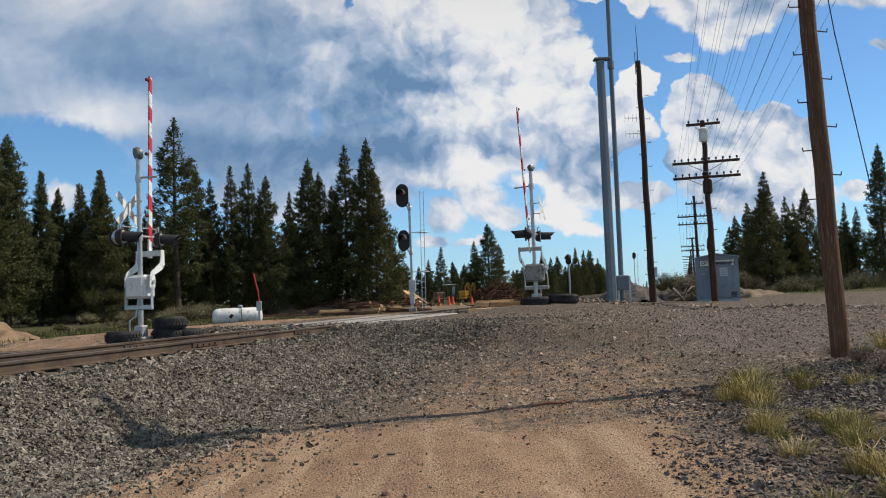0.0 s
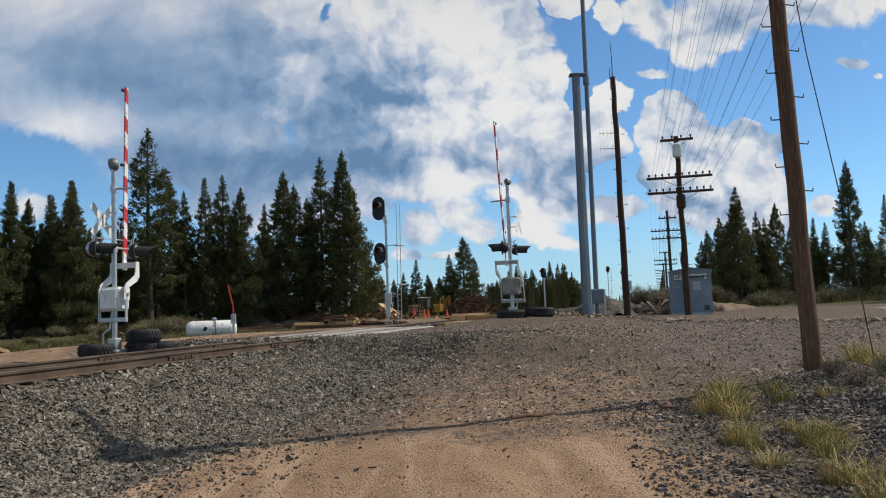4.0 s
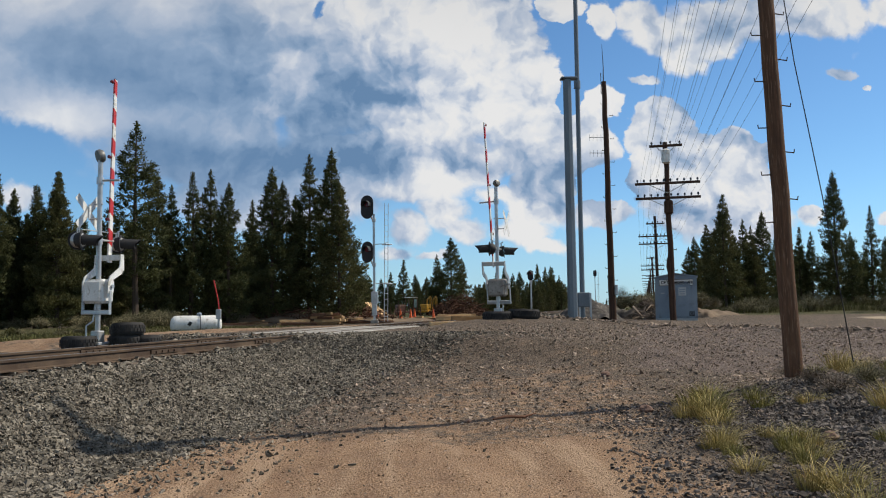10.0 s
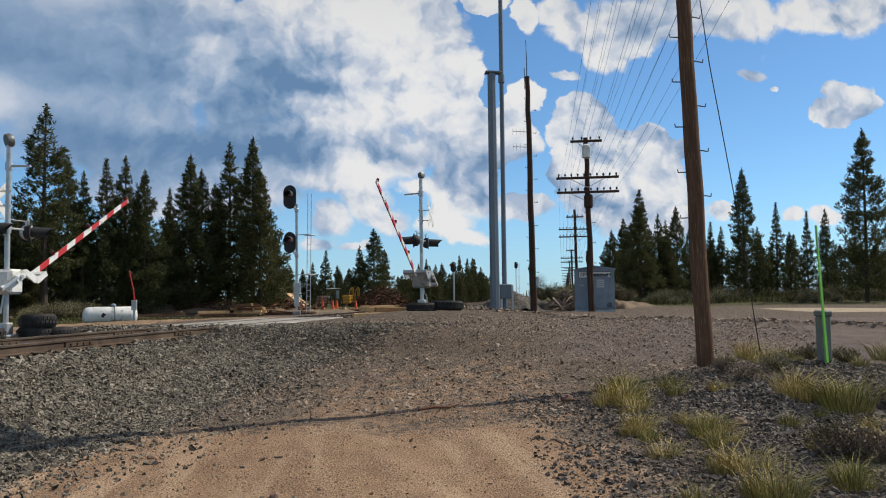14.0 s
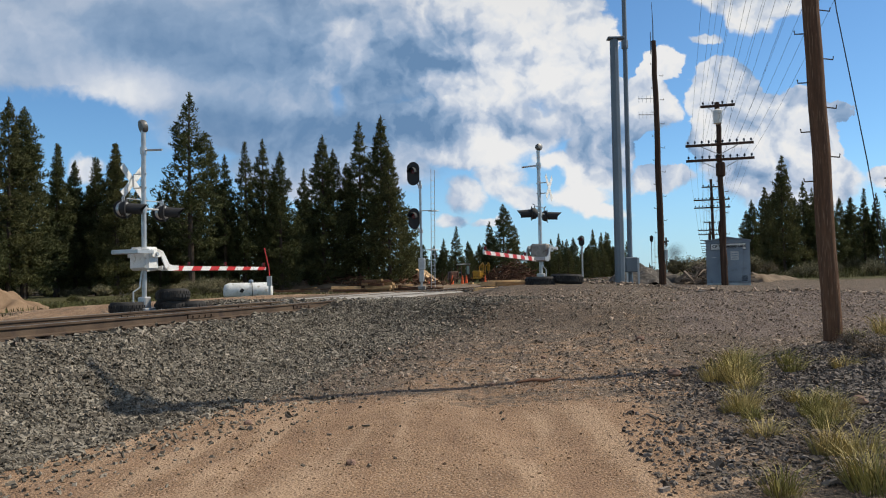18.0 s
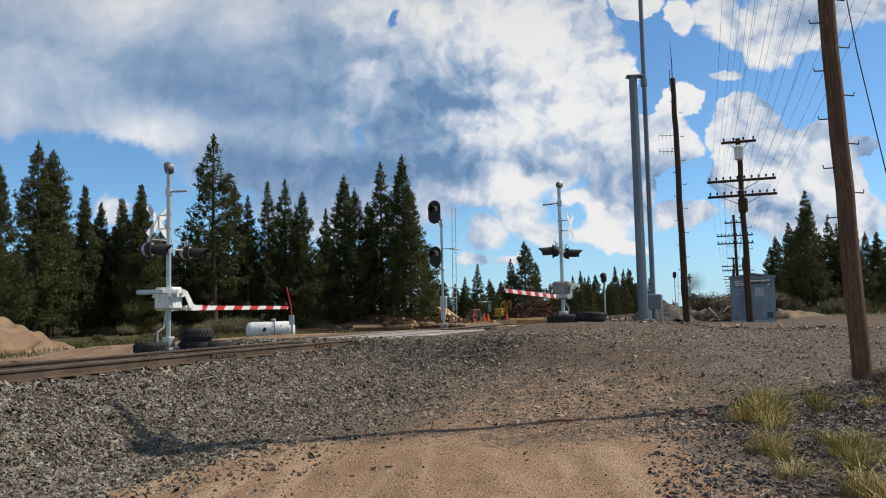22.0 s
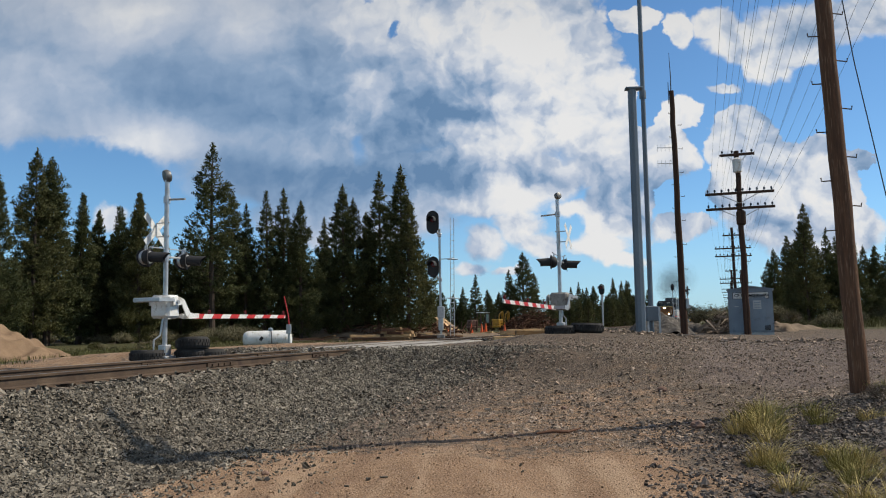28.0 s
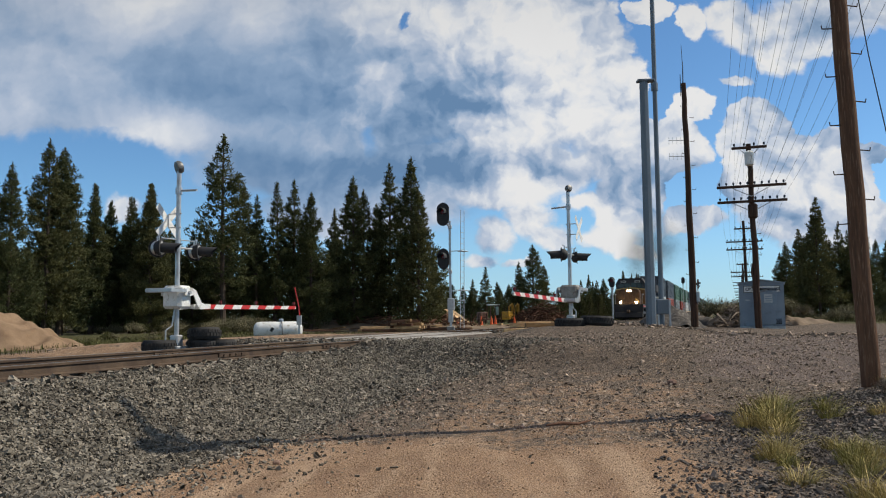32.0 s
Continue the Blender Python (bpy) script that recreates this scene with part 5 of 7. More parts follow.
M_BRUSH = material("dead_reddish_branches", (0.16, 0.085, 0.055), (0.11, 0.065, 0.045), 0.9, 0, 2, 20, 0.3, per="island")
M_TWIG = material("grey_dry_twigs", (0.24, 0.19, 0.145), (0.15, 0.12, 0.092), 0.9, 0, 2, 20, 0.3, per="island")
# ---- the work yard beyond the crossing ----
def lumber_stack(x, y, rz, nx, nz, L, label):
    g = thing("lumber_stack", on(x, y, 0, rz), label, "lumber")
    rs = random.Random(int(x * 10 + y))
    for k in range(nz):
        for i in range(nx):
            if k == nz - 1 and rs.random() < 0.4:
                continue
            part("timber", Shape().box((rs.uniform(-0.5, 0.5), (i - nx / 2) * 0.27, 0.12 + k * 0.21), (L * rs.uniform(0.6, 1.05), 0.23, 0.18), pose(0, 0, 0, 0, rs.uniform(-2, 2) * k, rs.uniform(-4, 4) * (1 + 3 * k)), 0.01), rs.choice((M_LUMBER, M_LUMBER, M_BRUSH)), g)
    return g


for x, y, rz, nx, nz, L, c in ((-8.0, 57, 5, 4, 2, 2.4, "stack of new sawn timbers lying on bare earth"), (-5.6, 57.6, -12, 4, 4, 2.2, "untidy stack of pale sawn timbers"), (-10.8, 58, 8, 4, 1, 2.4, "low stack of timbers by the trees"), (-4.0, 60, 20, 3, 2, 2.0, "leaning stack of timbers"), (-2.6, 59, 3, 5, 1, 2.6, "flat row of timbers on the ground"), (2.2, 33.2, 15, 5, 2, 2.2, "short stack of weathered planks near the gate"), (3.8, 60, 10, 6, 2, 3, "pale planks lying in the yard")):
    lumber_stack(x, y, rz, nx, nz, L, c)


def ramp():
    g = thing("wooden_ramp", on(-2.5, 70, 0, -18), "slanted pale plank ramp leaning in the yard", "ramp")
    for k in range(8):
        part("plank", Shape().box((0, 0, 0), (0.22, 2.7, 0.05)), M_LUMBER, g, at=pose(0.2, -0.9 + 0.25 * k, 0.85, 0, 36, 0) @ pose(0, 0, 0, 0, 0, 90))
    part("frame", Shape().box((-0.7, 0, 0.7), (0.1, 1.9, 1.4)), M_LUMBER, g)


ramp()


M_MAROON = material("faded_maroon_machine_paint", (0.16, 0.062, 0.040), (0.10, 0.045, 0.032), 0.6, 0, 2.5, 40, 0.08, c3=(0.30, 0.20, 0.10))


def track_machine(x, y, rz, kind):
    g = thing("track_machine", on(x, y, 0, rz), "brown-red railway maintenance machine with a pale cab roof" if kind == 0 else "yellow maintenance machine with work heads raised", "rail machine", "machines in the yard")
    body = M_MAROON if kind == 0 else M_YELLOW
    part("frame", Shape().box((0, 0, 0.62), (3.6, 1.5, 0.3), None, 0.04), body, g)
    for xx in (-1.2, 1.2):
        for yy in (-0.72, 0.72):
            part("wheel", Shape().lathe([(0.05, -0.06), (0.34, -0.06), (0.38, -0.05), (0.32, 0.07), (0.05, 0.07)], pose(xx, yy, 0.36, 90), 14), M_RUST, g, "steel rail wheel")
    part("engine_cover", Shape().box((-1.0, 0, 1.25), (1.3, 1.3, 0.9), None, 0.08), body, g, "engine cover")
    part("exhaust", Shape().tube([(-1.2, 0.3, 1.6), (-1.2, 0.3, 2.3)], 0.06, 8), M_RUST, g)
    if kind == 0:
        for xx in (0.1, 1.5):
            for yy in (-0.65, 0.65):
                part("cab_post", Shape().box((xx, yy, 1.75), (0.08, 0.08, 2.0)), body, g)
        part("cab_roof", Shape().box((0.8, 0, 2.8), (1.7, 1.5, 0.1), None, 0.03), M_WHITE, g, "pale cab roof")
        part("seat", Shape().box((0.6, 0, 1.2), (0.5, 0.5, 0.15), None, 0.04).box((0.35, 0, 1.55), (0.12, 0.5, 0.7), None, 0.04), M_BLACK, g)
        part("window", Shape().box((1.52, 0, 1.9), (0.02, 1.2, 1.3)), M_GLASS, g, "dark windscreen")
    else:
        for yy in (-0.5, 0.5):
            part("boom", Shape().tube([(0.2, yy, 0.8), (0.5, yy, 2.4), (1.5, yy, 2.9)], 0.11, 8), M_YELLOW, g, "folded yellow boom")
            part("work_head", Shape().box((1.5, yy, 2.2), (0.4, 0.35, 1.2), None, 0.05).tube([(1.5, yy, 1.7), (1.45, yy, 0.9)], 0.07, 8), M_YELLOW, g, "hydraulic work head")
            part("hose", Shape().tube([(0.0, yy, 1.6), (0.5, yy * 1.2, 2.9), (1.2, yy * 1.2, 2.5)], 0.03, 6), M_BLACK, g)
    return g


track_machine(0.0, 97.8, 25, 0).scale = (0.8, 0.8, 0.8)
track_machine(2.7, 97.8, 60, 1).scale = (0.8, 0.8, 0.8)


def cone(x, y):
    g = thing("traffic_cone", on(x, y), "orange traffic cone in the yard", "traffic cone", "cones in the yard")
    part("foot", Shape().box((0, 0, 0.02), (0.42, 0.42, 0.04), None, 0.01), M_ORANGE, g)
    part("body", Shape().lathe([(0.17, 0.04), (0.04, 0.9)], None, 14), M_ORANGE, g, "", True)


for x, y in ((-0.6, 79), (0.4, 79.5), (0.8, 80), (2.7, 81), (-2.4, 66)):
    cone(x, y)


def brush_pile(x, y, rx, ry, h, n, seed, mat, label):
    """Cut branches and roots thrown in a heap."""
    rs = random.Random(seed)
    sh = Shape()
    for k in range(n):
        a, r = rs.uniform(0, 6.28), math.sqrt(rs.random())
        top = h * (1 - r ** 1.6)
        c = Vector((rx * r * math.cos(a), ry * r * math.sin(a), rs.uniform(0, 1) * top))
        w = Vector((rs.gauss(0, 1), rs.gauss(0, 1), rs.gauss(0, 0.45))).normalized() * rs.uniform(0.3, 1.0)
        sh.tube([c - w, c + Vector((rs.uniform(-.1, .1), rs.uniform(-.1, .1), rs.uniform(0, .15))), c + w], [rs.uniform(0.02, 0.07), rs.uniform(0.02, 0.06), 0.01], 4, False)
    ob = part("brush_heap", sh, mat)
    ob.location = (x, y, hz(x, y))
    return tagged(ob, label, "brush pile", kind="stuff")


brush_pile(6.3, 97.0, 3.6, 2.4, 2.7, 900, 5, M_BRUSH, "big heap of reddish cut branches behind the machines")
brush_pile(-8.5, 61.5, 5, 1.6, 1.2, 420, 6, M_BRUSH, "low heap of dead branches under the trees")
brush_pile(-3.5, 62.5, 3.5, 1.4, 1.1, 320, 7, M_BRUSH, "low heap of reddish branches and boards")
brush_pile(14.6, 45.0, 1.5, 2.2, 0.9, 240, 8, M_TWIG, "dry grey brush piled beside the shed")


def brush_fence():
    g = thing("stake_bundle", on(-1.8, 84, 0, 5), "upright stakes and rails at the yard's edge", "stakes")
    for k in range(5):
        part("stake", Shape().tube([(k * 0.8, 0, 0), (k * 0.8 + 0.1, 0, 1.1)], 0.05, 6), M_POLE_DARK, g)


brush_fence()



def loose_boards():
    rs = random.Random(9)
    for i in range(34):
        x = rs.uniform(-12, 3)
        y = rs.uniform(55, 64) + (0 if x < 0 else 6)
        ob = part("board", Shape().box((0, 0, 0), (rs.uniform(1.2, 3.2), rs.uniform(0.15, 0.3), rs.uniform(0.04, 0.16)), None, 0.008), rs.choice((M_LUMBER, M_BRUSH, M_TIE)))
        ob.matrix_world = on(x, y, 0.09 + rs.uniform(0, 0.15), rs.uniform(-50, 50)) @ pose(0, 0, 0, 0, rs.uniform(-6, 6))
        tagged(ob, "loose weathered board lying in the yard", "board", "boards scattered in the yard")


loose_boards()

# ---- trees ----
def leaf_material(name, c1, c2):
    mt = material(name, c1, c2, 0.75, 0, 0.6, 9, 0, per="island", spread=0.2, tone=(0.6, 1.35))
    b = mt.node_tree.nodes["Principled BSDF"]
    b.inputs["Specular IOR Level"].default_value = 0.2
    nt = mt.node_tree
    tl, ms = nt.nodes.new("ShaderNodeBsdfTranslucent"), nt.nodes.new("ShaderNodeMixShader")
    nt.links.new(b.inputs["Base Color"].links[0].from_socket, tl.inputs[0])
    ms.inputs[0].default_value = 0.25
    nt.links.new(b.outputs[0], ms.inputs[1])
    nt.links.new(tl.outputs[0], ms.inputs[2])
    nt.links.new(ms.outputs[0], nt.nodes["Material Output"].inputs[0])
    return mt


M_NEEDLE = leaf_material("pine_needles", (0.098, 0.104, 0.042), (0.066, 0.076, 0.032))
M_NEEDLE2 = leaf_material("olive_pine_needles", (0.122, 0.118, 0.046), (0.082, 0.086, 0.036))
M_BARK = material("pine_bark", (0.10, 0.075, 0.058), (0.06, 0.046, 0.038), 0.95, 0, 2, 25, 0.5, stretch=(6, 6, 0.8))


def conifer_meshes(seed, h, spread, low, gaps, density):
    """A bare-footed trunk, and a crown of many short uptilted limbs set with tufts of needles; the outline is uneven and has gaps."""
    rs = np.random.RandomState(seed)
    tr = Shape()
    bend = rs.uniform(-0.012, 0.012, 2) * h
    axis = lambda z: np.array([bend[0] * math.sin(3.1 * z / h), bend[1] * math.sin(2.2 * z / h), z])
    tr.tube([tuple(axis(h * k / 8)) for k in range(9)], [0.0125 * h * (1 - 0.95 * k / 8) + 0.008 for k in range(9)], 8)
    n = int(27 * h * (1 - low) * (1 - 0.5 * gaps))
    tt = np.sort(rs.uniform(0, 1, n) ** 0.88)
    lobes = [rs.uniform(0, 6.283, 3) for k in range(3)]
    P, A, S = [], [], []
    for i, t in enumerate(tt.tolist()):
        a = i * 2.39996 + rs.uniform(-0.7, 0.7)
        # whole parts of the crown are thin or stand out
        patch = math.sin(7.0 * t + lobes[0][0] + 1.3 * math.sin(a + lobes[0][1])) + math.sin(17.0 * t + lobes[1][0] + 2 * a)
        if patch < -0.9 and rs.uniform() < 0.35 + gaps or rs.uniform() < gaps * 0.6:
            continue
        prof = min(1.0, 1.28 * (1 - t) ** 0.92) * min(1.0, 0.70 + 1.6 * t)
        L = spread * h * prof * rs.uniform(0.62, 1.12) * (1 + 0.13 * patch) + 0.012 * h * rs.uniform(0.4, 1.0) * (1.15 - t)
        if rs.uniform() < 0.05:
            L *= 1.3
        z = h * (low + (1 - low) * t * 0.985)
        rise = -0.36 + 0.62 * t + rs.uniform(-0.22, 0.22)
        root = axis(z)
        out = np.array([math.cos(a), math.sin(a), 0.0])
        limb = lambda q: root + out * (L * q) + np.array([0, 0, L * (rise * q + 0.26 * q * q)])
        if L > 0.5 and i % 2 == 0:
            tr.tube([tuple(limb(0)), tuple(limb(0.55)), tuple(limb(0.98))], [0.0022 * h * (1 - t) + 0.007, 0.009, 0.004], 3, False)
        side = np.array([-math.sin(a), math.cos(a), 0.0])
        m = max(2, int(density * L * 1.45))
        for j in range(m):
            q = 0.16 + 0.88 * math.sqrt((j + rs.uniform(0, 1)) / m)
            w = 0.30 * L * (1.1 - q) + 0.05
            c = limb(q) + side * rs.normal(0, 0.75 * w) + np.array([0, 0, rs.normal(0, 0.05 + 0.06 * L)])
            for k in range(3):
                P.append(c + rs.normal(0, 0.055, 3))
                A.append(out * 0.5 + side * rs.normal(0, 0.75) + np.array([0, 0, 0.62]) + rs.normal(0, 0.45, 3))
                S.append(rs.uniform(0.6, 1.25))
    for k in range(26):
        P.append(axis(h * rs.uniform(0.94, 1.0)) + rs.normal(0, 0.03, 3))
        A.append(np.array([rs.normal(0, 0.5), rs.normal(0, 0.5), 1.0]))
        S.append(0.8)
    P, A, S = np.array(P), np.array(A), np.array(S)
    A /= np.linalg.norm(A, axis=1, keepdims=True)
    B = np.cross(A, rs.normal(size=A.shape))
    B /= np.linalg.norm(B, axis=1, keepdims=True)
    C = np.cross(A, B)
    big = 1.0 if density > 6 else 1.55
    ln, wd = (0.0094 * big * h * S)[:, None], (0.0027 * big * h * S)[:, None]
    # a tuft is three small kites, each folded a little along its rib
    v = np.stack([P - A * ln, P + B * wd + C * wd * 0.5, P + A * ln * 1.15, P - B * wd + C * wd * 0.5], 1)
    f = np.array([[0, 1, 2, 3]])[None] + (np.arange(len(P)) * 4)[:, None, None]
    me = big_mesh("crown", v.reshape(-1, 3), f.reshape(-1, 4))
    tm = tr.mesh("trunk")
    tm.materials.append(M_BARK)
    return tm, me


def make_tree(seed, h, spread, low, gaps, density, mat):
    tm, cm = conifer_meshes(seed, h, spread, low, gaps, density)
    cm.materials.append(mat)
    return tm, cm, h


TREE_KINDS = [make_tree(101, 12, 0.150, 0.07, 0.10, 17, M_NEEDLE), make_tree(102, 12, 0.128, 0.06, 0.12, 17, M_NEEDLE), make_tree(103, 12, 0.160, 0.10, 0.16, 17, M_NEEDLE2),
              make_tree(104, 12, 0.135, 0.18, 0.34, 15, M_NEEDLE), make_tree(105, 12, 0.185, 0.05, 0.08, 17, M_NEEDLE2), make_tree(106, 12, 0.105, 0.09, 0.20, 18, M_NEEDLE),
              make_tree(107, 12, 0.165, 0.06, 0.08, 5.8, M_NEEDLE), make_tree(108, 12, 0.145, 0.05, 0.08, 5.8, M_NEEDLE2), make_tree(109, 12, 0.155, 0.08, 0.10, 5.8, M_NEEDLE)]


def tree(x, y, h, kind, wide=1.0, label="tall dark green pine in a dense stand", group=""):
    tm, cm, h0 = TREE_KINDS[kind]
    z = hz(x, y) - 0.1
    g = thing("pine_tree", pose(x, y, z, 0, 0, (x * 77 + y * 31) % 360), label, "tree", group)
    k = h / h0
    g.scale = (k * wide, k * wide, k)
    part("trunk", tm, M_BARK, g)
    part("crown", cm, M_NEEDLE, g)
    return g


TREES_LEFT = [(-26.4, 48.2, 11.8, 0, 1.00), (-26.1, 51.8, 10.1, 5, 1.00), (-26.1, 54.0, 9.3, 1, 1.00), (-24.7, 54.7, 9.7, 1, 1.00), (-22.0, 51.5, 10.1, 4, 0.80), (-18.3, 55.0, 14.2, 3, 1.15), (-18.3, 59.2, 11.4, 2, 1.00), (-16.7, 57.6, 10.2, 1, 1.00), (-15.5, 58.0, 11.2, 5, 1.10), (-14.4, 59.3, 11.6, 1, 1.00), (-12.9, 58.6, 10.5, 0, 1.00), (-10.2, 61.2, 12.1, 0, 1.05), (-9.8, 63.2, 11.3, 2, 1.00), (-7.7, 63.5, 13.5, 1, 1.10), (-5.7, 61.7, 13.7, 0, 0.95), (-5.0, 59.8, 10.8, 2, 1.00)]
TREES_LEFT_B = [(-26.0, 42.3, 9.9, 0, 0.90), (-26.5, 46.7, 12.2, 2, 0.90), (-26.7, 48.9, 12.1, 3, 1.10), (-26.1, 51.5, 10.2, 5, 1.00), (-25.9, 53.8, 9.4, 1, 1.00), (-24.7, 54.4, 9.7, 5, 1.10), (-22.0, 51.2, 10.0, 4, 0.80), (-27.2, 41.6, 10.3, 0, 1.00), (-29.5, 42.4, 11.2, 2, 1.00), (-12.4, 64.8, 10.0, 1, 1.00), (-21.7, 58.1, 7.8, 1, 1.00), (-22.8, 57.7, 8.6, 5, 1.00), (-9.3, 67.4, 10.7, 0, 1.00), (-4.6, 69.9, 7.3, 1, 0.80)]
TREES_MID = [(5.6, 99.8, 9.8, 0, 1.49), (3.9, 101.9, 7.8, 1, 1.35), (7.2, 103.7, 7.5, 2, 1.35), (-0.3, 105.0, 7.5, 5, 1.49), (-2.1, 108.0, 6.1, 1, 1.35), (-3.4, 107.9, 5.2, 0, 1.35), (1.2, 110.0, 5.8, 0, 1.35), (2.8, 112.0, 5.5, 2, 1.35), (9.7, 111.6, 4.2, 2, 1.35), (15.3, 114.0, 5.9, 1, 1.35), (16.6, 116.8, 6.3, 0, 1.35), (19.6, 123.5, 5.1, 0, 1.49), (22.6, 128.0, 5.7, 2, 1.62), (26.2, 137.5, 5.6, 0, 1.62), (29.4, 147.1, 5.2, 4, 1.35), (13.8, 115.2, 4.8, 1, 1.35), (12.0, 117.4, 4.2, 2, 1.35)]
TREES_RIGHT = [(24.1, 65.7, 6.2, 0, 1.00), (25.6, 63.0, 9.5, 4, 0.95), (27.7, 64.3, 7.5, 1, 1.10), (29.9, 65.5, 8.2, 0, 1.15), (29.9, 67.7, 7.2, 1, 1.00), (36.0, 71.4, 7.5, 5, 1.10), (36.9, 71.0, 7.0, 1, 1.00), (26.1, 67.1, 6.6, 2, 1.00), (37.7, 68.3, 12.0, 0, 1.00), (35.9, 75.9, 7.4, 2, 1.00), (36.8, 75.5, 6.5, 0, 1.20), (26.5, 69.1, 7.6, 4, 1.10), (29.4, 70.1, 6.8, 0, 1.20), (27.2, 67.8, 8.6, 0, 1.10), (25.0, 69.6, 5.7, 2, 1.20), (28.4, 64.0, 5.8, 4, 1.00)]
TREES_RIGHT_B = [(41.0, 68.6, 8.9, 5, 1.00), (45.4, 70.6, 8.4, 5, 0.90), (42.4, 58.1, 14.1, 2, 1.05), (50.6, 61.9, 9.4, 1, 1.00), (52.0, 60.7, 10.0, 4, 1.00), (51.5, 66.2, 7.8, 0, 1.00), (46.8, 69.7, 8.5, 1, 1.00), (46.2, 74.8, 6.9, 0, 1.00), (42.6, 74.6, 7.4, 1, 1.00), (54.2, 61.4, 9.4, 0, 1.00), (56.8, 61.7, 10.2, 2, 1.00)]


def build_trees():
    rs = random.Random(8)
    for rows, gname in ((TREES_LEFT, "pine wood beyond the track"), (TREES_LEFT_B, "pine wood beyond the track"), (TREES_MID, "pines behind the yard"), (TREES_RIGHT, "pines beyond the road"), (TREES_RIGHT_B, "pines beyond the road")):
        for x, y, h, k, w in rows:
            tree(x, y, h, k, w * (1.1 if rows is TREES_LEFT or rows is TREES_LEFT_B else 1.0), "tall dark green pine at the edge of the wood", gname)
    # the wood behind, a little lower
    for i in range(84):
        y = rs.uniform(63, 84)
        x = -0.12 * y - rs.uniform(0, 1) * 0.75 * y - 2
        tree(x, y, rs.uniform(7.0, 9.8), rs.choice((6, 7, 8)), rs.uniform(1.0, 1.3), "dark pine deep in the wood", "pine wood beyond the track")
    for i in range(36):
        y = rs.uniform(104, 165)
        tree(rs.uniform(0.085, 0.20) * y, y, 0.9 + 0.032 * y * rs.uniform(0.8, 1.1), rs.choice((6, 7, 8)), rs.uniform(1.3, 1.8), "pine in the wood behind the yard", "pines behind the yard")
    for i in range(20):
        y = rs.uniform(112, 150)
        tree(rs.uniform(-0.075, 0.05) * y, y, 0.9 + 0.038 * y * rs.uniform(0.75, 1.1), rs.choice((6, 7, 8)), rs.uniform(1.3, 1.7), "pine in the wood behind the yard", "pines behind the yard")
    for i in range(22):
        y = rs.uniform(170, 260)
        tree(TRACK_X0 + 0.2886 * y - rs.uniform(8, 26), y, rs.uniform(6, 11), rs.choice((6, 7, 8)), 1.0, "pine far down the line", "pines along the track")
    for i in range(44):
        y = rs.uniform(82, 118)
        x = 0.38 * y + rs.uniform(0, 1) ** 0.9 * 0.75 * y
        tree(x, y, rs.uniform(5.0, 8.5), rs.choice((6, 7, 8)), rs.uniform(1.2, 1.6), "pine in the wood beyond the road", "pines beyond the road")


build_trees()


def far_woods():
    """Low woods at the end of the line, too far off to count."""
    rs = np.random.RandomState(3)
    tm, cm, h0 = TREE_KINDS[5]
    P, F = [], []
    sh = Shape()
    for k in range(420):
        y = rs.uniform(420, 1400)
        x = rs.uniform(-0.75, 0.95) * y
        if abs(x - (TRACK_X0 + 0.2886 * y)) < 16:
            continue
        h = rs.uniform(7, 13) * (0.8 if x < 0.3 * y else 0.6)
        r = h * 0.2
        m = pose(x, y, 0.4, 0, 0, rs.uniform(0, 360))
        for j in range(5):
            z0, z1 = h * (0.06 + 0.19 * j), h * (0.06 + 0.19 * j) + h * 0.3
            n = 7
            rr = r * (1 - 0.18 * j)
            sh.add([m @ Vector((rr * rs.uniform(0.6, 1.2) * math.cos(6.283 * q / n), rr * rs.uniform(0.6, 1.2) * math.sin(6.283 * q / n), z0 + rs.uniform(-.04, .04) * h)) for q in range(n)] + [m @ Vector((0, 0, min(z1, h)))],
                   [(q, (q + 1) % n, n) for q in range(n)])
    tagged(part("far_woods", sh, M_NEEDLE), "low dark woods along the horizon", "woods", kind="stuff")


far_woods()


# ---- grass, weeds and bushes ----
M_GRASS = material("dry_yellow_grass", (0.48, 0.38, 0.16), (0.30, 0.25, 0.095), 0.8, 0, 1.5, 12, 0, per="island")
M_GRASS_GREEN = material("green_bunch_grass", (0.205, 0.195, 0.062), (0.31, 0.265, 0.095), 0.8, 0, 1.5, 12, 0, per="island")
M_SAGE = material("grey_green_sage", (0.185, 0.165, 0.095), (0.115, 0.102, 0.062), 0.9, 0, 2, 12, 0, per="island")


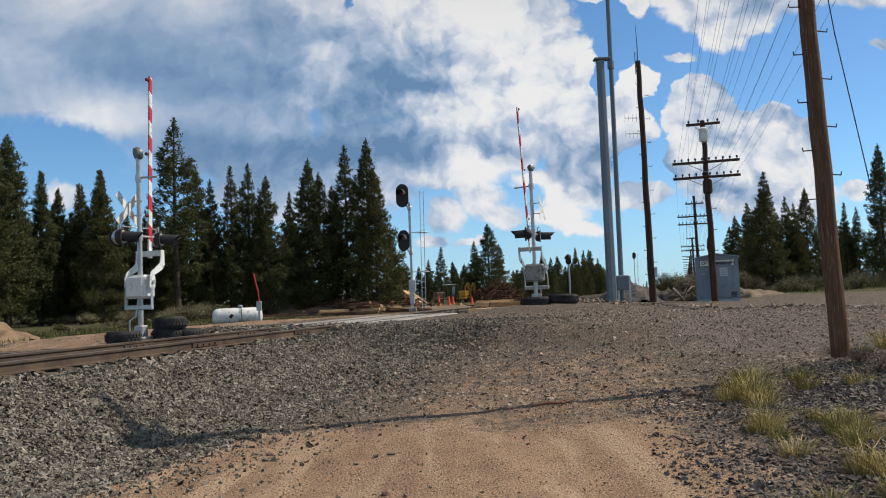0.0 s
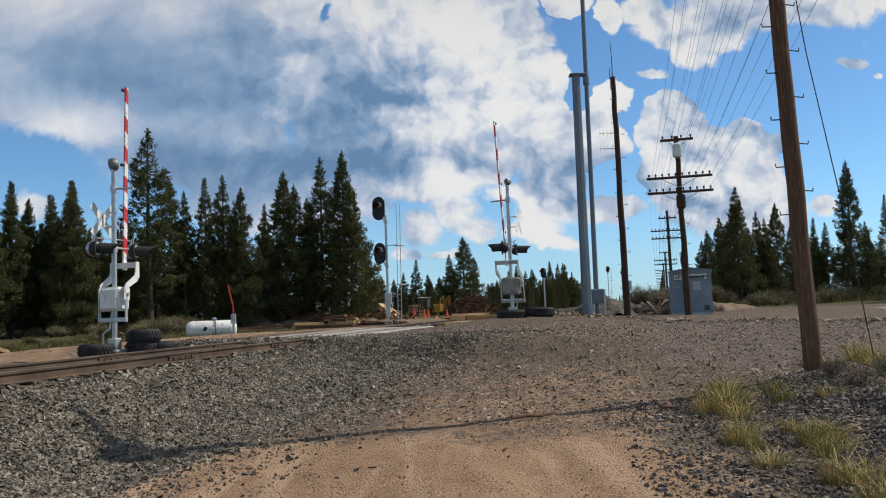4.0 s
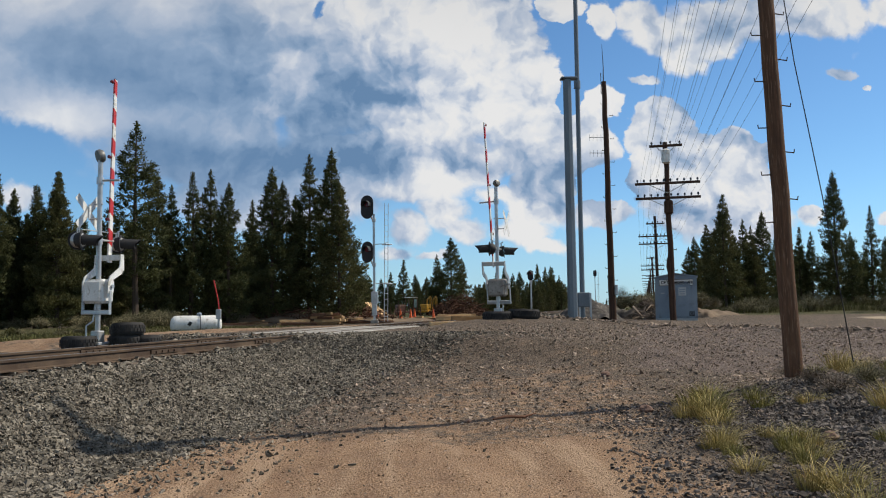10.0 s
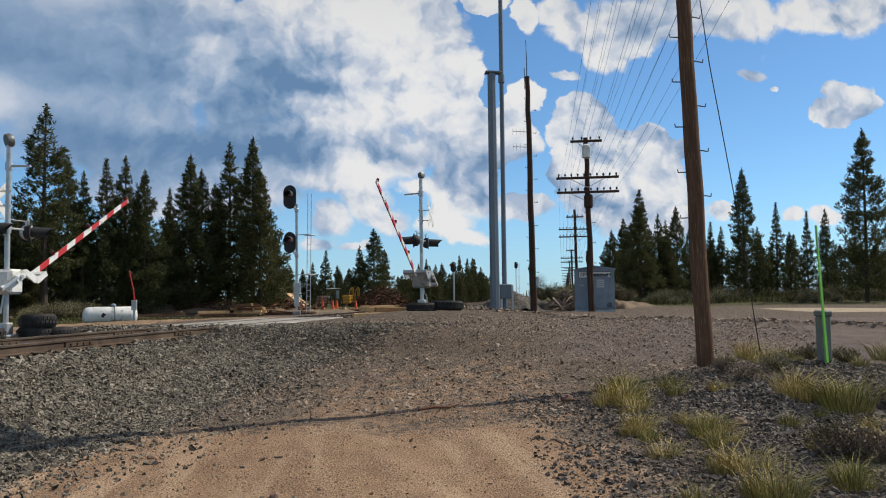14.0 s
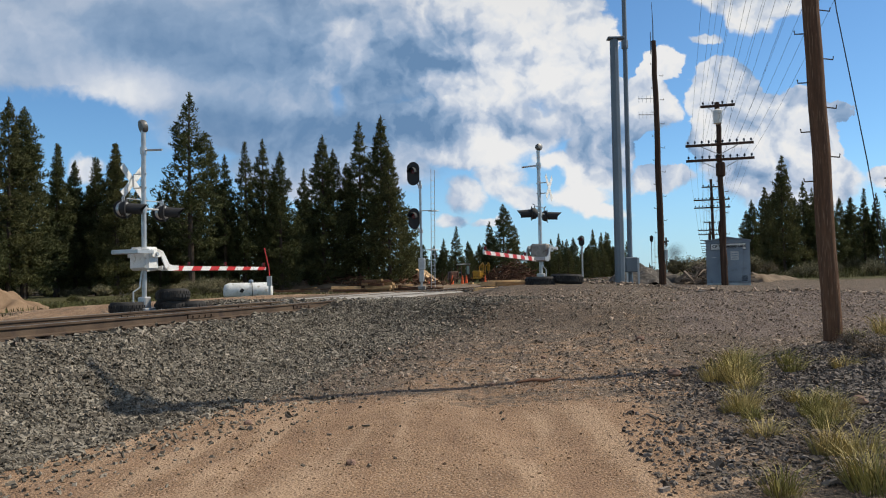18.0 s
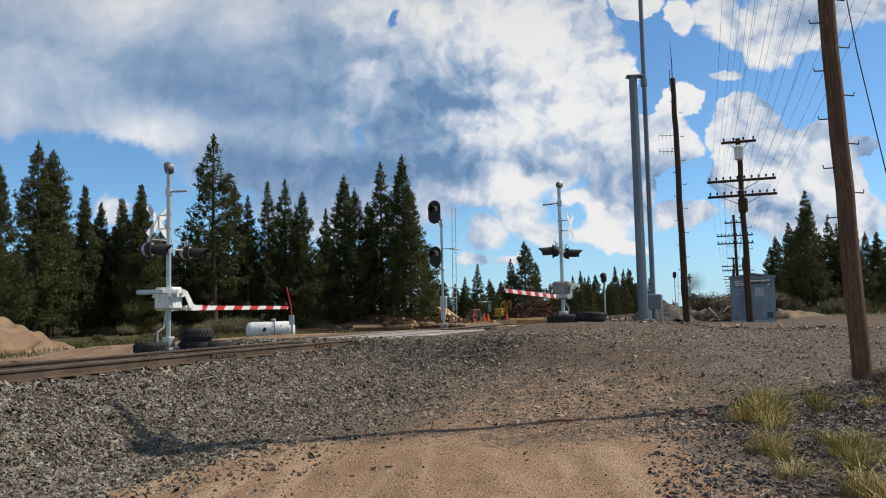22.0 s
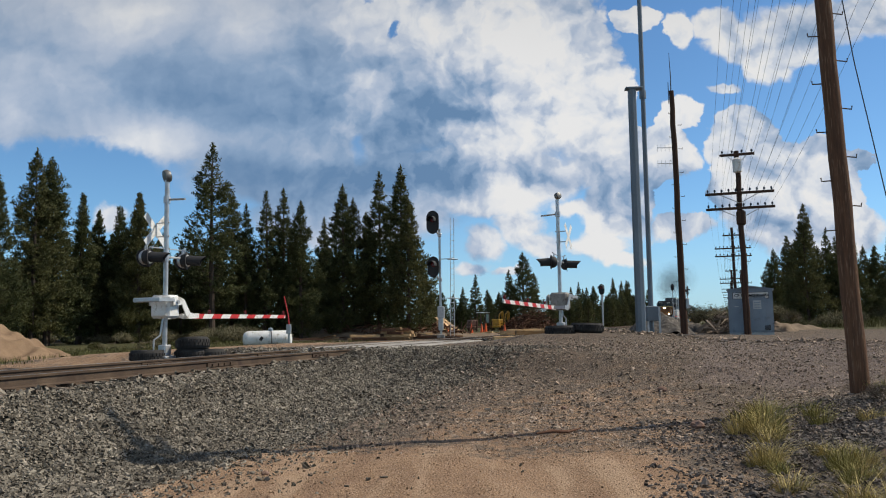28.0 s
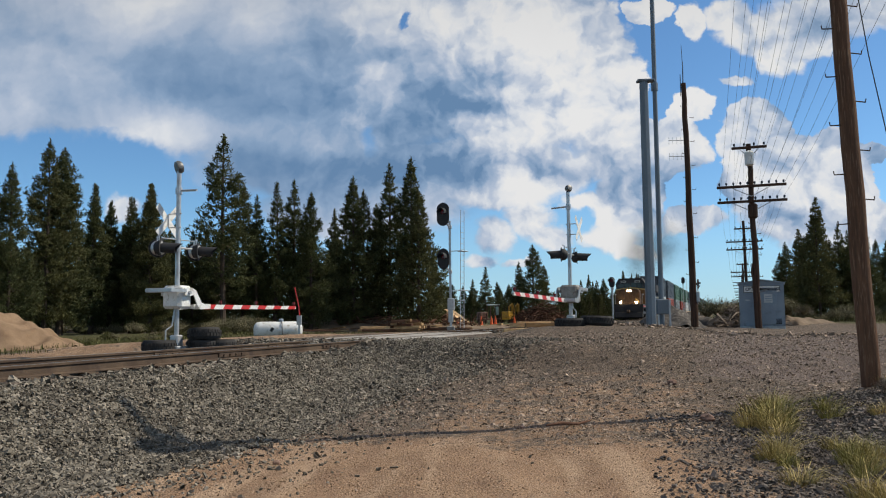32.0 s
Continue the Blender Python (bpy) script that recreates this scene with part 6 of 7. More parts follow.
def tuft_mesh(seed, n, h, r, lean):
    rs = np.random.RandomState(seed)
    a, q = rs.uniform(0, 6.283, n), np.sqrt(rs.uniform(0, 1, n)) * r
    base = np.stack([q * np.cos(a), q * np.sin(a), np.zeros(n) - 0.03], 1)
    out = np.stack([np.cos(a), np.sin(a), np.zeros(n)], 1) * (q / r)[:, None] + rs.normal(0, 0.35, (n, 3)) * (1, 1, 0)
    L = h * rs.uniform(0.25, 1.15, n)
    mid = base + out * (lean * L * 0.35)[:, None] + np.array([0, 0, 1]) * (L * 0.6)[:, None]
    tip = base + out * (lean * L)[:, None] + np.array([0, 0, 1]) * (L * rs.uniform(0.7, 1.0, n))[:, None]
    sd = np.stack([-np.sin(a + 0.7), np.cos(a + 0.7), np.zeros(n)], 1)
    w = rs.uniform(0.003, 0.0065, n)[:, None]
    v = np.stack([base - sd * w, base + sd * w, mid + sd * w * 0.8, mid - sd * w * 0.8, tip + sd * w * 0.15, tip - sd * w * 0.15], 1)
    f = np.array([[0, 1, 2, 3], [3, 2, 4, 5]])[None] + (np.arange(n) * 6)[:, None, None]
    return big_mesh("tuft", v.reshape(-1, 3), f.reshape(-1, 4))


TUFTS = []
for k, (n, h, r, lean, mt) in enumerate(((230, 0.46, 0.20, 0.85, M_GRASS), (200, 0.38, 0.18, 0.95, M_GRASS_GREEN), (250, 0.38, 0.27, 1.15, M_GRASS), (300, 0.52, 0.27, 0.85, M_GRASS_GREEN))):
    me = tuft_mesh(40 + k, n, h, r, lean)
    me.materials.append(mt)
    TUFTS.append(me)


def sage_mesh(seed, h, r, n):
    rs = random.Random(seed)
    sh = Shape()
    for k in range(n):
        a = rs.uniform(0, 6.28)
        q = math.sqrt(rs.random())
        tip = Vector((r * q * math.cos(a), r * q * math.sin(a), h * (1 - 0.5 * q * q) * rs.uniform(0.6, 1.05)))
        mid = tip * 0.5 + Vector((rs.gauss(0, 0.04), rs.gauss(0, 0.04), 0.02))
        sh.tube([(tip.x * 0.1, tip.y * 0.1, -0.03), mid, tip], [0.008, 0.005, 0.002], 3, False)
        for j in range(5):
            c = tip + Vector((rs.gauss(0, 0.05), rs.gauss(0, 0.05), rs.gauss(-0.04, 0.05)))
            d1 = Vector((rs.gauss(0, 1), rs.gauss(0, 1), rs.gauss(0.5, 1))).normalized()
            d2 = d1.orthogonal().normalized()
            sh.add([c - d1 * 0.03, c + d2 * 0.011, c + d1 * 0.03, c - d2 * 0.011], [(0, 1, 2, 3)])
    return sh.mesh("bush")


SAGES = []
for k, (h, r, n, mt) in enumerate(((0.55, 0.5, 170, M_SAGE), (0.42, 0.42, 150, M_TWIG), (0.75, 0.6, 200, M_SAGE), (0.8, 0.62, 260, M_NEEDLE2))):
    me = sage_mesh(60 + k, h, r, n)
    me.materials.append(mt)
    SAGES.append(me)


def put_tuft(x, y, k, s, rz):
    ob = new("grass_tuft", TUFTS[k])
    ob.matrix_world = on(x, y, 0, rz) @ Matrix.Scale(0.84 * s, 4)
    return tagged(ob, "clump of dry yellow-green bunch grass" if k in (0, 2) else "clump of green bunch grass", "grass", "grass clumps on the mound")


def put_bush(x, y, k, s, rz):
    ob = new("sage_bush", SAGES[k])
    ob.matrix_world = on(x, y, 0, rz) @ Matrix.Scale(s, 4)
    return tagged(ob, ("low grey-green sage bush", "low bush of dry grey twigs", "low grey-green sage bush", "dark green shrub before the wood")[k], "bush", "bushes on the mound" if k < 3 else "shrubs before the wood")


def build_weeds():
    rs = random.Random(12)
    edge = ((4.30, 11.50, 0, 1.00), (4.60, 12.20, 2, 0.95), (4.75, 12.90, 0, 0.90), (4.25, 11.00, 2, 0.80), (4.55, 11.50, 1, 0.75), (5.00, 13.30, 2, 0.80), (5.20, 11.70, 1, 0.80),
            (3.55, 9.30, 2, 0.60), (3.60, 8.90, 1, 0.60), (3.75, 9.60, 0, 0.65), (4.15, 8.40, 1, 0.75), (4.40, 8.70, 2, 0.70), (4.30, 9.00, 3, 0.60))
    mound = ((4.47, 11.99, 3, 1.10), (4.07, 11.67, 0, 1.00), (3.64, 9.35, 0, 0.90), (5.40, 12.36, 1, 0.90), (4.47, 9.22, 1, 1.00), (3.41, 8.07, 2, 0.70), (3.70, 7.31, 0, 0.80),
             (3.93, 7.30, 2, 0.90), (3.53, 6.07, 3, 0.90), (3.52, 6.32, 0, 0.80), (2.79, 6.01, 1, 0.80), (6.56, 10.70, 0, 1.30), (6.65, 10.48, 2, 1.20), (6.90, 10.00, 3, 1.35),
             (6.86, 10.26, 1, 1.20), (8.93, 16.35, 0, 1.20))
    verge = ((9.05, 16.08, 2, 1.10), (9.79, 15.96, 1, 0.90), (11.32, 15.04, 3, 1.10), (11.41, 14.72, 1, 1.00), (5.98, 7.78, 2, 1.00), (4.60, 6.70, 1, 0.80), (4.48, 6.45, 3, 0.70),
             (4.52, 9.87, 2, 0.70), (5.68, 9.37, 1, 0.70), (5.23, 8.03, 2, 0.60), (4.63, 9.16, 0, 0.70))
    for x, y, k, s in edge + mound + verge:
        put_tuft(x, y, k, s, rs.uniform(0, 360))
    for x, y, k, s in ((5.26, 7.54, 1, 0.85), (5.29, 7.87, 0, 0.70), (5.38, 7.34, 1, 0.70), (7.96, 10.28, 1, 0.95), (8.07, 9.96, 0, 0.90), (6.36, 11.70, 1, 0.75), (6.46, 12.54, 1, 0.60),
                       (7.45, 15.53, 1, 0.50), (7.18, 12.25, 0, 0.60), (9.92, 15.53, 0, 0.60), (9.03, 13.08, 0, 0.60), (9.73, 11.96, 0, 0.80)):
        put_bush(x, y, k, s, rs.uniform(0, 360))
    for i in range(30):
        x, y = rs.uniform(5.6, 12), rs.uniform(6.8, 15)
        if x > 0.64 * y + 1.2:
            continue
        put_tuft(x, y, rs.randint(0, 3), rs.uniform(0.45, 0.9), rs.uniform(0, 360))
    # brush on the bank beyond the road and along the wood
    for i in range(110):
        x = rs.uniform(20, 75)
        put_bush(x, 58 + 0.12 * x + rs.uniform(-4, 6), rs.choice((0, 2)), rs.uniform(0.8, 1.7), rs.uniform(0, 360))
    for i in range(40):
        put_bush(15.8 + rs.uniform(-1.7, 1.9), 49 + rs.uniform(-4.5, 4.5), rs.choice((0, 1, 2)), rs.uniform(1.0, 1.9), rs.uniform(0, 360)).location.z += 0.6
    for i in range(90):
        at = track(rs.uniform(2, 52), -17.0 - 4.0 * rs.random())
        put_bush(at.x, at.y, rs.choice((3, 0, 0)), rs.uniform(0.3, 0.7), rs.uniform(0, 360))
    for i in range(50):
        x = rs.uniform(-36, -13)
        put_bush(x, 52 - 0.1 * (x + 20) + rs.uniform(-3, 3), rs.choice((0, 2)), rs.uniform(0.8, 1.6), rs.uniform(0, 360))


build_weeds()


def loose_bits():
    st = thing("stick", on(1.55, 11.95, 0.03, 20), "short bent brown stick lying on the dirt", "stick")
    part("wood", Shape().tube([(-0.35, 0, 0), (-0.1, 0.03, 0.02), (0.15, 0.0, 0.0), (0.4, 0.06, 0.03)], [0.015, 0.024, 0.022, 0.01], 8), M_BRUSH, st)
    rs = random.Random(5)
    for x, y, r in ((0.86, 11.95, 0.05), (3.68, 12.4, 0.11), (5.1, 9.6, 0.1), (4.0, 16.2, 0.1), (-0.6, 7.4, 0.05), (1.9, 14.6, 0.06), (-2.1, 9.4, 0.05)):
        bm = bmesh.new()
        bmesh.ops.create_icosphere(bm, subdivisions=2, radius=r)
        for v in bm.verts:
            v.co *= rs.uniform(0.78, 1.12)
            v.co.z *= 0.7
        me = bpy.data.meshes.new("rock")
        bm.to_mesh(me)
        bm.free()
        me.materials.append(M_ROCK)
        ob = new("rock", me)
        ob.matrix_world = on(x, y, r * 0.35, rs.uniform(0, 360))
        tagged(ob, "reddish-brown loose rock on the gravel", "rock", "loose rocks")


M_ROCK = material("reddish_rock", (0.26, 0.17, 0.13), (0.19, 0.125, 0.10), 0.9, 0, 8, 60, 0.4)
loose_bits()



def tall_grass(name, x, y, h, mat, label, seed):
    """Standing dry grass and weeds, too many to count."""
    rs = np.random.RandomState(seed)
    n = len(x)
    base = np.stack([x, y, height(x, y) - 0.03], 1)
    L = h * rs.uniform(0.4, 1.1, n)
    a = rs.uniform(0, 6.283, n)
    out = np.stack([np.cos(a), np.sin(a), np.zeros(n)], 1)
    sd = np.stack([-np.sin(a), np.cos(a), np.zeros(n)], 1) * rs.uniform(0.006, 0.016, n)[:, None]
    mid = base + out * (0.12 * L)[:, None] + np.array([0, 0, 1.0]) * (0.6 * L)[:, None]
    tip = base + out * (rs.uniform(0.1, 0.6, n) * L)[:, None] + np.array([0, 0, 1.0]) * L[:, None]
    v = np.stack([base - sd, base + sd, mid + sd * 0.8, mid - sd * 0.8, tip + sd * 0.2, tip - sd * 0.2], 1)
    f = np.array([[0, 1, 2, 3], [3, 2, 4, 5]])[None] + (np.arange(n) * 6)[:, None, None]
    me = big_mesh(name, v.reshape(-1, 3), f.reshape(-1, 4))
    me.materials.append(mat)
    return tagged(new(name, me), label, "grass", kind="stuff")


M_WEED = material("dull_olive_weeds", (0.115, 0.105, 0.042), (0.070, 0.076, 0.028), 0.85, 0, 0.5, 8, 0, per="island")


def build_grass():
    rs = np.random.RandomState(77)
    n = 42000
    s, d = rs.uniform(2, 46, n), -8.5 - 13 * rs.beta(1.5, 1.4, n)
    xy = st_to_xy(s, d)
    k = waves(xy[:, 0], xy[:, 1], 0.7, 55) + rs.normal(0, 0.5, n) > -0.35
    tall_grass("weeds", xy[k, 0], xy[k, 1], 0.20, M_WEED, "olive weeds and dry grass before the wood", 5)
    n = 22000
    x = rs.uniform(18, 75, n)
    y = 55 + 0.1 * x + rs.uniform(0, 10, n)
    tall_grass("weeds", x, y, 0.5, M_WEED, "olive brush and dry grass beyond the sandy road", 6)


build_grass()

# ---- the train ----
# yellow taken darker: the shade on the train's front is in the colour
M_LOCO = material("armour_yellow_paint", (0.20, 0.080, 0.014), (0.14, 0.058, 0.011), 0.4, 0, 1.5, 30, 0.04, c3=(0.35, 0.18, 0.04))
M_LOCO_GREY = material("loco_roof_grey", (0.028, 0.028, 0.031), (0.02, 0.02, 0.022), 0.75, 0, 1.5, 30, 0.05)
M_LAMP = material("headlight_glow", (1, 0.9, 0.7), (1, 0.9, 0.7), 0.3, 0, 2, 10, 0, emit=(1.0, 0.78, 0.45), power=40)
M_LOCO_DARK = material("loco_near_black", (0.022, 0.022, 0.026), (0.035, 0.034, 0.036), 0.5, 0, 1.5, 30, 0.04)
M_LOCO_PALE = material("pale_yellow_stripe", (0.72, 0.48, 0.16), (0.6, 0.4, 0.13), 0.5, 0, 1.5, 30, 0.02)
M_BOARD = material("white_number_board", (0.7, 0.7, 0.65), (0.6, 0.6, 0.55), 0.4, 0, 2, 10, 0)


# dark brown in place of yellow; the nose's shade is painted in
M_LOCO_NOSE = material("shaded_nose_paint", (0.095, 0.046, 0.018), (0.060, 0.031, 0.015), 0.7, 0, 1.5, 30, 0.04)


def locomotive():
    """Front at y = 0, facing -y; rails at z = 0."""
    g = thing("locomotive", pose(*track(717, 0, RAIL_Z), 0, 0, TRACK_TURN), "yellow and grey diesel locomotive with its headlights lit", "locomotive")
    L = 22.0
    part("frame", Shape().box((0, L / 2, 1.45), (3.0, L - 0.6, 0.42), None, 0.04), M_BLACK, g, "black underframe")
    part("pilot", Shape().prism([(-1.5, 0.15), (1.5, 0.15), (1.5, 1.65), (-1.5, 1.65)], 0.25, pose(0, 0.25, 0)).box((0, 0.12, 0.5), (2.9, 0.3, 0.6), pose(0, 0, 0, -20), 0.03), M_BLACK, g, "black snow plough pilot")
    part("coupler", Shape().box((0, -0.25, 0.9), (0.3, 0.7, 0.3), None, 0.05), M_RUST, g)
    part("nose", Shape().prism([(-1.1, 1.65), (1.1, 1.65), (1.1, 3.05), (0.85, 3.3), (-0.85, 3.3), (-1.1, 3.05)], 1.7, pose(0, 1.75, 0)), M_LOCO_NOSE, g, "yellow nose with its shade painted in as dark brown")
    part("nose_door", Shape().box((0.35, 0.88, 2.35), (0.62, 0.05, 1.3), None, 0.02), M_LOCO_NOSE, g)
    cab = part("cab", Shape().prism([(-1.55, 1.65), (1.55, 1.65), (1.55, 3.34), (-1.55, 3.34)], 2.6, pose(0, 3.6, 0)), M_LOCO, g, "yellow lower cab")
    part("cab_top", Shape().prism([(-1.55, 3.34), (1.55, 3.34), (1.55, 3.85), (1.2, 4.42), (-1.2, 4.42), (-1.55, 3.85)], 2.6, pose(0, 3.6, 0)), M_LOCO_DARK, g, "near-black upper cab")
    part("brow_stripe", Shape().prism([(-1.56, 3.22), (0, 3.44), (1.56, 3.22), (1.56, 3.34), (0, 3.58), (-1.56, 3.34)], 0.04, pose(0, 2.28, 0)), M_LOCO_PALE, g, "pale yellow chevron")
    # flat strip that stands in for a slanting pale handrail
    part("nose_rail_strip", Shape().prism([(-0.1, 2.9), (0.05, 2.9), (1.08, 1.75), (1.08, 1.95)], 0.03, pose(0, 0.885, 0)), M_LOCO_PALE, g, "pale diagonal handrail, made as a flat strip")
    part("cab_roof", Shape().prism([(-1.58, 3.82), (-1.2, 4.42), (1.2, 4.42), (1.58, 3.82), (1.6, 3.9), (1.22, 4.52), (-1.22, 4.52), (-1.6, 3.9)], 2.75, pose(0, 3.6, 0)), M_LOCO_GREY, g, "dark grey cab roof")
    for x in (-1.0, -0.36, 0.36, 1.0):
        part("windscreen", Shape().box((x, 2.28, 3.72), (0.56, 0.04, 0.52), None, 0.03), M_GLASS, cab, "dark windscreen")
    for sx in (-1.56, 1.56):
        part("side_window", Shape().box((sx, 3.6, 3.35), (0.04, 1.1, 0.6), None, 0.02), M_GLASS, cab, "dark side window")
    part("number_board", Shape().box((-0.75, 2.27, 4.16), (0.55, 0.05, 0.2)).box((0.75, 2.27, 4.16), (0.55, 0.05, 0.2)), M_BOARD, cab, "white number boards")
    for sx in (-0.75, 0.75):
        part("number_bar", Shape().box((sx, 2.235, 4.16), (0.4, 0.02, 0.09)), M_BLACK, cab, "bar in place of a number")
    part("hood", Shape().box((0, 13.0, 2.75), (2.0, 16.2, 2.2), None, 0.06), M_LOCO, g, "long yellow engine hood")
    part("hood_roof", Shape().box((0, 13.0, 4.05), (2.3, 16.2, 0.5), None, 0.12), M_LOCO_GREY, g, "grey hood roof")
    part("radiator", Shape().box((0, 19.3, 3.85), (3.0, 3.6, 0.9), None, 0.05), M_LOCO_GREY, g, "wide radiator section")
    for k in range(10):
        part("hood_door", Shape().box((1.02, 6.4 + 1.25 * k, 2.6), (0.03, 1.1, 1.6), None, 0.01), M_LOCO, g)
    part("exhaust", Shape().box((0, 10.5, 4.4), (0.7, 0.9, 0.25), None, 0.04), M_BLACK, g, "exhaust stack")
    part("fuel_tank", Shape().box((0, 11, 0.75), (2.6, 6.0, 0.95), None, 0.15), M_BLACK, g)
    part("stripe", Shape().box((1.505, L / 2, 1.45), (0.02, L - 0.8, 0.12)).box((-1.505, L / 2, 1.45), (0.02, L - 0.8, 0.12)), M_RED, g, "red sill stripe")
    for y0 in (4.3, 17.7):
        tk = part("truck", Shape().box((-1.05, y0, 0.75), (0.2, 4.6, 0.4), None, 0.05).box((1.05, y0, 0.75), (0.2, 4.6, 0.4), None, 0.05), M_LOCO_GREY, g, "three-axle truck")
        for k in (-1.7, 0, 1.7):
            for sx in (-0.78, 0.78):
                part("wheel", Shape().lathe([(0.06, -0.07), (0.5, -0.07), (0.53, 0.06), (0.06, 0.06)], pose(sx, y0 + k, 0.53, 0, 90, 0), 18), M_RUST, tk)
    hl = Shape()
    for x in (-0.14, 0.14):
        hl.lathe([(0.09, 0), (0.1, 0.04), (0.03, 0.06)], pose(x, 0.88, 3.12, 90), 12)
    part("headlight", hl, M_LAMP, g, "lit headlight")
    for sx in (-0.80, 0.80):
        part("ditch_light", Shape().lathe([(0.12, 0), (0.13, 0.05), (0.04, 0.08)], pose(sx, 0.1, 1.85, 90), 14), M_LAMP, g, "lit ditch light")
    for sx in (-1.4, 1.4):
        hr = Shape().tube([(sx, 0.35, 1.7), (sx, 0.35, 2.75), (sx, 2.2, 2.75)], 0.022, 6).tube([(sx, 5.2, 2.7), (sx, 21.5, 2.7)], 0.022, 6)
        for k in range(9):
            hr.tube([(sx, 5.2 + 2 * k, 1.66), (sx, 5.2 + 2 * k, 2.7)], 0.018, 6)
        part("handrail", hr, M_BOARD, g, "pale handrail")
    part("steps", Shape().box((-1.35, 0.5, 0.9), (0.3, 0.5, 1.0)).box((1.35, 0.5, 0.9), (0.3, 0.5, 1.0)), M_BLACK, g)
    part("front_rail", Shape().tube([(-1.35, 0.15, 1.7), (-1.35, 0.15, 2.7), (-0.4, 0.15, 2.75), (-0.4, 0.15, 1.75)], 0.022, 6).tube([(1.35, 0.15, 1.7), (1.35, 0.15, 2.7), (0.4, 0.15, 2.75), (0.4, 0.15, 1.75)], 0.022, 6), M_LOCO_NOSE, g, "dark front railing")
    return g


CONTAINER_PAINT = [material("container_" + n, c, tuple(v * 0.8 for v in c), 0.6, 0, 1, 14, 0.1, c3=tuple(v * 0.55 for v in c)) for n, c in
                   (("slate", (0.075, 0.095, 0.12)), ("white", (0.62, 0.62, 0.6)), ("rust_red", (0.36, 0.075, 0.045)), ("green", (0.085, 0.17, 0.12)), ("blue", (0.06, 0.12, 0.25)), ("grey", (0.24, 0.25, 0.26)))]


def container(parent, z, h, L, y0, mat, name):
    t = part(name, Shape().box((0, y0 + L / 2, z + h / 2), (2.38, L - 0.1, h - 0.06)), mat, parent, "corrugated steel container")
    ribs = Shape()
    for k in range(int(L / 0.6)):
        for sx in (-1.2, 1.2):
            ribs.box((sx, y0 + 0.4 + 0.6 * k, z + h / 2), (0.05, 0.3, h - 0.36))
    for k in range(6):
        ribs.box((-0.95 + 0.38 * k, y0 + 0.03, z + h / 2), (0.2, 0.05, h - 0.36))
    part("corrugation", ribs, mat, t)
    fr = Shape()
    for sx in (-1.17, 1.17):
        for yy in (y0 + 0.06, y0 + L - 0.06):
            fr.box((sx, yy, z + h / 2), (0.12, 0.12, h))
        fr.box((sx, y0 + L / 2, z + h - 0.06), (0.1, L, 0.12)).box((sx, y0 + L / 2, z + 0.06), (0.1, L, 0.12))
    part("corner_frame", fr, mat, t)
    return t


def well_car(i, top, bottom):
    g = thing("container_car", pose(*track(717, 0, RAIL_Z), 0, 0, TRACK_TURN), "well car with two stacked containers", "freight car", "cars of the train")
    L = 17.4
    part("well_frame", Shape().box((-1.42, L / 2, 0.75), (0.12, 13.2, 0.7), None, 0.03).box((1.42, L / 2, 0.75), (0.12, 13.2, 0.7), None, 0.03).box((0, 1.3, 1.0), (2.6, 1.9, 0.25)).box((0, L - 1.3, 1.0), (2.6, 1.9, 0.25)), M_YELLOW if i % 3 else M_RUST, g, "yellow well car sides")
    for y0 in (1.0, L - 1.0):
        tk = part("truck", Shape().box((-1.0, y0, 0.5), (0.18, 2.4, 0.3), None, 0.04).box((1.0, y0, 0.5), (0.18, 2.4, 0.3), None, 0.04), M_RUST, g, "two-axle truck")
        for k in (-0.88, 0.88):
            for sx in (-0.76, 0.76):
                part("wheel", Shape().lathe([(0.06, -0.06), (0.43, -0.06), (0.46, 0.05), (0.06, 0.05)], pose(sx, y0 + k, 0.46, 0, 90, 0), 14), M_RUST, tk)
    container(g, 0.45, 2.6, 12.2, 2.6, CONTAINER_PAINT[bottom], "lower_container")
    container(g, 3.07, 2.75, 14.6 if i % 4 == 1 else 12.2, 1.4 if i % 4 == 1 else 2.6, CONTAINER_PAINT[top], "upper_container")
    return g


LOCO = locomotive()
CARS = [(well_car(0, 0, 1), 23.0)]
for k, (a, b) in enumerate(((0, 2), (3, 5), (3, 2), (3, 1), (0, 5), (5, 3), (3, 0), (4, 5), (0, 3), (3, 3), (5, 2), (3, 4))):
    CARS.append((well_car(k + 1, a, b), 23.0 + 17.9 * (k + 1)))
for k in range(10):
    src = CARS[1 + k % 8][0]
    CARS.append((copy_thing(src, src.matrix_basis), 23.0 + 17.9 * (13 + k)))



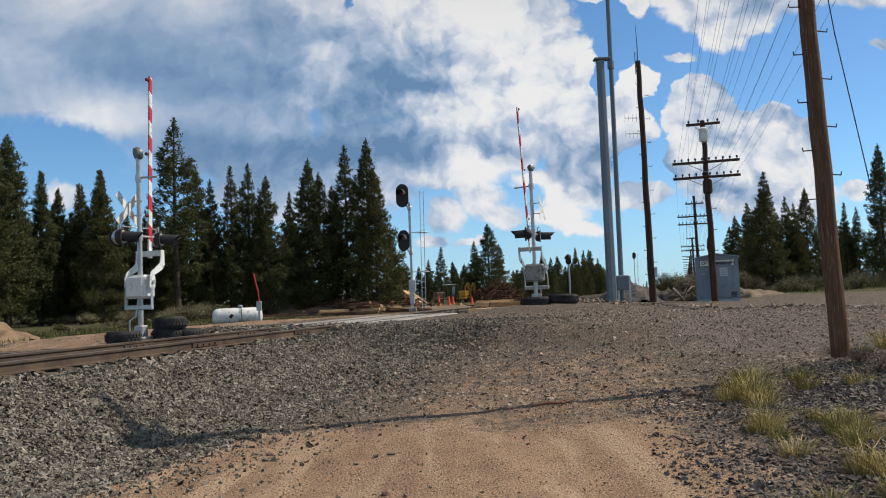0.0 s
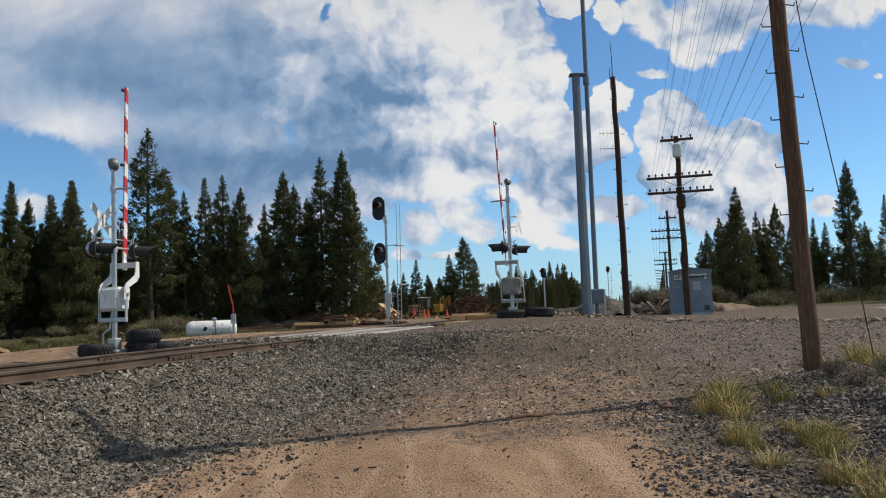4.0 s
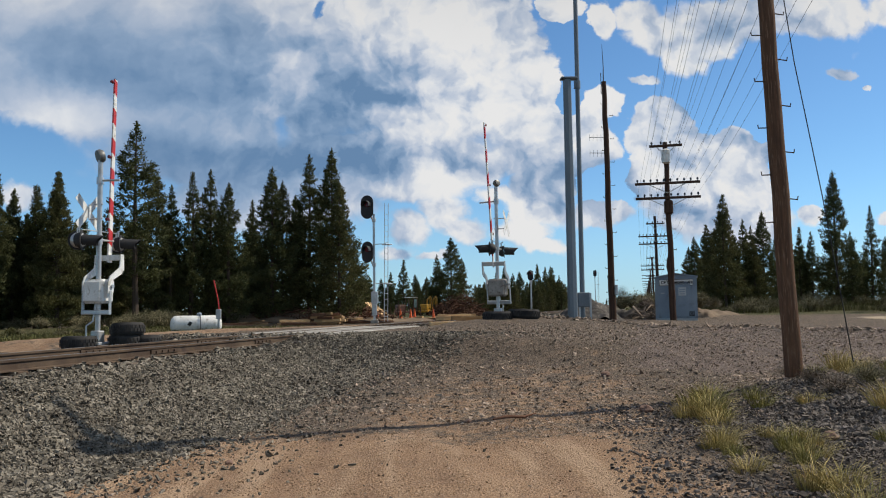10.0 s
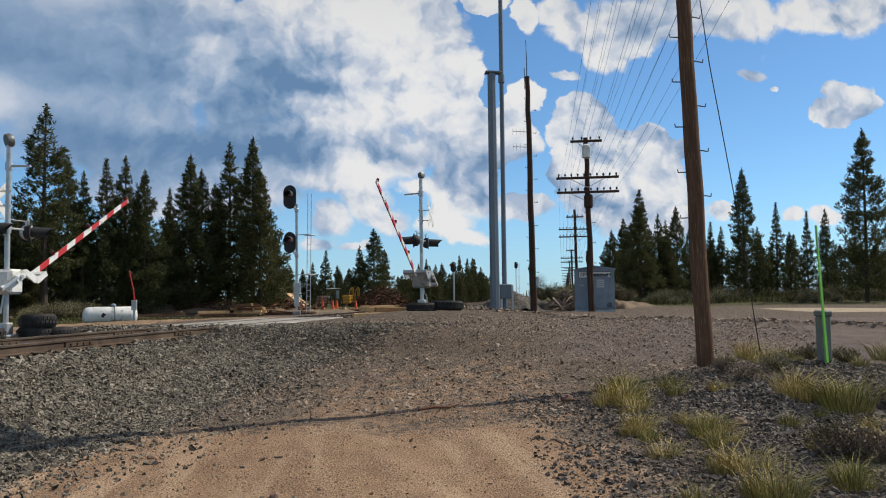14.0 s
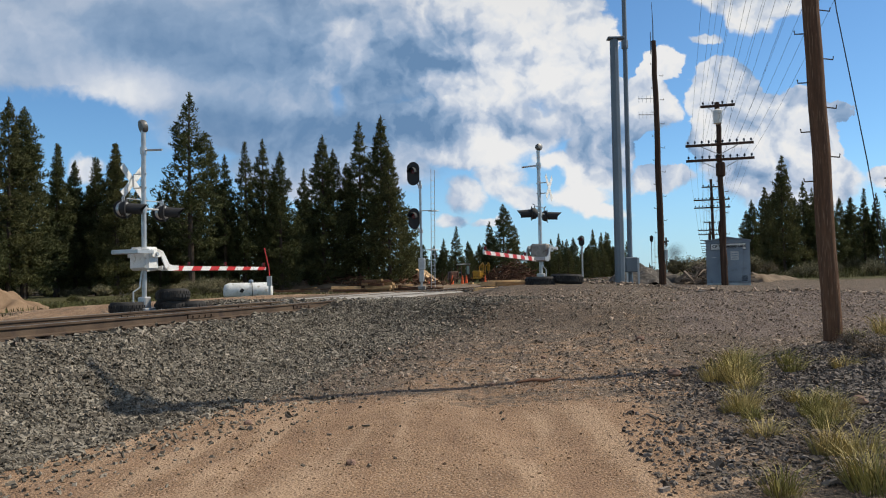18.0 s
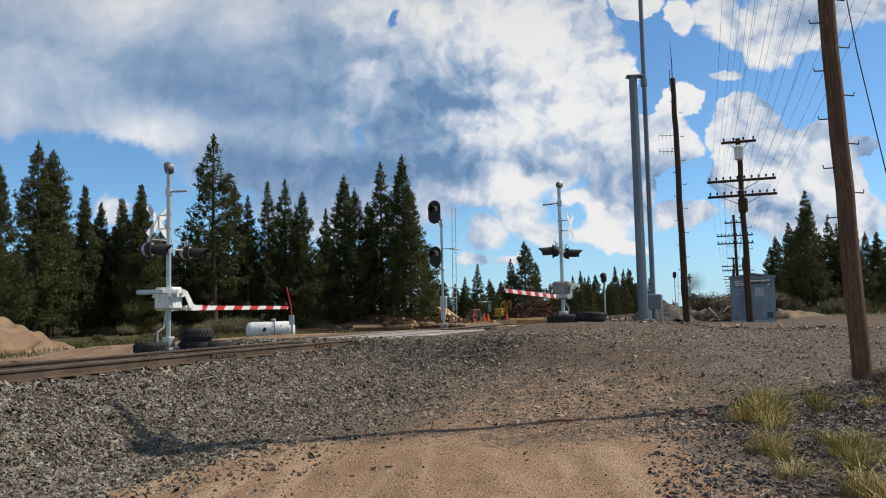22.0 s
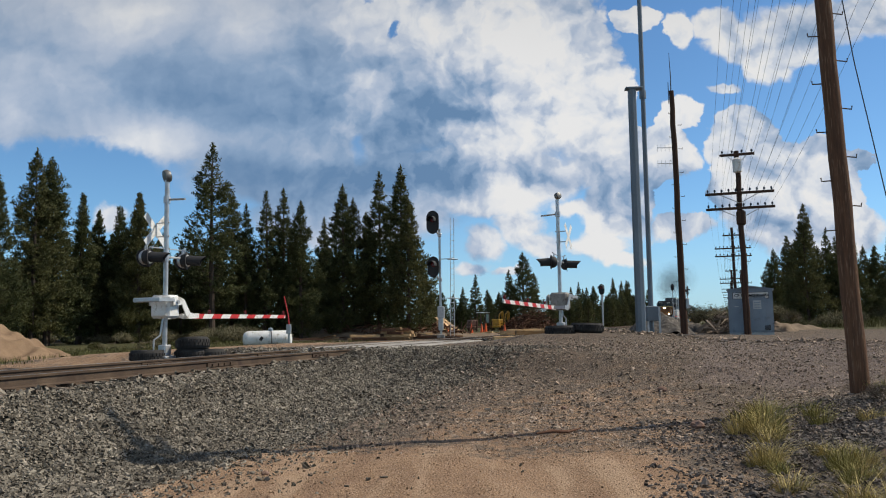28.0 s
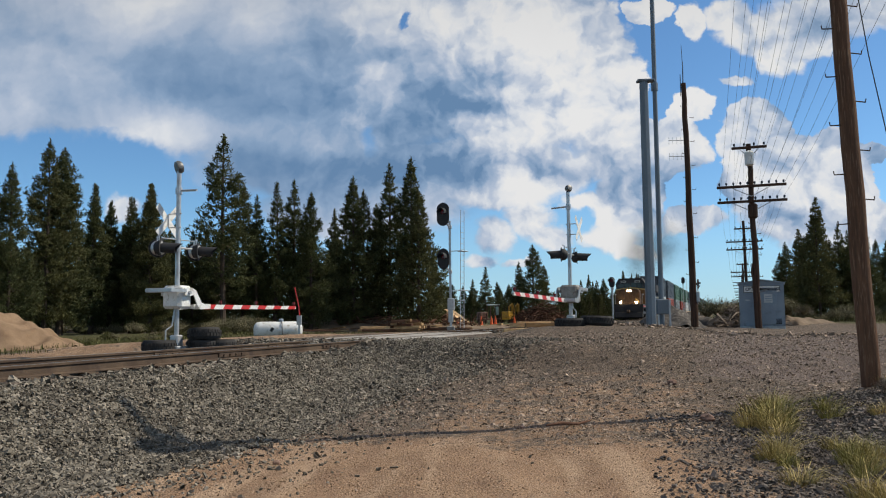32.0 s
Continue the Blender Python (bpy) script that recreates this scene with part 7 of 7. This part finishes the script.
def smoke_material():
    mt = bpy.data.materials.new("thin_exhaust_smoke")
    mt.use_nodes = True
    nt = mt.node_tree
    N, L = nt.nodes.new, nt.links.new
    b = nt.nodes["Principled BSDF"]
    b.inputs["Base Color"].default_value = (0.24, 0.21, 0.19, 1)
    b.inputs["Roughness"].default_value = 1.0
    b.inputs["Specular IOR Level"].default_value = 0.0
    tc = N("ShaderNodeTexCoord")
    gr = N("ShaderNodeTexGradient")
    gr.gradient_type = "SPHERICAL"
    L(tc.outputs["Object"], gr.inputs[0])
    nz = N("ShaderNodeTexNoise")
    nz.inputs["Scale"].default_value, nz.inputs["Detail"].default_value = 2.2, 5.0
    L(tc.outputs["Object"], nz.inputs["Vector"])
    mu = N("ShaderNodeMath")
    mu.operation = "MULTIPLY"
    L(gr.outputs["Fac"], mu.inputs[0])
    L(nz.outputs["Fac"], mu.inputs[1])
    m2 = N("ShaderNodeMath")
    m2.operation = "MULTIPLY"
    L(mu.outputs[0], m2.inputs[0])
    m2.inputs[1].default_value = 0.6
    L(m2.outputs[0], b.inputs["Alpha"])
    return mt


def exhaust_smoke():
    """Thin dark puffs over the stack, each of a few soft veils set one behind another."""
    g = thing("exhaust_smoke", pose(*track(717, 0, RAIL_Z), 0, 0, TRACK_TURN), "thin dark grey exhaust haze above the locomotive", "smoke")
    mt = smoke_material()
    rs = random.Random(3)
    disc = Shape().add([(0, 0, 0)] + [(math.cos(6.2832 * k / 24), math.sin(6.2832 * k / 24), 0) for k in range(24)], [(0, k + 1, (k + 1) % 24 + 1) for k in range(24)])
    me = disc.mesh("puff")
    me.materials.append(mt)
    for k in range(6):
        t = k / 5
        for j in range(1):
            ob = new("puff", me)
            ob.parent = g
            r = 1.9 + 3.0 * t + rs.uniform(-0.3, 0.3)
            ob.matrix_local = pose(rs.uniform(-0.8, 0.8) + 1.6 * t, 9.5 + 13 * t + 1.5 * j, 5.2 + 4.8 * t ** 0.7 + rs.uniform(-0.6, 0.6), 90 + rs.uniform(-12, 12), 0, rs.uniform(-15, 15)) @ Matrix.Scale(r, 4)
    return g


SMOKE = exhaust_smoke()
CARS.append((SMOKE, 0.0))

# ---- what moves ----
FRONT = ((0.0, 716.0), (8.0, 559.5), (16.0, 403.0), (24.0, 246.5), (28.0, 168.3), (32.0, 90.0))   # seconds; the train's front, metres along the track
ARM_FAR = ((0.0, 88.5), (9.0, 88.5), (11.0, 88), (11.5, 77), (12.0, 66), (12.5, 55), (13.0, 46), (13.5, 38), (14.0, 30), (14.5, 23), (15.3, 10), (16.2, 1), (16.5, 0), (17.0, 0), (32.0, 0))
ARM_NEAR = ((0.0, 80), (9.0, 80), (11.0, 79.5), (11.5, 71), (12.0, 62), (12.5, 56), (13.0, 46), (13.5, 39), (14.0, 32), (14.5, 25), (15.3, 14), (16.2, 5), (16.5, 3.5), (17.0, 1.5), (32.0, 1.5))


def motions():
    for ob, back in [(LOCO, 0.0)] + CARS:
        walk(ob, [(t, pose(*track(s + back, 0, RAIL_Z), 0, 0, TRACK_TURN)) for t, s in FRONT])
    for arm, z, rows in ((arm_far, PIVOT, ARM_FAR), (arm_near, PIVOT - 0.28, ARM_NEAR)):
        walk(arm, [(t, pose(0, 0, z, 0, -a, 0)) for t, a in rows])


motions()
